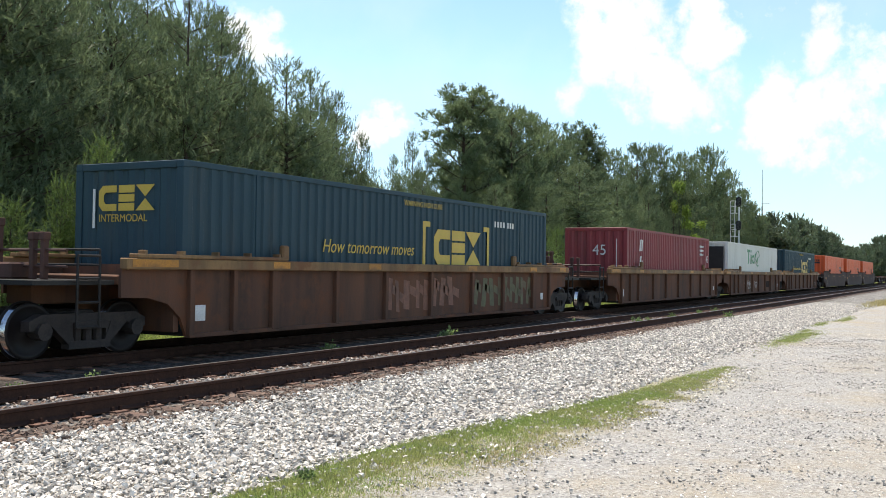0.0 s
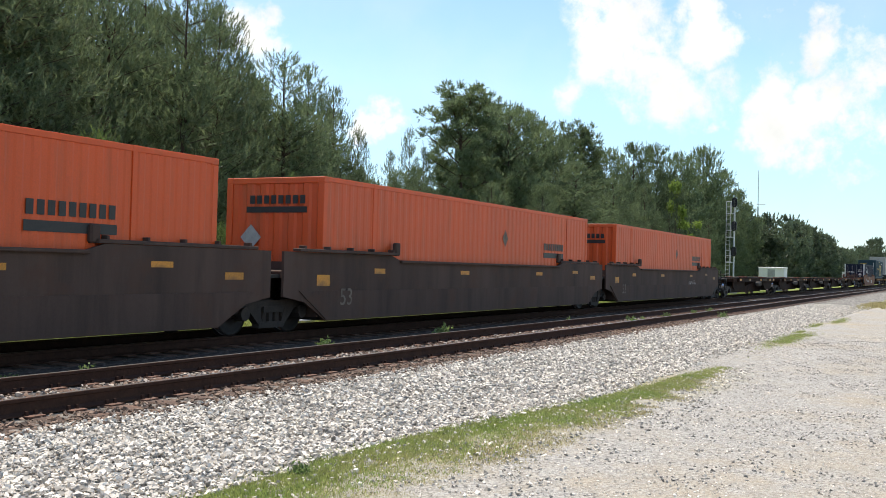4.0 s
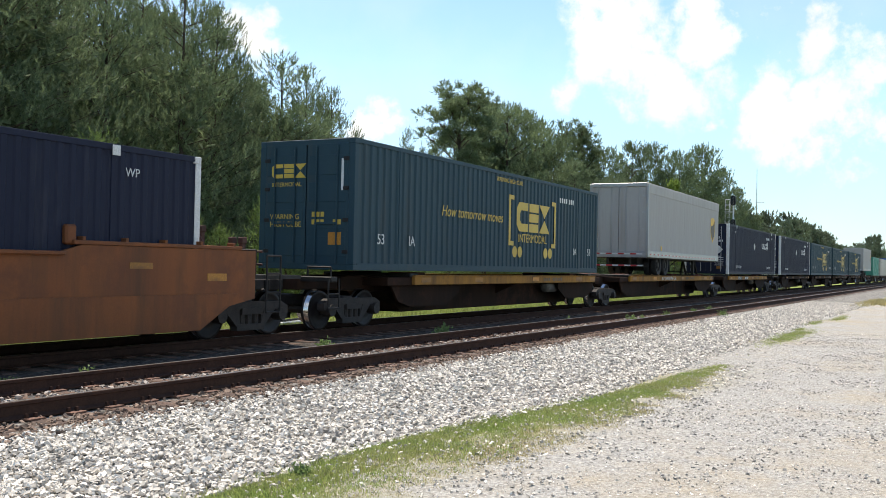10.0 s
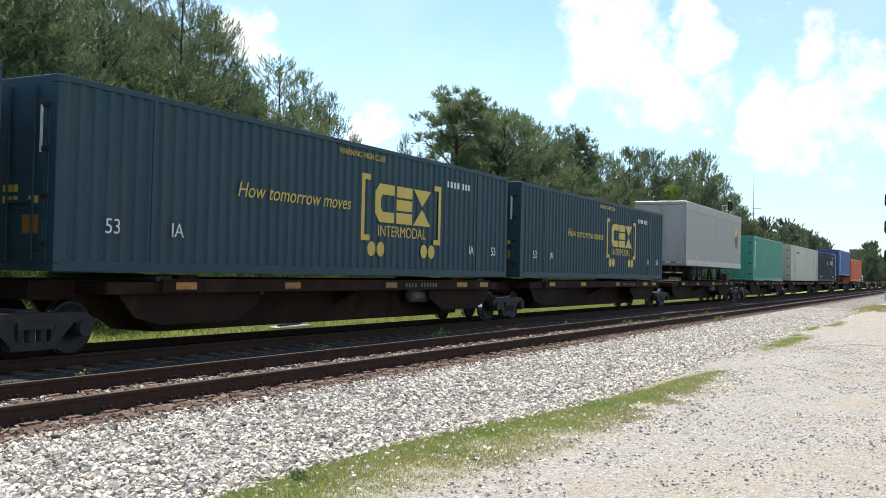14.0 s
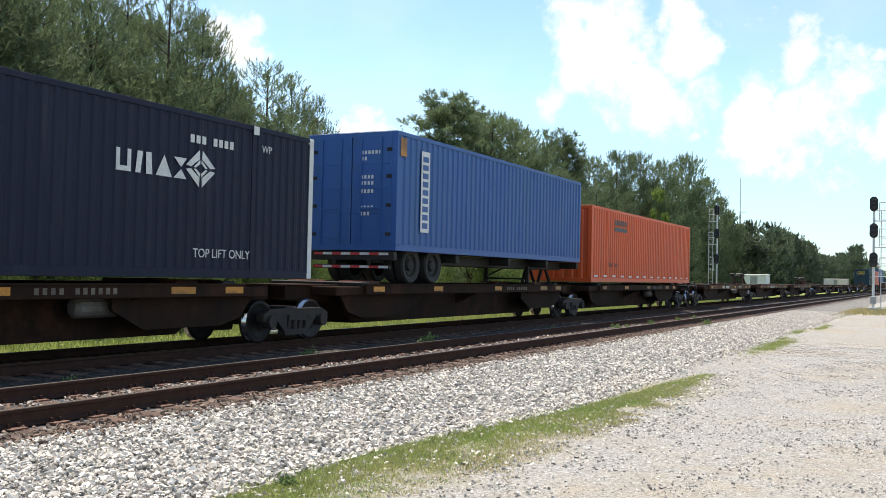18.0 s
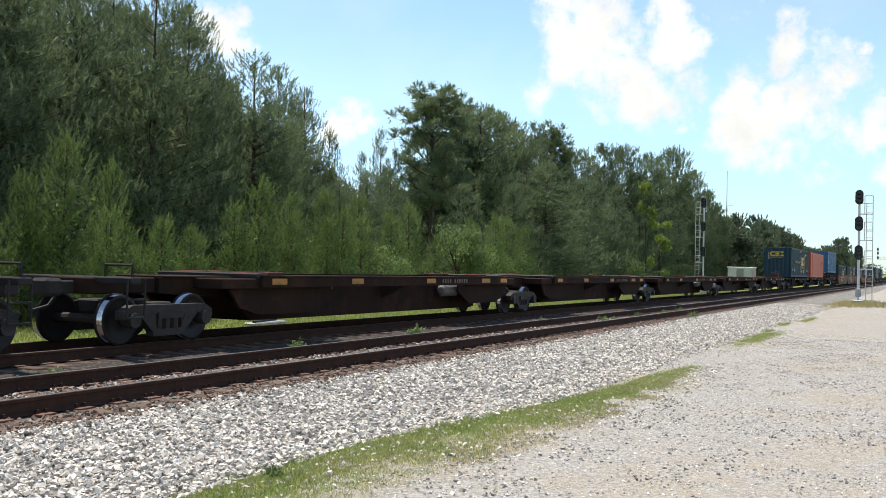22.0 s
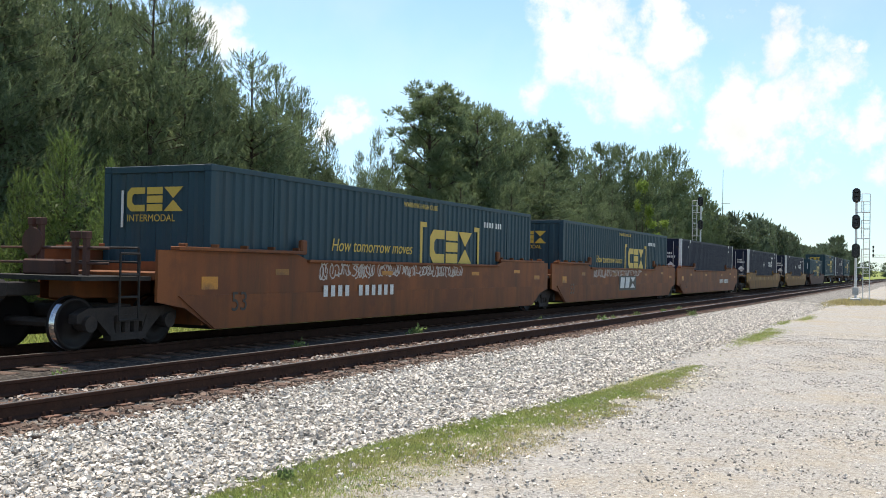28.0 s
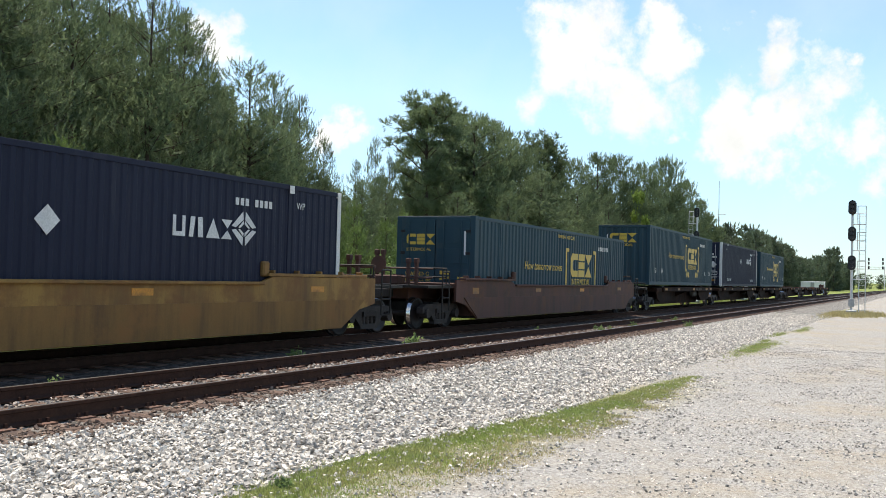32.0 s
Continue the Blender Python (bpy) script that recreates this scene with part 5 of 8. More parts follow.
def rigging():
    bm = bmesh.new()
    add_tube(bm, (-0.2, 0, 0.0), (0.35, 0, 0.0), 0.14, n=12)
    add_box(bm, 0.45, 0.75, -0.12, 0.12, -0.15, 0.12, bevel=0.03)
    add_tube(bm, (-1.3, 0, 0.1), (1.1, 0, 0.05), 0.022)
    add_tube(bm, (-1.3, 0, 0.1), (-0.9, 0, -0.12), 0.022)
    add_tube(bm, (-0.9, 0, -0.12), (0.9, 0, -0.14), 0.022)
    return from_bm("brake_rigging", bm, M["tank_grey"])


def hitch_mesh():
    """A raised trailer stand: plated upright, slanting rear strut, side lugs."""
    bm = bmesh.new()
    for s in (-1, 1):
        v = [bm.verts.new(q) for q in ((-0.3, s * 0.40, 0), (0.12, s * 0.40, 0), (0.18, s * 0.33, 0.62), (-0.18, s * 0.33, 0.62), (-0.3, s * 0.30, 0), (0.12, s * 0.30, 0), (0.18, s * 0.25, 0.62), (-0.18, s * 0.25, 0.62))]
        for q in ((0, 1, 2, 3), (4, 7, 6, 5), (0, 4, 5, 1), (1, 5, 6, 2), (2, 6, 7, 3), (3, 7, 4, 0)):
            bm.faces.new([v[i] for i in q])
        add_tube(bm, (0.15, s * 0.3, 0.62), (0.95, s * 0.36, 0.05), 0.08)
        add_box(bm, 0.78, 1.08, s * 0.36 - 0.1, s * 0.36 + 0.1, 0.0, 0.14, bevel=0.02)
    add_box(bm, -0.2, 0.1, -0.3, 0.3, 0.18, 0.27, bevel=0.02)
    return from_bm("trailer_hitch", bm, M["well_plum"])


def hitch_head():
    """The hitch's greasy head plate with its two horns."""
    bm = bmesh.new()
    add_box(bm, -0.3, 0.42, -0.46, 0.46, 0.62, 0.74, bevel=0.03)
    for s in (-1, 1):
        add_box(bm, -0.42, -0.12, s * 0.34 - 0.14, s * 0.34 + 0.14, 0.72, 0.82, bevel=0.03)
    add_box(bm, 0.1, 0.4, -0.2, 0.2, 0.73, 0.84, bevel=0.04)
    return from_bm("head_plate", bm, M["logo_black"])


def wheel_box():
    """A brake-gear box with a hand wheel on its end."""
    bm = bmesh.new()
    add_box(bm, -0.3, 0.3, -0.35, 0.3, 0.0, 0.52, bevel=0.03)
    add_tube(bm, (0.3, -0.1, 0.42), (0.42, -0.1, 0.42), 0.03)
    ring = [(0.4, -0.1 + 0.25 * math.cos(a), 0.42 + 0.25 * math.sin(a)) for a in np.linspace(0, 2 * math.pi, 13)]
    for p, q in zip(ring, ring[1:]):
        add_tube(bm, p, q, 0.02, n=5)
    for p in ring[:12:3]:
        add_tube(bm, (0.4, -0.1, 0.42), p, 0.014, n=5)
    return from_bm("brake_box", bm, M["well_plum"])


# ---------- the train ----------
ROLLING = []      # (thing, where it stands on the train)


def load(ob, u, z):
    ROLLING.append((ob, u, z))
    return ob


def teal(u, z, end="front"):
    c = container("shipping_container", "dark teal corrugated container with yellow lettering and block mark", "blue_green", 16.15, end=end)
    decorate_teal(c, -8.075)
    teal_end(c, 16.15, end)
    return load(c, u, z)


def navy(u, z, plain=False, mark=10.72):
    c = container("shipping_container", "plain navy blue corrugated container with white corner posts" if plain else "navy blue corrugated container with white diamond marks and white corner posts", "navy", 16.15, pitch=0.24, depth=0.02, end="door", posts="sign_white")
    decorate_navy(c, -8.075, plain, mark)
    navy_end(c, 16.15)
    return load(c, u, z)


def orange(u, z, label, paint="orange", logo=(12.12, 1.75), pitch=0.29, end="front"):
    c = container("shipping_container", label, paint, 16.15, pitch=pitch, depth=0.036 if logo[0] < 5 else 0.012, end=end)
    decorate_orange(c, -8.075, *logo, paint == "orange")
    return load(c, u, z)


WELL_Z, SPINE_Z = 0.19, 1.16


def well_train():
    tan = "sill_tan"
    lab = "red-brown ribbed well car with a faded tan top sill"
    load(well_unit("empty red-brown ribbed well car with a tan top sill", "well_brown", True, (1,), sill=tan), -2.9, 0)
    w = load(well_unit("red-brown ribbed well car with faded block graffiti", "well_brown", True, (-1, 1), sill=tan), 20.4, 0)
    mural(w, -1.6, 1.9, 0.3, 1.1, "graffiti_red", 3)
    mural(w, 2.75, 4.4, 0.3, 1.1, "graffiti_green", 5)
    mural(w, 4.7, 6.6, 0.3, 1.1, "graffiti_green", 8)
    for u, ends in ((43.74, (-1,)), (63.3, (-1,)), (82.8, (-1, 1))):
        w = load(well_unit(lab, "well_brown", True, ends, half=10.1 if u > 80 or u < 50 else 9.75, sill=tan, ladders=u != 63.3), u, 0)
        if u == 63.3:
            scrawl(w, -3.9, -2.2, 0.35, 0.85, "graffiti_white", 11)
            scrawl(w, -0.9, -0.1, 0.4, 0.85, "graffiti_white", 12)
            marks_on_well(w, [(2.6, 4.4, 0.4, 0.8)], "spine", -1.404, "owner_panel")
    for w, _, _ in ROLLING[-5:]:
        strips("reflector", M["reflect_yellow"], [(-9.4, -8.4, 1.26, 1.38), (-5.9, -5.4, 1.26, 1.38), (-2.6, -2.1, 1.26, 1.38), (2.2, 2.7, 1.26, 1.38), (6.3, 6.8, 1.26, 1.38), (8.7, 9.2, 1.26, 1.38)], -1.532, w, "yellow reflector tape")
        strips("placard", M["sign_white"], [(-7.85, -7.6, 0.35, 0.62), (7.4, 7.6, 0.4, 0.6)], -1.404, w)
    for i, u in enumerate((106.2, 125.6, 145.05)):
        w = load(well_unit("smooth-sided grimy grey-brown well car", "well_grey", False, ((-1,), (-1,), (-1, 1))[i], half=10.1 if i != 1 else 9.72, ladders=i != 1), u, 0)
        well_marks_smooth(w, None, False)
        if i == 2:
            scrawl(w, 3.0, 4.3, 0.35, 0.9, "graffiti_white", 21)
    w = load(well_unit("rusty orange smooth-sided well car with white scrawls", "well_orange", False, (-1, 1), half=10.1), 257.0, 0)
    well_marks_smooth(w, (1.9, 0.5, 0.95))
    scrawl(w, -6.9, -5.4, 0.75, 1.15, "graffiti_white", 31)
    scrawl(w, -6.7, -5.4, 0.35, 0.7, "graffiti_white", 32)
    scrawl(w, -0.9, 0.9, 0.95, 1.28, "graffiti_white", 33)
    for i, u in enumerate((719.62, 739.07, 758.65)):
        w = load(well_unit("rusty orange smooth-sided well car with white scrawls" if i < 2 else "rusty orange smooth-sided well car", "well_orange", False, ((-1,), (-1,), (-1, 1))[i], half=10.1 if i != 1 else 9.75, ladders=i != 1), u, 0)
        well_marks_smooth(w, (-1.0, 0.55, 1.22) if i == 1 else None, i != 1, 2.6 if i == 2 else -4.5)
        if i < 2:
            scrawl(w, -4.7, -2.4, 1.0, 1.36, "graffiti_white", 41 + i)
            scrawl(w, -2.2, 2.4, 1.05, 1.34, "graffiti_white", 51 + i)
    for u, p, l in ((782.2, "well_yellow", "weathered yellow smooth-sided well car"), (805.73, "well_yellow", "weathered yellow smooth-sided well car with rust streaks"), (829.25, "well_plum", "dull maroon smooth-sided well car")):
        w = load(well_unit(l, p, False, (-1, 1), half=10.1, TOP=1.11), u, 0)
        strips("reflector", M["reflect_yellow"], [(-8.4, -7.95, 0.82, 1.0), (-3.2, -2.7, 0.86, 0.98), (1.6, 2.1, 0.86, 0.98), (6.8, 7.3, 0.9, 1.02)], -1.402, w, "yellow reflector tape")
    teal(20.4, WELL_Z)
    red = container("shipping_container", "dark oxide-red corrugated container with white size figures", "red", 13.8, 2.84, end="front", post_x=6.0)
    for text, dx, z, hh in (("45", 6.15, 1.62, 0.34),):
        part("figure", writing(text, hh, M["sign_white"]), red, (dx, FACE - 0.03, z))
    white = M["sign_white"]
    slants = [[(-5.26, 1.95), (-5.08, 1.95), (-4.95, 2.42), (-5.13, 2.42)], [(-5.0, 1.95), (-4.85, 1.95), (-4.75, 2.42), (-4.9, 2.42)], [(-5.26, 1.3), (-5.1, 1.3), (-4.93, 1.75), (-5.13, 1.75)], [(-5.0, 1.3), (-4.9, 1.3), (-4.8, 1.55), (-4.9, 1.6)]]
    part("slanted_mark", shapes("slanted_mark", white, slants, FACE), red)
    part("number_marking", plates("number_marking", white, [(4.95 + i * 0.28, 5.15 + i * 0.28, z, z + 0.11) for i in range(3) for z in (2.35, 2.15, 1.95)], FACE), red)
    part("end_figure", writing("45", 0.42, white), red, (-6.885, 0.14, 1.76), turn=(0, 0, -90))
    part("end_number_marking", box("end_number_marking", white, -0.006, 0, -0.87, -0.84, 0.7, 2.4), red, (-6.875, 0, 0))
    load(red, 43.74, WELL_Z)
    tig = container("shipping_container", "white smooth-sided container with a green cat's-head emblem", "white", 16.15, 2.86, pitch=1.22, depth=0.004, end="front", post_x=6.1)
    g = M["logo_green"]
    bx = -8.075
    ltr = [[(bx + 5.5, 2.56), (bx + 6.5, 2.56), (bx + 6.48, 2.4), (bx + 6.12, 2.4), (bx + 5.98, 1.68), (bx + 5.72, 1.68), (bx + 5.86, 2.4), (bx + 5.48, 2.4)],
           [(bx + 6.52, 1.68), (bx + 6.72, 1.68), (bx + 6.8, 2.28), (bx + 6.6, 2.28)], [(bx + 6.63, 2.4), (bx + 6.83, 2.4), (bx + 6.85, 2.55), (bx + 6.65, 2.55)]]
    for cx, rr in ((7.05, 0.27), (7.5, 0.27)):
        for k in range(7):
            a0, a1 = k * 2 * math.pi / 8 + 0.5, (k + 1) * 2 * math.pi / 8 + 0.5
            ltr.append([(bx + cx + r * math.cos(a), 1.98 + r * 1.05 * math.sin(a)) for r, a in ((rr, a0), (rr, a1), (rr - 0.12, a1), (rr - 0.12, a0))])
    ltr.append([(bx + 7.85, 1.72), (bx + 8.03, 1.72), (bx + 8.05, 2.1), (bx + 8.3, 2.26), (bx + 8.3, 2.4), (bx + 7.9, 2.3)])
    for k in range(12):
        a0, a1 = 0.2 + k * 0.42, 0.2 + (k + 1) * 0.42 - 0.06
        w = 0.1 + 0.05 * (k % 3)
        ltr.append([(bx + 8.9 + r * 0.72 * math.cos(a), 2.05 + r * 0.52 * math.sin(a)) for r, a in ((1.0, a0), (1.0, a1), (1.0 - w, a1), (1.0 - w, a0))])
    for k in range(5):
        ltr.append([(bx + 8.45 + 0.13 * k, 1.85 + 0.07 * k), (bx + 8.75 + 0.1 * k, 1.7 + 0.1 * k), (bx + 8.8 + 0.1 * k, 1.76 + 0.1 * k), (bx + 8.5 + 0.13 * k, 1.95 + 0.07 * k)])
    part("emblem", shapes("emblem", g, [q if sum((q[i][0] - q[i - 1][0]) * (q[i][1] + q[i - 1][1]) for i in range(len(q))) < 0 else q[::-1] for q in ltr], FACE), tig, label="green stroke emblem")
    part("end_recess", box("end_recess", M["dark"], -0.02, 0.0, -1.05, 1.05, 0.5, 2.6), tig, (-8.06, 0, 0), "dark recess of the front end")
    load(tig, 63.3, WELL_Z)
    teal(82.8, WELL_Z)
    for u in (106.2, 125.6, 145.05):
        o = orange(u, WELL_Z, "bright orange corrugated container with a black bar logo")
        def omark():
            bm = bmesh.new()
            add_box(bm, -0.006, 0, -0.85, 0.75, 2.15, 2.28)
            for i in range(8):
                add_box(bm, -0.006, 0, -0.8 + i * 0.19, -0.67 + i * 0.19, 2.34, 2.52)
            return from_bm("end_mark", bm, M["logo_black"])
        part("end_mark", cached("or_end", omark), o, (-8.05, 0, 0))
        piecewise("end_placard", "placard", M["iron"], [[(-0.28, 0), (0, -0.28), (0.28, 0), (0, 0.28)]], 0.0, o, "orplac", (-8.05, 0.62, 1.62), "grey diamond placard", True)
        part("placard", cached("or_side", lambda: shapes("placard", M["sign_dim"], [[(0.9, 1.95), (1.08, 1.7), (1.26, 1.95), (1.08, 2.2)]], FACE)), o, label="faded diamond placard")
    navy(257.03, WELL_Z, mark=3.15)
    teal(719.62, WELL_Z)
    teal(739.07, WELL_Z)
    for u in (758.65, 782.22, 805.73):
        navy(u, WELL_Z, u == 758.65)
    teal(829.25, WELL_Z, "door")


SPINES = [  # bogie places, sill colour, hitch, notice
    ((158.2, 175.1, 192.0, 209.2, 226.4, 242.7), "spine", 0, ""),
    ((270.3, 287.8, 306.9, 323.6), "spine_ochre", 0, "ALL PURPOSE SPINE CAR"),
    ((327.8, 345.1, 362.0, 379.0, 396.3, 413.0), "spine", 0, ""),
    ((416.3, 432.9, 450.7, 467.9, 485.0, 501.3), "spine", 0, ""),
    ((505.2, 522.75, 541.2, 558.9), "spine_rust", 1, "ALL PURPOSE SPINE CAR"),
    ((563.2, 580.0, 596.3, 613.9, 630.8, 647.2), "spine", 0, ""),
    ((651.3, 669.0, 687.4, 705.5), "spine", 0, ""),
    ((842.6, 860.0, 879.2, 896.4), "spine", 0, ""),
    ((900.2, 917.6, 935.6, 953.4), "spine", 0, ""),
]


def spine_train():
    for k, (places, sill, hitch, mark) in enumerate(SPINES):
        for i, (a, b) in enumerate(zip(places, places[1:])):
            lab = "dark brown spine car with ochre side sills" if sill == "spine_ochre" else "empty dark brown spine car with red tie-down plates" if k in (0, 4, 5, 8) else "loaded dark brown spine car"
            c = spine_unit(lab, "spine", sill, round(b - a, 2), i == 0, i == len(places) - 2, (hitch and ((-1.0 + 0.9 / (b - a)), (-1.0 + 1.5 / (b - a)), (1.0 - 0.7 / (b - a)))[min(i, 2)]), mark if i == 1 or (i == 2 and sill == "spine") else "", i % 2 == 0 or k == 0)
            load(c, (a + b) / 2, 0)
            if hitch and i == 0:
                part("notice", writing("2-28'/1-57'", 0.15, M["sign_white"], 0.2), c, (2.3, -1.36, 0.86))
                stuff_bars("rust_bars", M["sign_white"], [(-2.9 + q * 0.17, -2.79 + q * 0.17, 0.86, 1.0) for q in (0, 1, 2, 3, 6, 7, 8, 9, 10, 11)], -1.357, c)
            if sill == "spine_ochre" and i == 2:
                strips("notice_panel", M["logo_black"], [(-3.6, -2.3, 0.83, 1.03), (-1.5, -0.35, 0.83, 1.03)], -1.354, c, "black notice panel")
                part("notice", writing("1-28'/1-57'", 0.15, M["sign_white"]), c, (-3.5, -1.36, 0.86))
                stuff_bars("ochre_bars", M["sign_white"], [(-1.42 + k * 0.1, -1.36 + k * 0.1, 0.87, 0.99) for k in (0, 1, 2, 3, 5, 6, 7, 8, 9)], -1.36, c)
    Z = SPINE_Z
    teal(278.03, Z, "door")
    load(van_trailer(True), 299.5, 1.06)
    navy(317.29, Z)
    navy(335.88, Z)
    for u in (353.11, 370.2, 387.37):
        teal(u, Z, "door")
    load(van_trailer(False), 406.7, 1.06)
    g = container("shipping_container", "sea-green corrugated container with a white upright text panel", "green", 12.19, end="door", post_x=0)
    part("text_panel", plates("text_panel", M["sign_white"], [(-5.6, -5.25, 0.8, 2.55)], FACE - 0.003), g)
    part("text_marking", plates("text_marking", M["green"], [(-5.54, -5.31, 0.88 + i * 0.165, 0.99 + i * 0.165) for i in range(10)], FACE - 0.008), g)
    load(g, 424.0, Z)
    b = container("shipping_container", "weathered cream container with rust stains", "beige", 16.15, pitch=1.2, depth=0.006, end="door")
    part("diamond", shapes("diamond", M["well_brown"], diamond_ring(6.75, 1.8, 0.2, 0.22, 0.07), FACE), b, label="rust-coloured diamond placard")
    part("bar_logo", plates("bar_logo", M["logo_black"], [(-4.9 + i * 0.19, -4.77 + i * 0.19, 2.25, 2.4) for i in range(8)], FACE), b)
    load(b, 442.72, Z)
    navy(460.0, Z)
    c = chassis_trailer()
    load(c, 478.3, 1.06)
    b = container("shipping_container", "bright blue corrugated container with a white upright text panel", "blue", 13.45, end="door", post_x=0)
    part("text_panel", plates("text_panel", M["sign_white"], [(-5.5, -5.05, 0.5, 2.55)], FACE - 0.003), b)
    part("text_marking", plates("text_marking", M["blue"], [(-5.42, -5.13, 0.6 + i * 0.21, 0.74 + i * 0.21) for i in range(9)], FACE - 0.008), b)
    part("placard", plates("placard", M["reflect_yellow"], [(-6.6, -6.3, 2.3, 2.75)], FACE - 0.02), b, label="yellow warning placard")
    def figures():
        bm = bmesh.new()
        for z, n in ((2.35, 6), (2.2, 2), (1.75, 4), (1.6, 4), (1.4, 4), (1.0, 4), (0.85, 3)):
            for i in range(n):
                add_box(bm, -0.004, 0, -0.34 - i * 0.1, -0.28 - i * 0.1, z, z + 0.09)
        return from_bm("number_marking", bm, M["sign_white"])
    tagged(part("number_marking", figures(), b, (-13.45 / 2 - 0.016, 0, 0)), kind="stuff")
    load(b, 478.3, 1.86)
    orange(494.4, Z, "orange corrugated container with a black bar logo and white reflector strips", logo=(2.9, 2.35))
    teal(659.22, Z)
    orange(677.8, Z, "faded orange smooth-sided container", "orange_dull", (12.6, 1.75), pitch=1.2, end="door")
    c = chassis_trailer()
    load(c, 699.3, 1.06)
    b = container("shipping_container", "mid-blue corrugated container on a black road chassis", "sky_blue", 13.45, end="door", post_x=0)
    part("edge_strip", plates("edge_strip", M["sign_white"], [(-6.0, -5.9, 0.3, 2.6)], FACE - 0.003), b)
    part("lift_mark", plates("lift_mark", M["reflect_yellow"], [(6.35, 6.6, 2.4, 2.75)], FACE - 0.02), b)
    load(b, 699.3, 1.86)
    teal(850.12, Z)
    navy(869.87, Z)
    teal(888.24, Z)


well_train()
spine_train()


# ---------- ground ----------
def ground_material():
    m = bpy.data.materials.new("lot_and_verge")
    m.use_nodes = True
    nt = m.node_tree
    N, L = nt.nodes.new, nt.links.new
    p = nt.nodes["Principled BSDF"]
    p.inputs["Roughness"].default_value, p.inputs["Specular IOR Level"].default_value = 0.95, 0.2
    coord = N("ShaderNodeTexCoord")

    def noise_at(scale, detail=5, rough=0.6):
        n = N("ShaderNodeTexNoise")
        n.inputs["Scale"].default_value, n.inputs["Detail"].default_value, n.inputs["Roughness"].default_value = scale, detail, rough
        L(coord.outputs["Object"], n.inputs["Vector"])
        return n.outputs[0]

    def span(v, a, b, c=0.0, d=1.0):
        r = N("ShaderNodeMapRange")
        for k, x in zip(("From Min", "From Max", "To Min", "To Max"), (a, b, c, d)):
            r.inputs[k].default_value = x
        L(v, r.inputs[0])
        return r.outputs[0]

    def blend(f, a, b):
        x = N("ShaderNodeMix")
        x.data_type = "RGBA"
        for s, v in ((0, f), (6, a), (7, b)):
            if isinstance(v, tuple):
                x.inputs[s].default_value = (*v, 1)
            else:
                L(v, x.inputs[s])
        return x.outputs[2]

    def op(kind, a, b):
        x = N("ShaderNodeMath")
        x.operation = kind
        for i, v in enumerate((a, b)):
            if isinstance(v, (int, float)):
                x.inputs[i].default_value = v
            else:
                L(v, x.inputs[i])
        return x.outputs[0]

    cells = N("ShaderNodeTexVoronoi")
    cells.inputs["Scale"].default_value = 42
    L(coord.outputs["Object"], cells.inputs["Vector"])
    fine = N("ShaderNodeTexVoronoi")
    fine.inputs["Scale"].default_value = 110
    L(coord.outputs["Object"], fine.inputs["Vector"])
    sand = blend(span(noise_at(0.5), 0.38, 0.62), (0.35, 0.305, 0.24), (0.40, 0.325, 0.225))
    stone = N("ShaderNodeSeparateColor")
    L(cells.outputs["Color"], stone.inputs[0])
    grey = blend(stone.outputs[0], (0.24, 0.225, 0.205), (0.47, 0.445, 0.405))
    cover = span(op("ADD", noise_at(0.32, 6), op("MULTIPLY", noise_at(3.0), 0.45)), 0.46, 0.78)
    lot = blend(cover, sand, grey)
    # shade of the small pits put into the colour, matching the bump's low spots
    pit_shade = N("ShaderNodeVectorMath")
    pit_shade.operation = "SCALE"
    L(lot, pit_shade.inputs[0])
    L(span(fine.outputs["Distance"], 0.0, 0.45, 0.5, 1.15), pit_shade.inputs["Scale"])
    lot = pit_shade.outputs[0]
    turf = blend(span(noise_at(0.7), 0.35, 0.65), (0.17, 0.225, 0.05), (0.24, 0.255, 0.08))
    dry = blend(span(noise_at(1.3), 0.4, 0.62), turf, (0.34, 0.27, 0.12))
    xyz = N("ShaderNodeSeparateXYZ")
    L(coord.outputs["Object"], xyz.inputs[0])
    wob = op("MULTIPLY", op("SUBTRACT", noise_at(0.6), 0.5), 3.0)
    verge = span(op("ADD", xyz.outputs[1], wob), 15.2, 15.9)
    south = span(op("ADD", op("ADD", xyz.outputs[1], wob), op("MULTIPLY", op("MAXIMUM", op("SUBTRACT", 60.0, xyz.outputs[0]), 0.0), 0.12)), -1.2, -2.4)
    # thin soil under the grass strip
    along = span(xyz.outputs[0], 17.5, 14.0)
    off = op("ABSOLUTE", op("SUBTRACT", op("ADD", op("ADD", xyz.outputs[1], op("MULTIPLY", wob, 0.16)), op("MULTIPLY", xyz.outputs[0], 0.062)), 4.45), 0.0)
    soil = op("MULTIPLY", op("MULTIPLY", span(off, 0.85, 0.45), along), span(noise_at(2.2, 6), 0.4, 0.62, 0.1, 0.75))
    earth = blend(span(noise_at(4.0), 0.35, 0.6), (0.27, 0.25, 0.12), (0.40, 0.35, 0.22))
    lot = blend(soil, lot, earth)
    colour = blend(verge, blend(south, lot, dry), turf)
    L(colour, p.inputs["Base Color"])
    b = N("ShaderNodeBump")
    b.inputs["Strength"].default_value, b.inputs["Distance"].default_value = 0.8, 0.02
    L(op("ADD", cells.outputs["Distance"], op("MULTIPLY", fine.outputs["Distance"], 0.5)), b.inputs["Height"])
    L(b.outputs[0], p.inputs["Normal"])
    return m


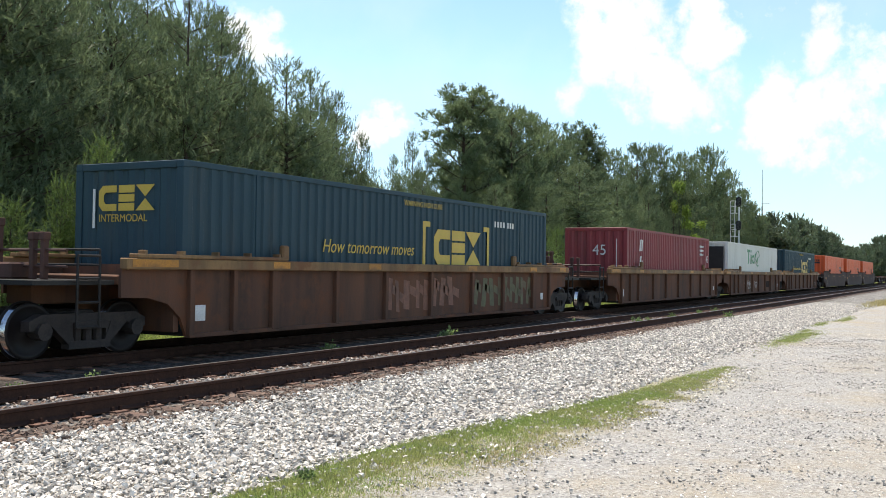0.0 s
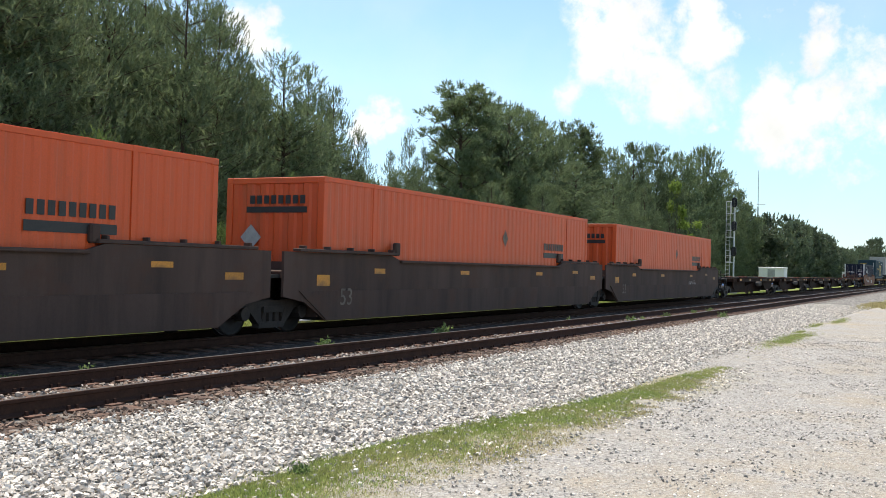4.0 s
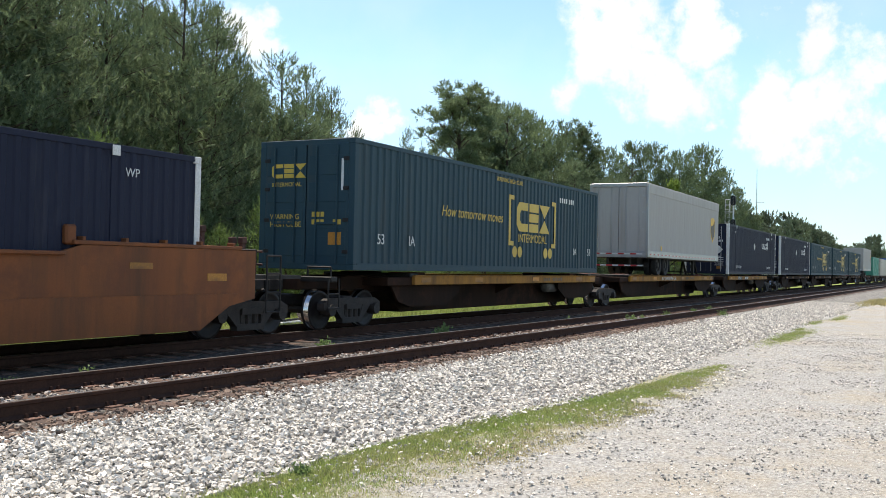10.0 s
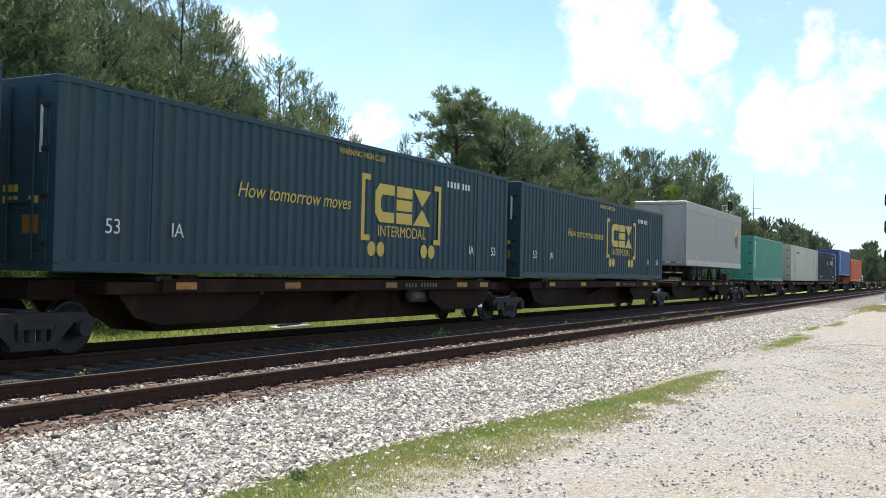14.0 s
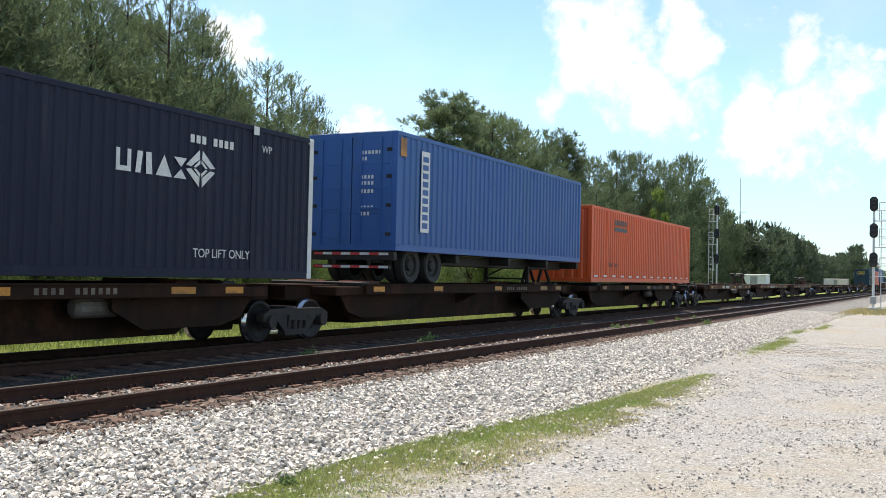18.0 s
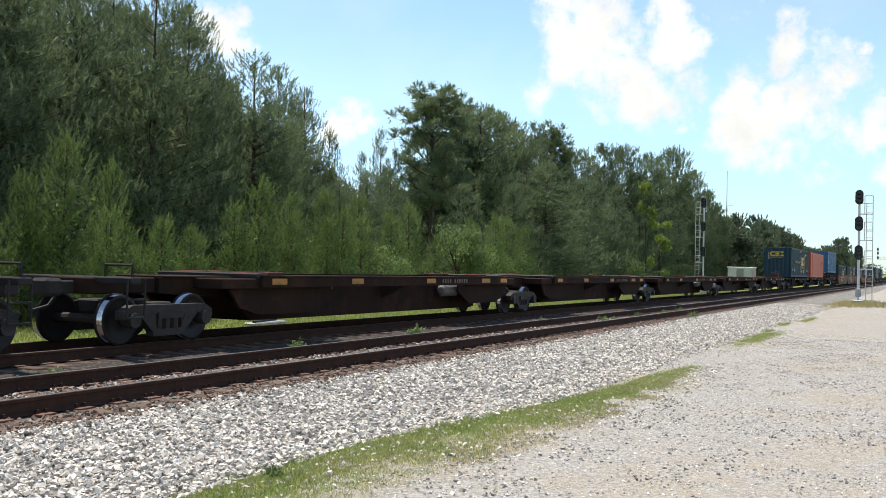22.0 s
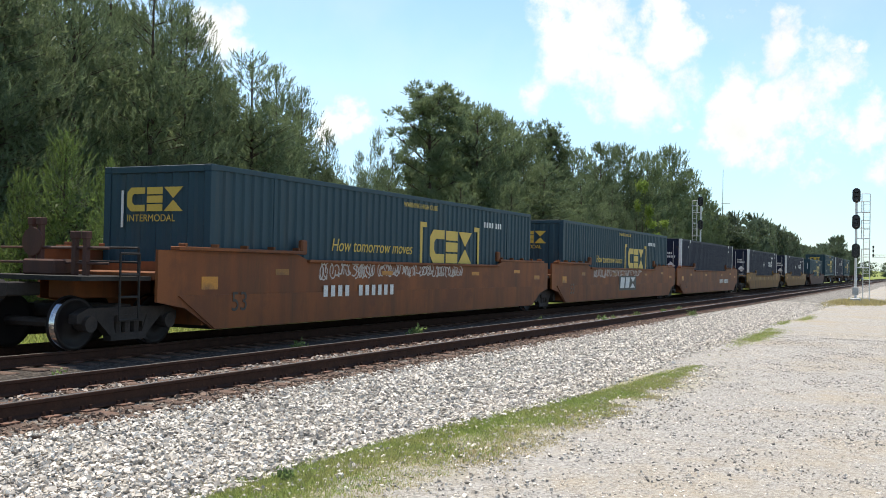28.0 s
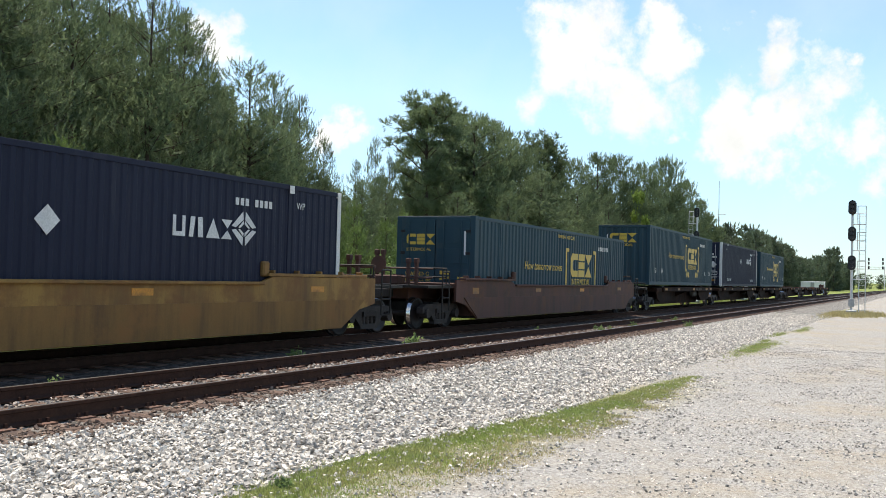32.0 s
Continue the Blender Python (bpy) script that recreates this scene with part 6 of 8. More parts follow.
def lot_height(x, y):
    base = -0.32 - 0.2 * min(1.0, max(0.0, y - 4.4))
    return base + grade(x) + 0.035 * noise.noise((x * 0.25, y * 0.25, 0.0)) + 0.012 * noise.noise((x * 1.1, y * 1.1, 3.0))


def build_ground():
    xs = list(np.arange(-20, 60, 0.8)) + list(np.geomspace(60, 3000, 44))
    xs = sorted([-3000, -1000, -800, -250, -80, 1300] + xs)
    ys = [-3000, -700, -200, -60, -25, -12] + list(np.arange(-8, 22, 0.8)) + list(np.geomspace(22, 3000, 22))
    verts = [(x, y, lot_height(x, y) if abs(x) < 200 and abs(y) < 60 else lot_height(12.5, y) + grade(x)) for x in xs for y in ys]
    k = len(ys)
    faces = [(i * k + j, (i + 1) * k + j, (i + 1) * k + j + 1, i * k + j + 1) for i in range(len(xs) - 1) for j in range(k - 1)]
    me = mesh_of("ground", verts, faces, ground_material(), smooth=True)
    thing("ground", "pale sandy gravel lot with green verge beyond the tracks", "ground", kind="structure", data=me)


build_ground()


def bed_height(y, x=12.5):
    """The ballast bed: shoulder, flat tops under the two tracks, dip between them."""
    pts = [(4.2, -0.46), (4.9, -0.37), (7.2, -0.345), (7.7, -0.335), (10.3, -0.335), (10.9, -0.37), (11.5, -0.335), (14.2, -0.335), (14.9, -0.40), (15.9, -0.68)]
    for (a, za), (b, zb) in zip(pts, pts[1:]):
        if y <= b:
            return za + (zb - za) * max(0.0, (y - a)) / (b - a) + grade(x)
    return pts[-1][1] + grade(x)


def build_bed():
    ys = [4.2, 4.6, 4.9, 5.5, 6.1, 6.7, 7.2, 7.7, 8.3, 9.0, 9.7, 10.3, 10.6, 10.9, 11.2, 11.5, 12.2, 12.9, 13.6, 14.2, 14.5, 14.9, 15.3, 15.9]
    xs = sorted([-1000, -300, -100, 1300] + list(np.arange(-30, 60, 0.6)) + list(np.geomspace(60, 2500, 60)))
    verts, faces, index = [], [], []
    for x in xs:
        for y in ys:
            edge = (0.35 * noise.noise((x * 0.35, 0.0, 7.0)) + 0.15 * noise.noise((x * 1.7, 0.0, 2.0))) * max(0.0, 1 - (y - 4.2) / 1.4)
            verts.append((x, y + edge, bed_height(y, x) + 0.02 * noise.noise((x * 1.3, y * 1.3, 1.0))))
    k = len(ys)
    for i in range(len(xs) - 1):
        for j in range(k - 1):
            faces.append((i * k + j, (i + 1) * k + j, (i + 1) * k + j + 1, i * k + j + 1))
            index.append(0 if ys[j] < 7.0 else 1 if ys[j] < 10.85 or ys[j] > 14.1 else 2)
    # dark tones stand in for shaded gaps between the loose stones
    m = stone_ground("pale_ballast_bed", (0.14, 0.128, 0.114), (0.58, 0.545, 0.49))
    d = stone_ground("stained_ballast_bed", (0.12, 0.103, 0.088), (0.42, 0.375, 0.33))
    # oily bed below the train, its colour also darkened for the train's shade
    o = stone_ground("shaded_oily_ballast_bed", (0.045, 0.037, 0.031), (0.15, 0.128, 0.11))
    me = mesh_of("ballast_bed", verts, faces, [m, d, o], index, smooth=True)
    return thing("ballast_bed", "pale crushed limestone ballast, oil-stained between the rails, coloured darker for shade under the train", "ballast", kind="structure", data=me)


def stone_ground(name, dark, light):
    m = bpy.data.materials.new(name)
    m.use_nodes = True
    nt = m.node_tree
    N, L = nt.nodes.new, nt.links.new
    p = nt.nodes["Principled BSDF"]
    p.inputs["Roughness"].default_value, p.inputs["Specular IOR Level"].default_value = 0.95, 0.2
    coord = N("ShaderNodeTexCoord")
    v = N("ShaderNodeTexVoronoi")
    v.inputs["Scale"].default_value = 15
    L(coord.outputs["Object"], v.inputs["Vector"])
    s = N("ShaderNodeSeparateColor")
    L(v.outputs["Color"], s.inputs[0])
    mix = N("ShaderNodeMix")
    mix.data_type = "RGBA"
    mix.inputs[6].default_value, mix.inputs[7].default_value = (*dark, 1), (*light, 1)
    L(s.outputs[0], mix.inputs[0])
    # gap shade painted in: colour dims from each stone's middle to its edge
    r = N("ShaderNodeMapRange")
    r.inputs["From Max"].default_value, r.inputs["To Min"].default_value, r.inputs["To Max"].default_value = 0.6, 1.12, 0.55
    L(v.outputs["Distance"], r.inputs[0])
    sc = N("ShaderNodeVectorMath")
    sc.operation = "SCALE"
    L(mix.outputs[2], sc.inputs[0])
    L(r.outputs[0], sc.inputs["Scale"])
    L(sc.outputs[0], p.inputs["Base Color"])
    b = N("ShaderNodeBump")
    b.invert = True
    b.inputs["Strength"].default_value, b.inputs["Distance"].default_value = 1.0, 0.05
    L(v.outputs["Distance"], b.inputs["Height"])
    L(b.outputs[0], p.inputs["Normal"])
    return m


bed = build_bed()


# ---------- rails ----------
def rail_mesh():
    """A flat-bottomed rail, from x = -60 to 2200, head at z = 0."""
    prof = [(-0.07, -0.18), (-0.07, -0.165), (-0.015, -0.14), (-0.012, -0.05), (-0.036, -0.038), (-0.036, -0.006), (-0.028, 0.0),
            (0.028, 0.0), (0.036, -0.006), (0.036, -0.038), (0.012, -0.05), (0.015, -0.14), (0.07, -0.165), (0.07, -0.18)]
    n = len(prof)
    xs = [-1000, -300] + list(np.arange(-60, 120, 20.0)) + [120, 200, 400, 600, 900, 1300, 2200]
    verts = [(x, y, z + RAIL_Z + grade(x)) for x in xs for y, z in prof]
    faces, index = [], []
    for i in range(len(xs) - 1):
        for j in range(n):
            a, b = i * n + j, i * n + (j + 1) % n
            faces.append((a, a + n, b + n, b))
            index.append(1 if j == 6 else 0)
    return mesh_of("rail", verts, faces, [M["rail_side"], M["rail_head"]], index)


RAIL = rail_mesh()
TRACKS = []
for cy, words in ((NEAR_Y, "rusty main track with worn rail heads on timber ties"), (TRACK_Y, "polished main track under the train")):
    tr = thing("railway_track", words, "railway track", "parallel tracks", kind="structure")
    TRACKS.append((tr, cy))
    for s in (-1, 1):
        part("rail", RAIL, tr, (0, cy + s * GAUGE, 0))


# ---------- signals and line-side things ----------
def signal_mast(name_label, x, y, height, heads, ladder_side, ground_z):
    s = thing("signal_mast", name_label, "railway signal", "colour-light signals", at=pose(x, y, ground_z))
    h = height - ground_z
    part("mast", tube("mast", M["alu"], (0, 0, 0), (0, 0, h - 0.5), 0.07, n=10), s)
    part("base", box("base", M["iron"], -0.28, 0.28, -0.28, 0.28, 0, 0.3, bevel=0.03), s)
    ly = ladder_side * 0.72
    lad = [((0.12, y, 0), (0.12, y, h - 0.7)) for y in (ly, ly - 0.34 * ladder_side)]
    ladder = part("ladder", tubes("ladder", M["alu"], lad, 0.024, 5), s)
    rung = tube("rung", M["alu"], (0.12, ly, 0), (0.12, ly - 0.34 * ladder_side, 0), 0.011, n=5)
    for z in np.arange(0.3, h - 0.8, 0.36):
        part("rung", rung, ladder, (0, 0, z))
    for z in heads:
        zz = z - ground_z
        part("stay", tubes("stay", M["alu"], [((0, 0, zz - 0.35), (0.12, ly, zz - 0.35)), ((0, 0, zz - 0.95), (0.12, ly, zz - 0.95)), ((0.12, ly, zz + 0.1), (0.12, ly, zz - 0.95)), ((0, 0.4 * ly, zz - 0.35), (0, 0.4 * ly, zz - 0.95)), ((0, 0.4 * ly, zz + 0.1), (0.12, ly, zz + 0.1)), ((0, 0.4 * ly, zz + 0.1), (0, 0.4 * ly, zz - 0.35))], 0.025, 5), s)
        part("platform", box("platform", M["alu"], -0.1, 0.3, min(0, ly), max(0, ly), zz - 0.98, zz - 0.94), s)

        def head():
            bm = bmesh.new()
            out = [(0.22 * math.cos(a), 0.22 * math.sin(a) + (0.20 if math.sin(a) > 0 else -0.20)) for a in np.linspace(0, 2 * math.pi, 20)[:-1]]
            f = [bm.verts.new((-0.1, p, q)) for p, q in out]
            b = [bm.verts.new((0.06, p, q)) for p, q in out]
            bm.faces.new(f)
            bm.faces.new(b[::-1])
            for i in range(len(out)):
                bm.faces.new((f[i], b[i], b[(i + 1) % len(out)], f[(i + 1) % len(out)]))
            return from_bm("signal_head", bm, M["logo_black"])
        hd = part("signal_head", cached("sig_head", head), s, (-0.12, 0, zz))
        for dz in (-0.23, 0.0, 0.23):
            part("lens", cached("sig_lens", lambda: tube("lens", M["lens_dark"], (-0.03, 0, 0), (0, 0, 0), 0.075, n=12)), hd, (-0.1, 0, dz))
            part("hood", cached("sig_hood", lambda: tube("hood", M["logo_black"], (-0.26, 0, 0.02), (0, 0, 0), 0.09, 0.1, n=12)), hd, (-0.13, 0, dz))
    part("control_box", box("control_box", M["iron"], -0.14, 0.14, -0.16, 0.16, 0.5, 0.95, bevel=0.02), s)
    return s


signal_mast("silver lattice signal mast with three dark heads beside the wood", 85.2, 16.98, 7.5, (6.83, 4.81, 2.62), 1, -1.05)
signal_mast("silver signal mast with three dark heads beside the gravel lot", 60.6, 3.27, 5.9, (5.51, 3.99, 2.33), -1, -0.70)


def hut(label, x, y, lx, ly, top, base):
    h = thing("equipment_hut", label, "equipment hut", "line-side huts", at=pose(x, y, base))
    t = top - base
    part("wall_box", box("wall_box", M["white_sheet"], -lx / 2, lx / 2, -ly / 2, ly / 2, 0.1, t - 0.12, bevel=0.02), h)
    part("roof", box("roof", M["white_sheet"], -lx / 2 - 0.08, lx / 2 + 0.08, -ly / 2 - 0.08, ly / 2 + 0.08, t - 0.12, t, bevel=0.04), h)
    part("door", box("door", M["iron"], -lx / 2 - 0.03, -lx / 2, -0.4, 0.4, 0.15, t - 0.25, bevel=0.01), h)
    part("foundation", box("foundation", M["iron"], -lx / 2 + 0.05, lx / 2 - 0.05, -ly / 2 + 0.05, ly / 2 - 0.05, -0.1, 0.1), h)


hut("silver metal equipment hut with a flat roof beside the track", 117.2, 18.9, 2.4, 2.8, 1.35, -1.35)
hut("white metal equipment hut far down the line", 236.0, 20.5, 3.0, 5.0, 0.6, -2.3)


def radio_mast():
    p = thing("radio_mast", "tall thin steel radio mast above the trees", "mast", at=pose(226, 40, -2.2))
    part("pole", tube("pole", M["iron"], (0, 0, 0), (0, 0, 17), 0.22, 0.16), p)
    part("antenna", tube("antenna", M["iron"], (0, 0, 17), (0, 0, 25.2), 0.09, 0.05), p)
    part("cross_arm", tube("cross_arm", M["iron"], (0, -1.6, 17.5), (0, 0.3, 17.5), 0.06), p)


radio_mast()


def signal_gantry():
    g = thing("signal_gantry", "distant cantilever signal bridge with paired heads", "railway signal", at=pose(330, 8.4, -2.0))
    part("post", tube("post", M["alu"], (0, -0.5, 0), (0, -0.5, 7.4), 0.1), g)
    part("arm", tubes("arm", M["alu"], [((0, -0.5, 7.2), (0, 4.4, 7.2)), ((0, -0.5, 6.4), (0, 4.4, 6.4))] + [((0, -0.5 + i * 1.2, 6.4), (0, 0.1 + i * 1.2, 7.2)) for i in range(4)], 0.06, 5), g)
    for y in (0.0, 4.0):
        for z in (7.0, 8.4, 9.6):
            part("signal_head", cached("gantry_head", lambda: box("signal_head", M["logo_black"], -0.12, 0.12, -0.25, 0.25, -0.45, 0.45, bevel=0.08)), g, (-0.2, y, z))
        part("head_post", tube("head_post", M["alu"], (0, y, 6.4), (0, y, 10.0), 0.06), g)


signal_gantry()


def street_lamp():
    s = thing("street_lamp", "distant grey street lamp", "street lamp", at=pose(300, -3.5, -2.6))
    part("pole", tube("pole", M["iron"], (0, 0, 0), (0, 0, 10.6), 0.14, 0.09), s)
    part("arm", tube("arm", M["iron"], (0, 0, 10.5), (0, 2.2, 10.8), 0.07), s)
    part("lamp_head", box("lamp_head", M["alu"], -0.2, 0.2, 1.8, 2.7, 10.7, 10.9, bevel=0.05), s)


street_lamp()


def far_vehicle(x, y, paint, label):
    v = thing("parked_truck", label, "truck", "distant parked vehicles", at=pose(x, y, -0.35 + grade(x)))
    part("body", box("body", M[paint], -2.6, 1.6, -1.2, 1.2, 0.6, 3.0, bevel=0.06), v)
    part("cab", box("cab", M["white"], 1.7, 3.4, -1.1, 1.1, 0.6, 2.4, bevel=0.15), v)
    for dx in (-1.6, 2.5):
        for s in (-1, 1):
            part("wheel", cached(("tyre", 0.5), lambda: wheel_mesh(0.5, 0.27, M["black"])), v, (dx, s * 1.0, 0.5))


far_vehicle(560, -9.0, "red", "distant parked truck with a red body")
far_vehicle(575, -3.0, "white", "distant parked truck with a white body")
far_vehicle(590, -14.0, "well_plum", "distant parked truck with a dark red body")


def relay_case():
    r = thing("relay_case", "low pale relay case in the grass behind the track", "relay case", at=pose(22.4, 16.6, -0.62))
    part("case", box("case", M["iron"], -0.75, 0.75, -0.2, 0.2, 0.02, 0.2, bevel=0.03), r)
    part("cable_hood", tube("cable_hood", M["dark"], (-0.7, -0.1, 0.22), (0.6, 0.1, 0.22), 0.04), r)


relay_case()


# ---------- trees ----------
def tuft_arrays(rng, centres, outward, length, width, blades, spread, up=0.25, corners=4):
    """Needle bundles: thin triangles that fan out from each centre."""
    n = len(centres)
    c = np.repeat(centres, blades, axis=0)
    o = np.repeat(outward, blades, axis=0) + rng.normal(0, spread, (n * blades, 3))
    o[:, 2] += up
    o /= np.linalg.norm(o, axis=1)[:, None] + 1e-9
    side = np.cross(o, rng.normal(0, 1, o.shape))
    side /= np.linalg.norm(side, axis=1)[:, None] + 1e-9
    ln = length * rng.uniform(0.65, 1.25, (n * blades, 1))
    w = width * rng.uniform(0.7, 1.3, (n * blades, 1))
    if corners == 3:
        return np.stack([c - side * w, c + side * w, c + o * ln], axis=1).reshape(-1, 3)
    mid = c + o * ln * 0.45
    return np.stack([c, mid + side * w, c + o * ln, mid - side * w], axis=1).reshape(-1, 3)


def quads_mesh(name, verts, mat, corners=4):
    n = len(verts) // corners
    me = bpy.data.meshes.new(name)
    me.vertices.add(corners * n)
    me.vertices.foreach_set("co", verts.astype(np.float32).ravel())
    me.loops.add(corners * n)
    me.loops.foreach_set("vertex_index", np.arange(corners * n, dtype=np.int32))
    me.polygons.add(n)
    me.polygons.foreach_set("loop_start", np.arange(0, corners * n, corners, dtype=np.int32))
    me.polygons.foreach_set("loop_total", np.full(n, corners, dtype=np.int32))
    me.materials.append(mat)
    me.update()
    me.validate()
    me.shade_flat()
    return me


def limb_mesh(name, trunk, limbs, mat):
    bm = bmesh.new()
    for (a, ra), (b, rb) in zip(trunk, trunk[1:]):
        add_tube(bm, a, b, ra, rb, 8, False)
    for a, b, r in limbs:
        add_tube(bm, a, b, r, r * 0.35, 4, False)
    return from_bm(name, bm, mat)


def brush_arrays(rng, base, way, length, needle, width, count):
    """Shoots like bottle brushes: needles that stand off a short stem, pointing forward along it."""
    n = len(base)
    t = np.tile(np.linspace(0.0, 1.0, count), n)[:, None]
    b, w, ln = np.repeat(base, count, axis=0), np.repeat(way, count, axis=0), np.repeat(length, count)[:, None]
    off = np.cross(w, rng.normal(0, 1, b.shape))
    off /= np.linalg.norm(off, axis=1)[:, None] + 1e-9
    o = w * (0.55 + 0.9 * t) + off * (1.0 - 0.55 * t)
    o /= np.linalg.norm(o, axis=1)[:, None]
    side = np.cross(o, rng.normal(0, 1, b.shape))
    side /= np.linalg.norm(side, axis=1)[:, None] + 1e-9
    at = b + w * ln * t
    k = rng.uniform(0.7, 1.2, (len(b), 1))
    return np.stack([at - side * width, at + side * width, at + o * needle * k], axis=1).reshape(-1, 3)


def spread_of(profile, g):
    """How far the limbs of a crown reach, by the height within the crown from 0 to 1."""
    if profile == "cone":
        return min(1.0, 0.85 + 0.6 * g) * (1.03 - g ** 1.35) ** 0.85
    if profile == "dome":
        return min(1.0, 0.72 + 0.7 * g) * (1.02 - g ** 2.4) ** 0.6
    return (1.04 - g) ** 0.8 * min(1.0, 0.8 + g)


def pine(seed, h, base, radius, profile, gap, per, up, bunch=2):
    """A pine in whorls of limbs: trunk, limbs, and the shoots on their outer parts (place, way)."""
    rng = np.random.default_rng(seed)
    bend = rng.normal(0, 0.015 * h, 2)
    axis = lambda z: np.array([bend[0] * (z / h) ** 2, bend[1] * (z / h) ** 2, z])
    r0 = 0.011 * h + 0.03
    trunk = [(tuple(axis(z)), r0 * (1 - 0.92 * z / h)) for z in np.linspace(0, h * 0.96, 8)]
    limbs, shoots, hollow = [], [], []
    lump = rng.uniform(0.8, 1.2, (6, 7))
    z = base
    while z < h * 0.97:
        g = (z - base) / (h - base)
        for i in range(rng.integers(4, 7)):
            a = rng.uniform(0, 6.2832)
            ln = radius * spread_of(profile, g) * rng.uniform(0.72, 1.12) * lump[min(5, int(g * 6)), int(a / 6.2832 * 7) % 7]
            rise = up + (0.6 - up * 0.3) * g + rng.uniform(-0.1, 0.2)
            s = axis(max(0.05, z - 0.25 * rise * ln))
            out = np.array([math.cos(a), math.sin(a), 0.0])
            tip = s + out * ln + np.array([0, 0, rise * ln * 0.8])
            if tip[2] > h * 0.97:
                tip = s + (tip - s) * max(0.2, (h * 0.97 - s[2]) / (tip[2] - s[2] + 1e-6))
            limbs.append((tuple(s), tuple(s + (tip - s) * 0.85), 0.008 + 0.006 * ln))
            across = np.array([-out[1], out[0], 0.0])
            for k in range(max(4, round(per * ln / bunch))):
                f = rng.uniform(0.15, 1.0) ** 0.6
                c = s + (tip - s) * f + across * rng.normal(0, 0.14 + 0.13 * ln * f) + np.array([0, 0, rng.normal(0.03, 0.08)])
                for q in range(bunch):
                    d = out * 0.35 + across * rng.normal(0, 0.3) + rng.normal(0, 0.2, 3) + np.array([0, 0, rng.uniform(0.7, 1.2)])
                    shoots.append((c + rng.normal(0, 0.1, 3), d / np.linalg.norm(d)))
            for f in (0.14, 0.3, 0.46, 0.6) if g < 0.75 else ():
                hollow.append(s + (tip - s) * f - np.array([0, 0, 0.12]))
        z += gap * rng.uniform(0.75, 1.25)
    for k in range(7):
        shoots.append((axis(h * (0.9 + 0.012 * k)) + rng.normal(0, 0.04, 3), np.array([0, 0, 1.0])))
    return trunk, limbs, shoots, hollow


def old_pine(seed, h, bare, radius, heads, per):
    """A bare trunk that forks into rising limbs, each branching into open clumps of shoots."""
    rng = np.random.default_rng(seed)
    bend = rng.normal(0, 0.006 * h, 2)
    axis = lambda z: np.array([bend[0] * (z / h) ** 2, bend[1] * (z / h) ** 2, z])
    r0 = 0.012 * h + 0.04
    trunk = [(tuple(axis(z)), r0 * (1 - 0.85 * (z / h) ** 1.3)) for z in np.linspace(0, h * 0.92, 9)]
    limbs, shoots, hollow = [], [], []
    n = 26
    for i in range(n):
        g = (i + rng.uniform(0, 1)) / n
        a = 2.39996 * i + rng.uniform(-0.4, 0.4)
        ln = radius * (0.62 + 0.75 * g if g < 0.45 else (1.05 - g) ** 0.5 * 1.28) * rng.uniform(0.7, 1.08)
        s = axis(bare + (h * 0.86 - bare) * g)
        out = np.array([math.cos(a), math.sin(a), 0.0])
        tip = s + out * ln * (1.0 - 0.25 * g) + np.array([0, 0, (0.3 + 0.9 * g) * ln])
        tip[2] = min(tip[2], h * (0.965 - 0.035 * (ln / radius) ** 2))
        limbs.append((tuple(s), tuple(tip), 0.04))
        for k in range(heads):
            f = rng.uniform(0.4, 1.0)
            c = s + (tip - s) * f + rng.normal(0, 0.14 * radius, 3) * np.array([1, 1, 0.8])
            c[2] = min(c[2], h * (0.985 - 0.05 * (math.hypot(c[0], c[1]) / radius) ** 2))
            limbs.append((tuple(s + (tip - s) * f * 0.8), tuple(c), 0.018))
            for q in range(per):
                d = rng.normal(0, 0.6, 3) + out * 0.25 + np.array([0, 0, 0.9])
                d /= np.linalg.norm(d)
                shoots.append((c + d * rng.uniform(0.05, 0.36) * np.array([1.1, 1.1, 0.9]), d))
    return trunk, limbs, shoots, hollow


def make_pine(seed, body, leaf, length, needle, width, count, label, group, name="pine_tree", fill=0.0):
    rng = np.random.default_rng(seed + 900)
    trunk, limbs, shoots, hollow = body
    base, way = np.array([p for p, _ in shoots]), np.array([d for _, d in shoots])
    verts = brush_arrays(rng, base, way, length * rng.uniform(0.6, 1.3, len(base)), needle, width, count)
    if hollow and fill:
        # older, broader sprays within the crown
        inner = np.repeat(np.array(hollow), 4, axis=0)
        inner = inner + rng.normal(0, 0.22, inner.shape)
        verts = np.vstack([verts, tuft_arrays(rng, inner, rng.normal(0, 1, inner.shape), fill, fill * 0.16, 1, 0.8, 0.0, 3)])
    t = thing(name, label, "tree", group)
    part("trunk", limb_mesh("trunk", trunk, limbs, M["bark"]), t)
    part("crown", quads_mesh("crown", verts, M[leaf], 3), t)
    return t


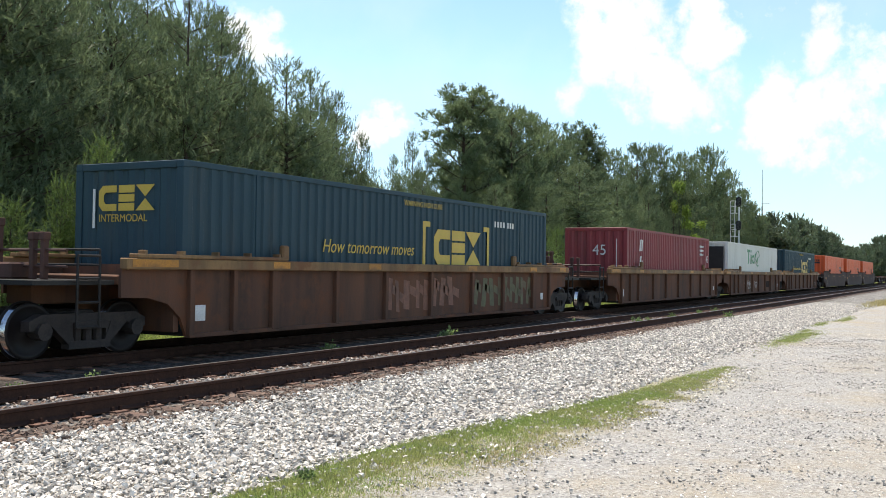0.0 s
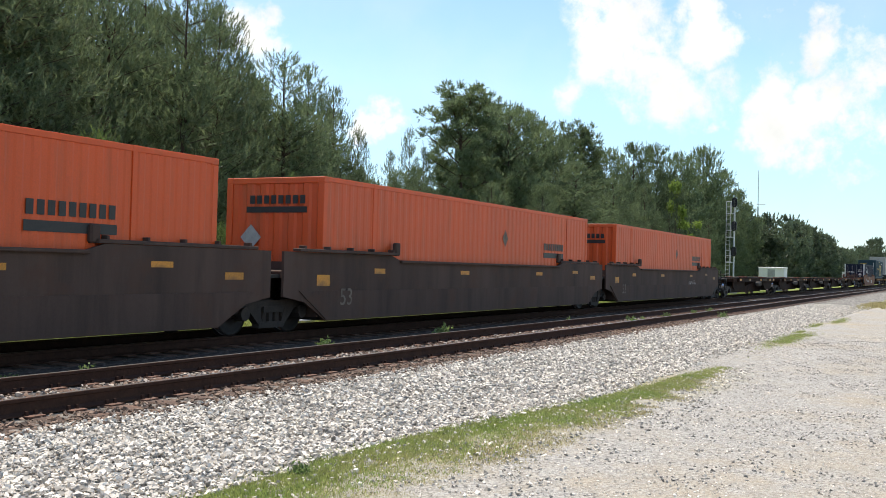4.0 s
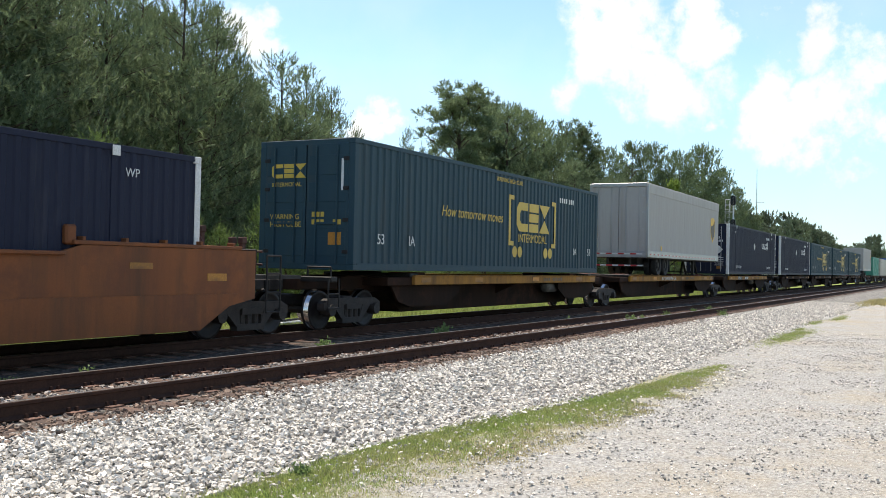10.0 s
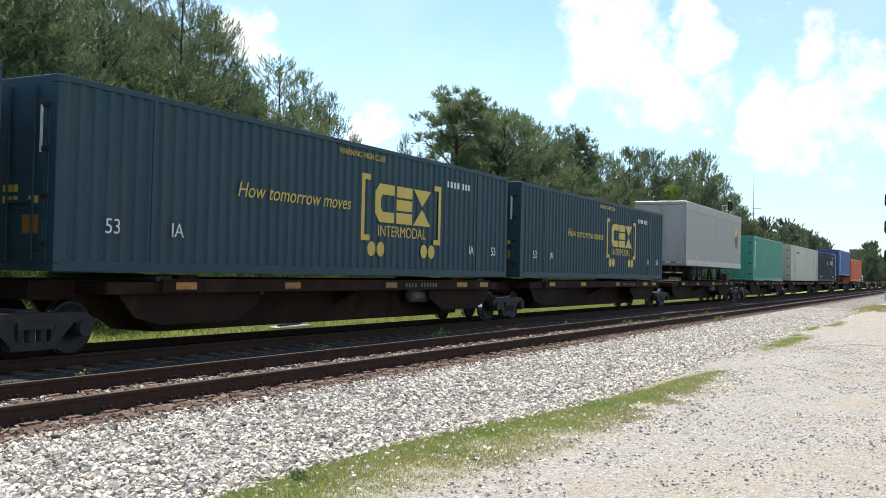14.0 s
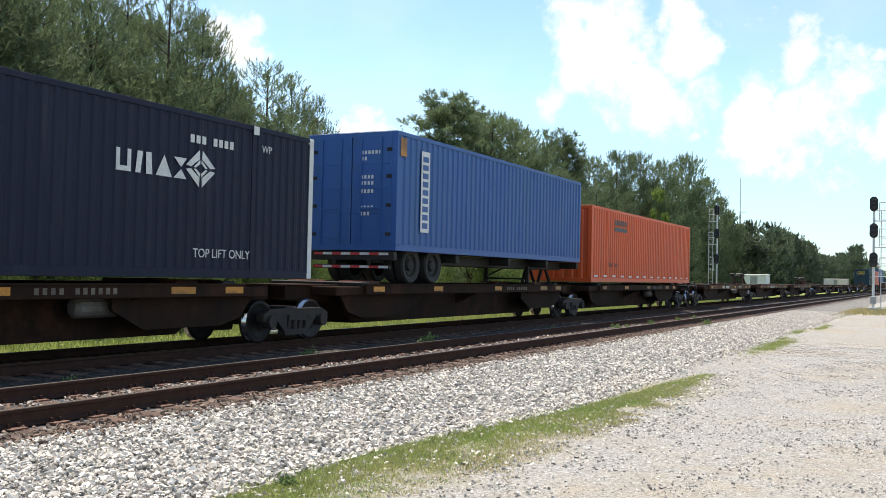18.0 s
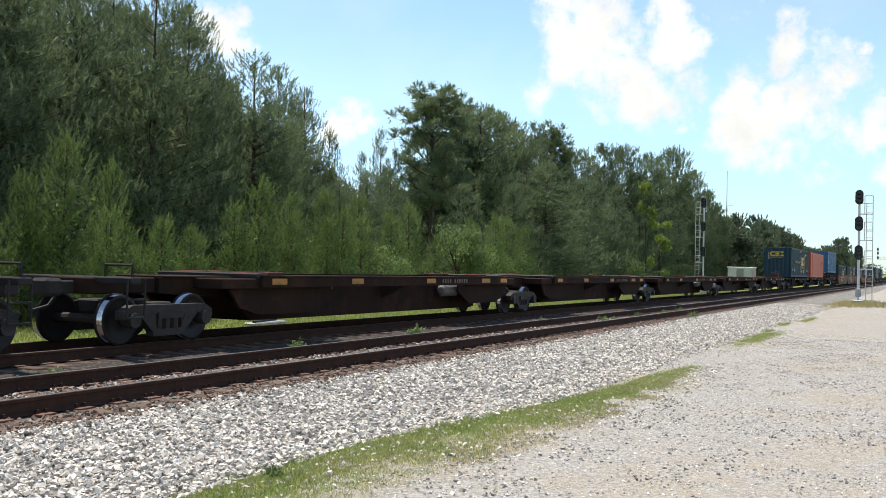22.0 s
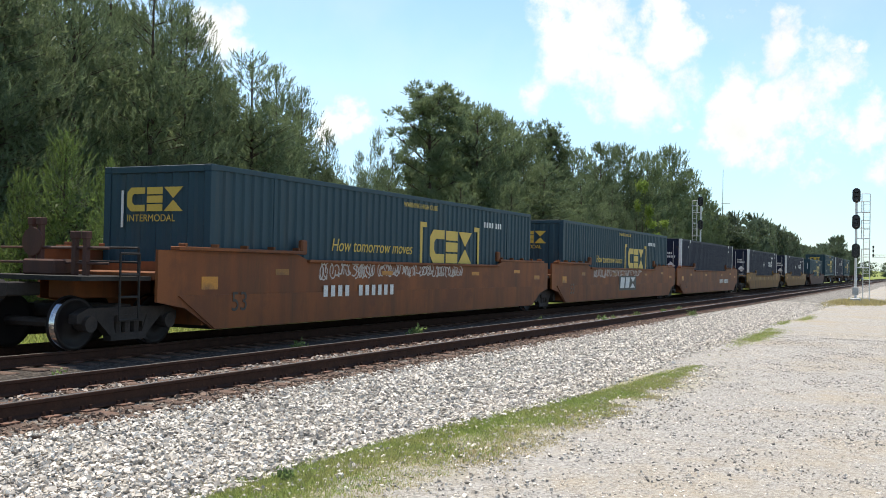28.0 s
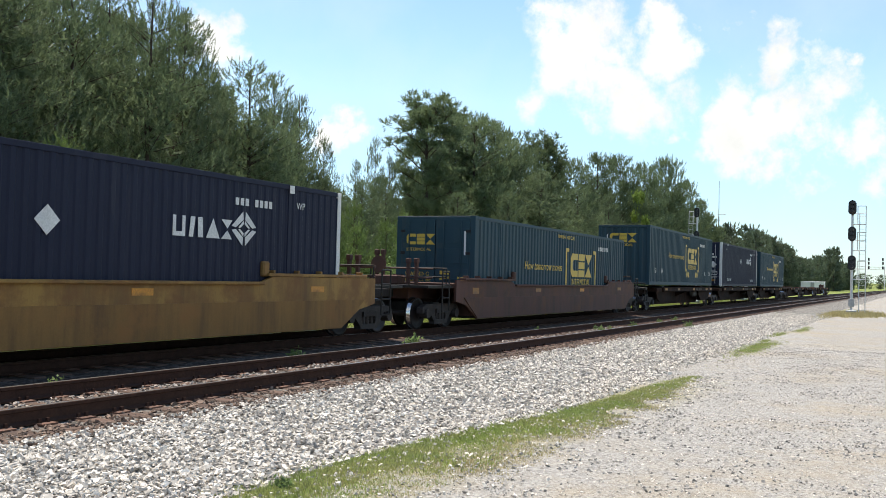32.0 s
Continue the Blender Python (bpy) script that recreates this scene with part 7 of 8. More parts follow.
def make_broadleaf(seed, h, radius, leaves, label, group, name="broadleaf_tree", size=0.11, n=16, leaf="leaf", clump=0.24):
    rng = np.random.default_rng(seed)
    t = thing(name, label, "shrub" if h < 5 else "tree", group)
    limbs, cs = [], []
    trunk = [((0, 0, 0), 0.03 + 0.01 * h), ((0.05, 0.02, h * 0.3), 0.02 + 0.008 * h), ((0.1, 0.0, h * 0.7), 0.02)]
    for i in range(n):
        a, z = rng.uniform(0, 6.28), rng.uniform(0.12, 0.62) * h
        tip = np.array([math.cos(a) * radius * rng.uniform(0.4, 0.95), math.sin(a) * radius * rng.uniform(0.4, 0.95), min(h * 0.97, z + rng.uniform(0.15, 0.45) * h)])
        limbs.append(((0.04, 0.01, z * 0.8), tuple(tip), 0.03))
        k = leaves // n
        cs.append(tip + rng.normal(0, 1, (k, 3)) * np.array([1, 1, 0.67]) * clump * radius)
    c = np.vstack(cs)
    c[:, 2] = np.maximum(c[:, 2], 0.08)
    o = rng.normal(0, 1, c.shape)
    o /= np.linalg.norm(o, axis=1)[:, None]
    part("trunk", limb_mesh("trunk", trunk, limbs, M["bark"]), t)
    part("crown", quads_mesh("crown", tuft_arrays(rng, c, o, size * 1.5, size * 0.5, 2, 0.8, 0.1), M[leaf]), t)
    return t


def plant(proto, spots, used):
    """Set copies of the prototypes on their spots: (x, y, height)."""
    rnd = random.Random(4)
    for i, (x, y, h, *wide) in enumerate(spots):
        ob, ph = proto[i % len(proto)]
        foot = -0.62 + grade(x)
        w = h / ph if not wide else wide[0]
        s = (h - 0.5 - foot) / ph
        m = pose(x, y, foot, 0, 0, rnd.uniform(0, 360))
        if ob.name not in used:
            used.add(ob.name)
            ob.matrix_basis = m @ Matrix.Diagonal((w, w, s, 1))
        else:
            c = copy_thing(ob, m)
            c.scale = (w, w, s)


USED = set()
WOOD = "pines of the wood edge"
tall_label = "tall dark green pine with an uneven crown at the wood edge"
TALL = [(make_pine(20 + i, pine(20 + i, 12.0, 0.5, 3.7, "cone", 0.36, 9.5, 0.2), "needles", 0.36, 0.125, 0.0145, 16, tall_label, WOOD, fill=0.36), 12.0) for i in range(4)]
BACK = [(make_pine(30 + i, pine(30 + i, 12.0, 0.6, 3.6, "cone", 0.5, 7.5, 0.2), "needles", 0.42, 0.22, 0.026, 10, tall_label, WOOD, fill=0.6), 12.0) for i in range(2)]
ROUND = [(make_pine(44 + i, old_pine(44 + i, 14.0, 5.4, 3.0, 10, 26), "needles", 0.24, 0.17, 0.017, 11, "old pine with a bare lower trunk and a rounded open crown", WOOD), 14.0) for i in range(3)]
YOUNG = [(make_pine(60 + i, pine(60 + i, 5.0, 0.1, 1.55, "young", 0.25, 6.0, 0.6, 1), "needles_young", 0.42, 0.10, 0.0105, 24, "young light green pine in front of the wood", "young pines before the wood", "young_pine", fill=0.22), 5.0) for i in range(4)]
DOME = [(make_pine(50 + i, pine(50 + i, 13.0, 0.6, 3.6, "dome", 0.42, 11.0, 0.25), "needles", 0.36, 0.19, 0.024, 12, tall_label, WOOD, fill=0.5), 13.0) for i in range(4)]
FAR = [(make_pine(80 + i, pine(80 + i, 12.0, 0.6, 3.9, "dome", 1.1, 2.2, 0.25), "needles_far", 0.7, 0.55, 0.13, 5, "distant dark green tree of the far wood edge", "distant trees", "distant_tree", fill=1.2), 12.0) for i in range(3)]
BUSH = [(make_broadleaf(95 + i, 3.0, 1.25, 1500, "pale green broadleaf shrub before the pines", "shrubs before the wood", "broadleaf_shrub", 0.085), 3.0) for i in range(3)]
LEAFY = [(make_broadleaf(99, 8.0, 1.4, 1100, "tall yellow-green broadleaf tree between dark pines", "shrubs before the wood", "broadleaf_tree", 0.15, 7, "leaf_bright", 0.2), 8.0)]


# the wood's edge, tree by tree: direction and height over the horizon in degrees, distance from the line, half width
EDGE = ((45.2, 15.9, 30.5, 3.4), (49.0, 17.3, 30.5, 3.4), (53.5, 18.6, 30.0, 3.4), (42.0, 14.4, 31.0, 3.0), (56.5, 19.5, 25.5, 3.2), (50.8, 17.6, 26.5, 3.1), (47.1, 17.0, 27.5, 3.3), (43.2, 15.5, 26.5, 3.5), (41.3, 14.3, 27.5, 3.0), (39.7, 11.6, 29.0, 2.4), (37.4, 11.8, 27.5, 3.5), (36.0, 11.0, 28.5, 2.8), (34.5, 9.9, 30.0, 2.2), (33.0, 7.5, 30.0, 1.6), (31.3, 6.3, 30.5, 1.3), (30.1, 7.6, 31.0, 1.5), (29.2, 6.6, 31.5, 1.4),
        (30.9, 5.2, 25.0, 2.3), (29.3, 4.9, 25.5, 2.0), (32.4, 4.6, 25.5, 2.0), (20.3, 5.9, 25.5, 4.6), (22.3, 4.6, 25.0, 2.4), (17.9, 5.0, 25.5, 3.6), (16.3, 4.6, 25.0, 2.6), (25.1, 4.6, 26.0, 2.4))
BROAD = ((24.2, 9.1, 29.0, 3.4), (22.6, 8.3, 30.0, 3.2), (23.4, 8.7, 31.0, 3.0), (21.5, 7.2, 29.5, 2.6), (25.3, 7.0, 31.0, 2.4), (18.6, 6.6, 30.0, 3.0), (16.9, 6.9, 29.0, 2.6), (15.6, 6.85, 29.5, 2.9), (14.3, 6.4, 28.0, 3.0), (13.1, 6.7, 29.0, 3.6), (12.0, 5.4, 29.0, 3.2),
         (11.3, 4.3, 30.0, 2.8), (10.6, 3.4, 29.0, 2.6))
# old pines with open crowns
OLD = ((27.0, 10.55, 30.0, 2.9), (25.4, 9.8, 31.5, 2.5), (20.1, 8.25, 31.0, 2.7))


def skyline(azimuth):
    """How high, in degrees, the wood stands above the horizon, by the direction in degrees from the line."""
    pts = ((-3, 0.5), (2.0, 0.45), (2.6, 0.75), (3.4, 0.9), (3.96, 1.35), (4.5, 0.9), (6.0, 1.15), (6.8, 2.0), (7.5, 2.6), (9.3, 2.75), (10.0, 3.0), (10.9, 4.3), (11.8, 5.6), (12.8, 6.6), (14.05, 6.5),
           (15.7, 6.75), (17.3, 6.8), (18.6, 7.2), (19.8, 8.1), (20.6, 7.8), (21.6, 7.3), (22.4, 8.3), (23.6, 8.9), (25.0, 10.1), (26.3, 10.7), (28.1, 10.3), (29.3, 8.9), (30.0, 6.9), (30.9, 6.0), (31.8, 5.4), (32.6, 5.6),
           (33.2, 7.3), (34.1, 9.4), (34.9, 10.1), (36.0, 11.3), (37.4, 11.9), (38.9, 11.8), (40.0, 13.0), (41.0, 14.0), (42.4, 15.2), (45.5, 16.8), (49.6, 18.3), (59, 20.5), (90, 22))
    for (a, ea), (b, eb) in zip(pts, pts[1:]):
        if azimuth <= b:
            return ea + (eb - ea) * (azimuth - a) / (b - a)
    return pts[-1][1]


def tree_limit(x, y, crown):
    """The height at which a tree on this spot just touches the skyline, from its foot."""
    d = math.hypot(x, y)
    a = math.degrees(math.atan2(y, x))
    w = math.degrees(math.atan2(crown, d))
    e = min(skyline(a - w * 0.12), skyline(a), skyline(a + w * 0.12))
    return 1.4 + d * math.tan(radians(e)) + 0.5


def plant_wood():
    rnd = random.Random(11)
    for y0, step, crown, low, high, x_end in ((27.2, 3.4, 1.8, 0.94, 1.06, 20), (33.0, 3.4, 1.8, 0.80, 0.93, 175), (37.5, 4.2, 2.0, 0.76, 0.9, 190)):
        spots = []
        x = 8.0
        while x < x_end:
            y = y0 + rnd.uniform(-1.4, 1.4)
            a = math.degrees(math.atan2(y, x))
            h = min(tree_limit(x, y, crown) if a < 60 else 15.5, 17.5) * rnd.uniform(low, high)
            if 11 < a < 31:
                h *= rnd.uniform(0.82, 0.95)
            if not (51 < x < 61 and y0 > 30):
                spots.append((x, y, max(4.5, h), h / 13.0 * rnd.uniform(1.05, 1.35)))
            x += step * rnd.uniform(0.75, 1.3) * (1.15 if x < 55 else 1.75)
        if y0 < 30:
            plant(TALL, spots, USED)
        else:
            plant(BACK, spots, USED)
    def stand(proto, rows, radius):
        spots = []
        for az, e, y, half in rows:
            x = y / math.tan(radians(az))
            spots.append((x, y, 1.9 + math.hypot(x, y) * math.tan(radians(e)), 1.15 * half / radius))
        plant(proto, spots, USED)
    stand(TALL, EDGE, 3.6)
    stand(DOME, BROAD, 3.6)
    stand(ROUND, OLD, 3.0)
    under = []
    x = 10.0
    while x < 170:
        under.append((x, 33.5 + rnd.uniform(-1, 1), rnd.uniform(3.5, 6.0)))
        under.append((x + 1.2, 42 + rnd.uniform(-2, 2), rnd.uniform(6, 8)))
        x += rnd.uniform(2.6, 3.6)
    plant(FAR, [u for u in under if not 50 < u[0] < 60], USED)
    # young pines: place, height, half width
    young = [(19.1, 21.0, 4.95, 1.25), (18.2, 21.5, 3.9, 0.85), (21.8, 22.0, 4.45, 0.9), (20.4, 20.6, 3.1, 0.8), (22.4, 20.5, 2.9, 0.75), (23.4, 21.4, 3.0, 0.7), (24.3, 21.0, 2.7, 0.7), (25.6, 22.0, 2.6, 0.7), (28.4, 22.5, 3.7, 0.95), (29.1, 22.0, 4.6, 1.2),
             (30.4, 21.4, 3.4, 0.9), (31.9, 22.5, 4.3, 1.1), (33.4, 21.8, 3.4, 0.9), (34.9, 23.0, 4.6, 1.1), (34.8, 22.0, 3.8, 0.95), (36.8, 22.2, 3.6, 0.9), (38.6, 23.4, 4.6, 1.1), (40.2, 22.6, 4.0, 1.0), (42.4, 22.8, 4.4, 1.1), (44.2, 22.2, 3.0, 0.8),
             (49.2, 22.6, 3.4, 0.9), (51.0, 23.4, 4.2, 1.1), (53.4, 22.8, 4.4, 1.1), (55.8, 23.2, 4.4, 1.1), (58.4, 23.0, 4.0, 1.1), (16.4, 21.2, 3.2, 0.9), (14.6, 21.0, 2.8, 0.8), (13.0, 21.5, 3.6, 1.0), (10.8, 21.0, 3.0, 0.9), (8.0, 21.4, 4.0, 1.1), (4.0, 21.0, 3.6, 1.1)]
    skirt = ((64.0, 24.0, 4.6, 1.6), (76.0, 24.4, 6.2, 2.2), (82.0, 24.8, 7.0, 2.4), (89.0, 25.2, 7.2, 2.5), (96.0, 25.4, 7.4, 2.5), (104.0, 25.4, 7.4, 2.6), (113.0, 25.4, 7.4, 2.6), (123.0, 25.4, 7.6, 2.8))
    plant(TALL, [(x, y, h, w / 3.6) for x, y, h, w in skirt], USED)
    plant(YOUNG, [(0.94 * x, 0.94 * y, 1.9 + 0.94 * (h - 1.9), 1.22 * w / 1.55) for x, y, h, w in young], USED)
    plant(BUSH, [(46.2, 22.0, 3.7, 0.9), (47.6, 21.4, 2.6, 0.7), (35.4, 20.5, 2.3, 0.72), (36.2, 20.3, 2.0, 0.5), (20.3, 19.6, 2.0, 0.24), (15.2, 19.8, 1.7, 0.4), (32.4, 20.4, 1.8, 0.4), (52.0, 21.4, 2.2, 0.6), (84.0, 22.6, 2.6, 0.8)], USED)
    plant(LEAFY, [(89.0, 23.0, 9.4, 0.6), (94.5, 23.0, 6.0, 0.7)], USED)
    far = []
    x = 160.0
    while x < 640:
        far.append((x, 28 + rnd.uniform(-2, 3) + (x - 160) * 0.012, max(4.0, tree_limit(x, 28.5, 2.0)) * rnd.uniform(0.85, 1.03), rnd.uniform(0.75, 1.05)))
        x += rnd.uniform(3.0, 5.0) * (1 + (x - 160) / 400)
    far += [(395, 27, 13.0), (403, 29, 12.5), (411, 28, 13.2)]
    plant(FAR, far, USED)
    # the farthest woods, past picking apart
    wood = []
    x = 420.0
    while x < 1500:
        wood.append((x, -60 + rnd.uniform(-12, 12) - (x - 420) * 0.05, 6.5 * rnd.uniform(0.75, 1.15)))
        x += rnd.uniform(6, 10)
    for i in range(80):
        wood.append((1050 + rnd.uniform(-40, 160), -110 + i * 3.8 + rnd.uniform(-2, 2), 7 * rnd.uniform(0.8, 1.1)))
    rng = np.random.default_rng(77)
    crowns = []
    for ob, ph in FAR:
        me = [c for c in ob.children if c.name.startswith("crown")][0].data
        v = np.empty(len(me.vertices) * 3, np.float32)
        me.vertices.foreach_get("co", v)
        crowns.append((v.reshape(-1, 3, 3)[::3], ph))
    blades = []
    for k, (x, y, h) in enumerate(wood):
        v, ph = crowns[k % len(crowns)]
        a, foot = rng.uniform(0, 6.28), -0.62 + grade(x)
        s = (h - 0.5 - foot) / ph
        turn = np.array([[math.cos(a), -math.sin(a), 0], [math.sin(a), math.cos(a), 0], [0, 0, 1]])
        blades.append((v @ turn.T) * np.array([1.7, 1.7, s]) + np.array([x, y, foot]))
    tagged(new("far_wood", quads_mesh("far_wood", np.concatenate(blades).reshape(-1, 3), M["needles_far"], 3)), "dark green wood far off along the line", "trees", kind="stuff")


plant_wood()


# ---------- grass, weeds, stones ----------
def blade_field(name, label, spots, height, width, mat, seed, per=5, lean=0.35):
    rng = np.random.default_rng(seed)
    c = np.repeat(np.array(spots), per, axis=0)
    c[:, :2] += rng.normal(0, 0.03, (len(c), 2))
    n = len(c)
    a = rng.uniform(0, 2 * np.pi, n)
    side = np.stack([np.cos(a), np.sin(a), np.zeros(n)], 1) * width
    h = height * rng.uniform(0.45, 1.2, (n, 1))
    tip = c + np.stack([rng.normal(0, lean, n), rng.normal(0, lean, n), np.ones(n)], 1) * h
    mid = c + (tip - c) * 0.5 + np.array([0, 0, 0.1]) * h
    verts = np.stack([c - side, c + side, mid + side * 0.7, tip], axis=1).reshape(-1, 3)
    return tagged(new(name, quads_mesh(name, verts, M[mat])), label, "grass", kind="stuff")


def strip_edge(x, side):
    """The grass strip's two edges along the line."""
    pts = ((0, 4.95, 3.3), (5, 4.74, 3.05), (7, 4.8, 3.05), (8, 4.66, 3.12), (9.4, 4.32, 3.05), (12, 3.9, 3.0), (13.4, 3.8, 3.12), (16.3, 3.62, 3.28), (17.4, 3.5, 3.42))
    for a, b in zip(pts, pts[1:]):
        if x <= b[0]:
            return a[side] + (b[side] - a[side]) * (x - a[0]) / (b[0] - a[0])
    return pts[-1][side]


def scatter_grass():
    rnd = random.Random(21)
    green, dry = [], []
    for _ in range(44000):
        x = 1.5 + 15.7 * rnd.random() ** 1.15
        hi, lo = strip_edge(x, 1), strip_edge(x, 2)
        v = rnd.betavariate(1.15, 0.95)
        y = lo + (hi - lo) * v + rnd.gauss(0, 0.06)
        patch = noise.noise((x * 1.4, y * 1.4, 5.0)) + 0.5 * noise.noise((x * 4.5, y * 4.5, 2.0))
        if x > 12.5 and rnd.random() < (x - 12.5) / 5.5:
            continue
        if patch < -0.02 - 0.75 * v:
            continue
        z = max(lot_height(x, y), bed_height(y, x) if y > 4.0 else -9)
        (green if v + 0.35 * patch > rnd.uniform(0.2, 0.7) else dry).append((x, y, z - 0.01))
    for cx, cy, lx, ly, n in ((24.6, 3.5, 3.4, 0.3, 2800), (31.0, 3.75, 1.6, 0.16, 500), (34.6, 3.4, 2.6, 0.2, 700), (27.6, 3.7, 0.8, 0.1, 200), (47, 3.9, 4.2, 0.35, 900), (58, 3.2, 5.0, 0.7, 2200)):
        k = 1 - grade(cx) / 1.72
        cx, cy = cx * k, cy * k
        for _ in range(n):
            x, y = rnd.gauss(cx, lx * 0.5), rnd.gauss(cy, ly * 0.55)
            (green if rnd.random() < (0.75 if cx < 40 else 0.35) else dry).append((x, y, lot_height(x, y) - 0.01))
    blade_field("grass_strip", "short green grass strip along the gravel", green, 0.04, 0.0035, "grass", 1, 5)
    blade_field("dry_grass", "dry straw-coloured grass at the gravel's edge", dry, 0.028, 0.003, "straw", 2, 4)
    verge = []
    for _ in range(26000):
        x = -6 + 110 * rnd.random() ** 1.7
        y = rnd.uniform(15.4, 20.5)
        verge.append((x, y, lot_height(x, y) - 0.02))
    blade_field("verge_grass", "sunlit grass behind the train", verge, 0.20, 0.012, "grass", 3, 3)
    rough = []
    for _ in range(1800):
        x, y = rnd.gauss(61, 2.6), rnd.gauss(3.0, 0.8)
        rough.append((x, y, lot_height(x, y)))
    blade_field("tall_grass", "tall tawny grass round the signal's foot", rough, 0.2, 0.012, "straw", 4, 4)


scatter_grass()


def weed(x, y, z, h, seed, label="small green weed in the ballast"):
    rng = np.random.default_rng(seed)
    k = 60
    c = np.array([x, y, z]) + rng.normal(0, 1, (k, 3)) * np.array([0.3, 0.3, 0.22]) * h + np.array([0, 0, 0.35 * h])
    c[:, 2] = np.maximum(c[:, 2], z)
    o = rng.normal(0, 1, (k, 3))
    o[:, 2] = np.abs(o[:, 2])
    o /= np.linalg.norm(o, axis=1)[:, None]
    w = thing("weed", label, "weed", "weeds between the stones")
    part("leaves", quads_mesh("leaves", tuft_arrays(rng, c, o, 0.28 * h, 0.07 * h, 3, 0.4, 0.2), M["leaf"]), w)
    part("stem", tubes("stem", M["leaf"], [((x, y, z - 0.02), (x + 0.1 * h, y, z + 0.5 * h)), ((x, y, z - 0.02), (x - 0.12 * h, y + 0.05 * h, z + 0.4 * h))], 0.006 + 0.01 * h, 4), w)


for i, (x, y, z, h) in enumerate(((6.1, 4.42, -0.36, 0.14), (19.7, 10.4, -0.22, 0.34), (15.2, 10.5, -0.22, 0.26), (9.2, 10.2, -0.21, 0.2), (29.5, 8.9, -0.2, 0.26), (26.5, 9.9, -0.2, 0.24), (34.0, 9.0, -0.2, 0.22), (36.5, 7.6, -0.21, 0.24), (31.0, 9.0, -0.2, 0.18), (38.0, 9.0, -0.2, 0.2), (41.0, 9.1, -0.2, 0.2), (8.4, 10.6, -0.23, 0.16))):
    weed(x, y, z + grade(x) + (RAIL_Z if y > 5 else 0.0), h, 300 + i)


def stone_field(name, label, spots, mat, seed):
    """Crushed stones: squashed, broken octahedra, one island each."""
    rng = np.random.default_rng(seed)
    p = np.array([s[:3] for s in spots])
    r = np.array([s[3] for s in spots])[:, None, None]
    n = len(p)
    base = np.array([(sx, sy * 0.78, sz * 0.55) for sx in (-1, 1) for sy in (-1, 1) for sz in (-1, 1)], float)
    tri = np.array([(0, 1, 3), (0, 3, 2), (4, 6, 7), (4, 7, 5), (0, 4, 5), (0, 5, 1), (2, 3, 7), (2, 7, 6), (0, 2, 6), (0, 6, 4), (1, 5, 7), (1, 7, 3)])
    v = base[None] * (1 + rng.uniform(-0.55, 0.3, (n, 8, 3)))
    v *= rng.uniform(0.6, 1.25, (n, 1, 3))
    q = rng.normal(0, 1, (n, 3, 3))
    q = np.linalg.qr(q)[0]
    v = np.einsum("nij,nkj->nki", q, v) * r * np.array([1, 1, 0.8]) + p[:, None, :]
    faces = (tri[None] + 8 * np.arange(n)[:, None, None]).reshape(-1, 3)
    me = bpy.data.meshes.new(name)
    me.vertices.add(8 * n)
    me.vertices.foreach_set("co", v.astype(np.float32).ravel())
    k = len(faces)
    me.loops.add(3 * k)
    me.loops.foreach_set("vertex_index", faces.astype(np.int32).ravel())
    me.polygons.add(k)
    me.polygons.foreach_set("loop_start", np.arange(0, 3 * k, 3, dtype=np.int32))
    me.polygons.foreach_set("loop_total", np.full(k, 3, dtype=np.int32))
    me.materials.append(M[mat])
    me.update()
    me.validate()
    me.shade_flat()
    return tagged(new(name, me), label, "stones", kind="stuff")


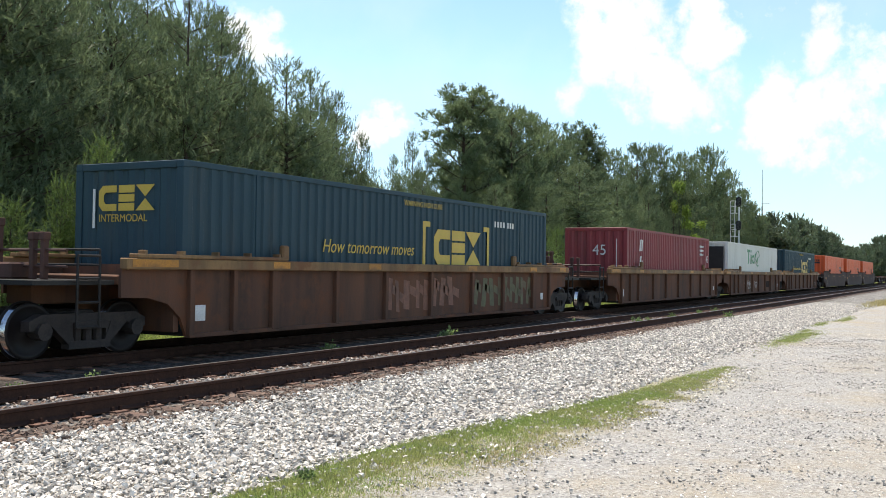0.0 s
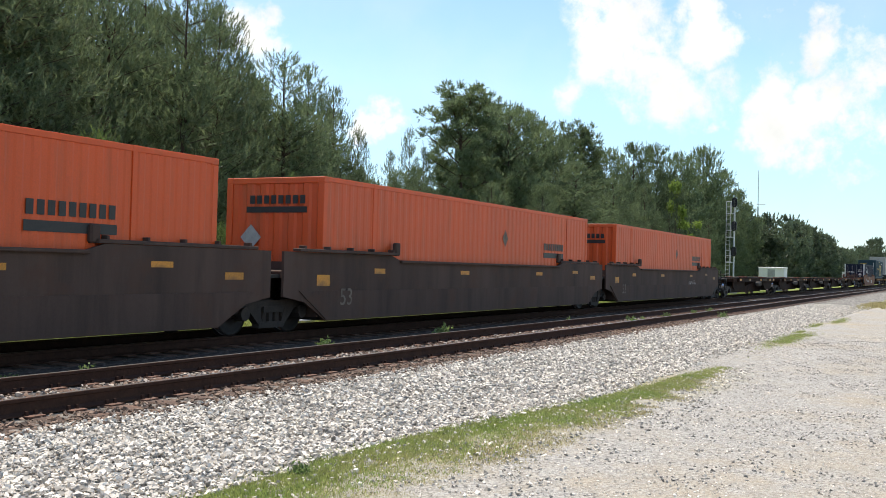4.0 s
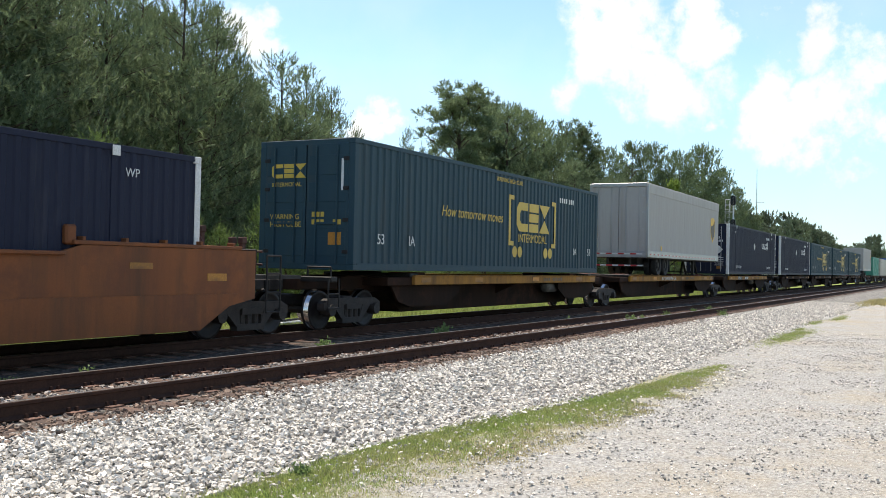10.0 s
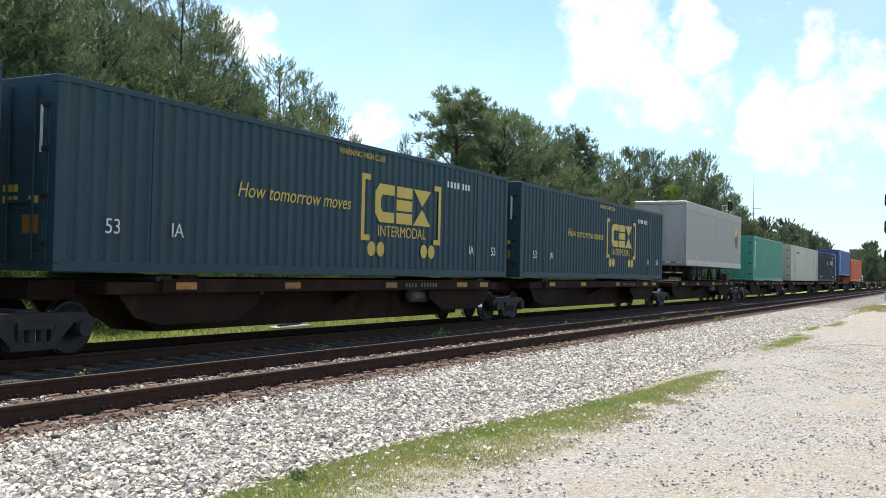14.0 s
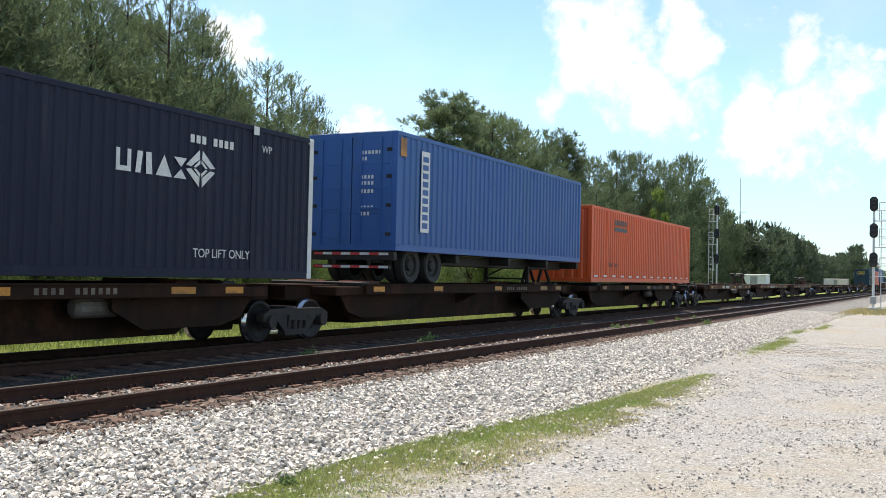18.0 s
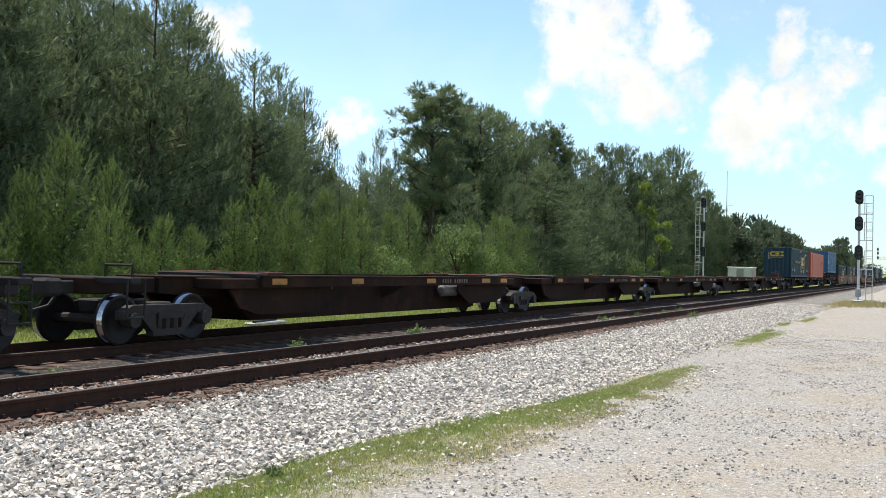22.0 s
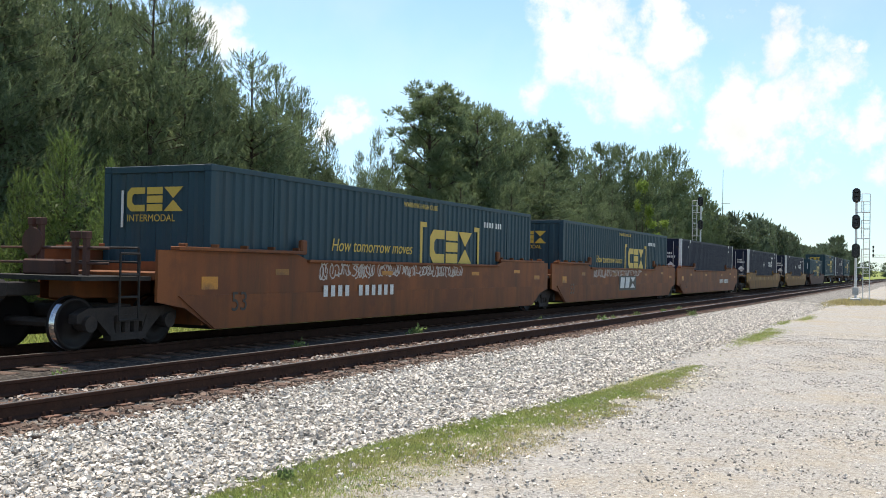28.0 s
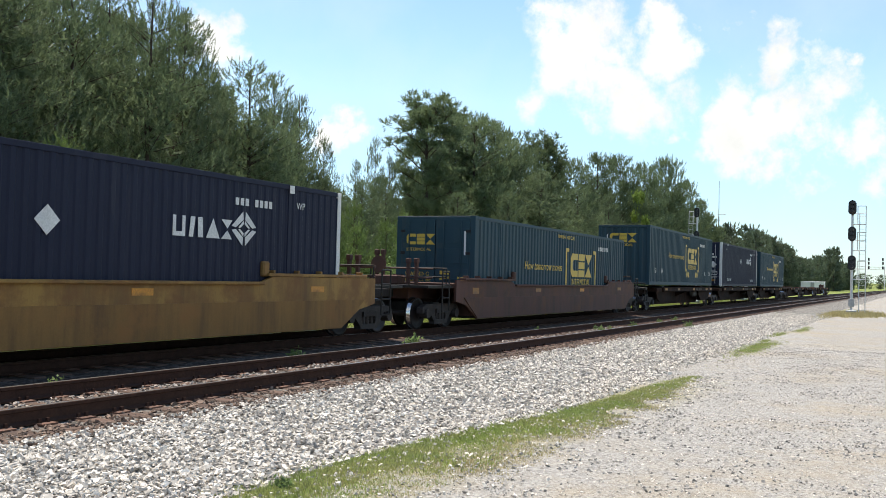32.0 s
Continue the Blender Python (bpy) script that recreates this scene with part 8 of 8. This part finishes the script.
def scatter_stones():
    rnd = random.Random(31)
    spots = []
    for _ in range(70000):
        x = 2.5 + 57.5 * rnd.random() ** 1.9
        y = rnd.uniform(max(3.95, strip_edge(x, 1) - 0.12) if x < 17.2 else rnd.uniform(3.9, 4.9), 7.55)
        spots.append((x, y, max(bed_height(y, x), lot_height(x, y)) + rnd.uniform(-0.014, 0.024), rnd.uniform(0.012, 0.031)))
    stone_field("ballast_stones", "loose crushed limestone ballast beside the track", spots, "ballast", 1)
    dark = []
    for _ in range(7000):
        x = 4 + 30 * rnd.random() ** 1.3
        y = rnd.choice((rnd.uniform(10.1, 10.9), rnd.uniform(10.1, 11.0), rnd.uniform(8.4, 9.6)))
        dark.append((x, y, bed_height(y, x) + rnd.uniform(-0.01, 0.025), rnd.uniform(0.02, 0.04)))
    brown = []
    for _ in range(6500):
        x = 3 + 30 * rnd.random() ** 1.4
        y = rnd.choice((rnd.uniform(7.3, 8.15), rnd.uniform(8.4, 9.6), rnd.uniform(7.4, 7.9)))
        brown.append((x, y, bed_height(y, x) + rnd.uniform(-0.01, 0.025), rnd.uniform(0.014, 0.034)))
    stone_field("rusty_stones", "rust-dusted stones and chips along the ties", brown, "debris", 5)
    stone_field("stained_stones", "oil-stained ballast between the tracks", dark, "ballast_dirty", 2)
    loose = []
    for _ in range(34000):
        x = 2.5 + 26 * rnd.random() ** 1.5
        y = rnd.uniform(-2.5, 4.9)
        loose.append((x, y, lot_height(x, y) + 0.001, 0.004 + 0.011 * rnd.random() ** 2))
    grey = []
    for _ in range(15000):
        x = 2.5 + 24 * rnd.random() ** 1.3
        y = rnd.uniform(-2.0, 4.6)
        if noise.noise((x * 0.5, y * 0.5, 11.0)) + 0.6 * noise.noise((x * 2.2, y * 2.2, 4.0)) > -0.12:
            grey.append((x, y, lot_height(x, y) + 0.003, 0.006 + 0.011 * rnd.random() ** 1.8))
    stone_field("grey_gravel", "darker grey chips strewn over the sandy lot", grey, "gravel_grey", 7)
    strewn = []
    for _ in range(1900):
        x = 1.8 + 15.5 * rnd.random() ** 1.2
        y = rnd.uniform(strip_edge(x, 2) - 0.35, strip_edge(x, 1))
        strewn.append((x, y, lot_height(x, y) + 0.008, rnd.uniform(0.008, 0.021)))
    stone_field("strewn_stones", "pale stones strewn among the grass", strewn, "ballast", 8)
    stone_field("gravel_stones", "scattered small gravel on the sandy lot", loose, "ballast", 3)


scatter_stones()


# ---------- ties: the ones near the camera as single pieces, the rest joined ----------
def lay_ties():
    rnd = random.Random(41)
    tie = box("tie", M["tie"], -0.115, 0.115, -1.3, 1.3, -0.36, -0.183, bevel=0.012)
    plate = box("tie_plate", M["plate"], -0.1, 0.1, -0.19, 0.19, -0.183, -0.168)
    spike = box("spike", M["rail_side"], -0.016, 0.016, -0.016, 0.016, -0.17, -0.125)
    for tr, cy in TRACKS:
        bm = bmesh.new()
        x = 2.0 if cy == NEAR_Y else 6.0
        count = 0
        while x < 300:
            if count < 90:
                t = part("tie", tie, tr, (x + rnd.uniform(-0.02, 0.02), cy + rnd.uniform(-0.05, 0.05), rnd.uniform(-0.006, 0.004) + RAIL_Z + grade(x)), turn=(0, 0, rnd.uniform(-1.2, 1.2)))
                for s in (-1, 1):
                    pl = part("tie_plate", plate, tr, (x, cy + s * GAUGE, RAIL_Z + grade(x)))
                    if count < 40 and cy == NEAR_Y:
                        for dx, dy in ((-0.06, -0.09), (0.06, 0.09), (0.05, -0.09)):
                            part("spike", spike, pl, (dx, dy, 0))
            else:
                add_box(bm, x - 0.115, x + 0.115, cy - 1.3, cy + 1.3, -0.36 + RAIL_Z + grade(x), -0.185 + RAIL_Z + grade(x))
            count += 1
            x += 0.52
        far = part("far_ties", from_bm("far_ties", bm, M["tie"]), tr)
        tagged(far, kind="stuff")


lay_ties()


# ---------- what rolls ----------
def motions():
    for ob, u, z in ROLLING:
        walk(ob, [(2 * i, pose(u - s, TRACK_Y, z - FALL * (u - s - 12.5), 0, math.degrees(math.atan(FALL)), 0)) for i, s in enumerate(TRAVEL)])


motions()
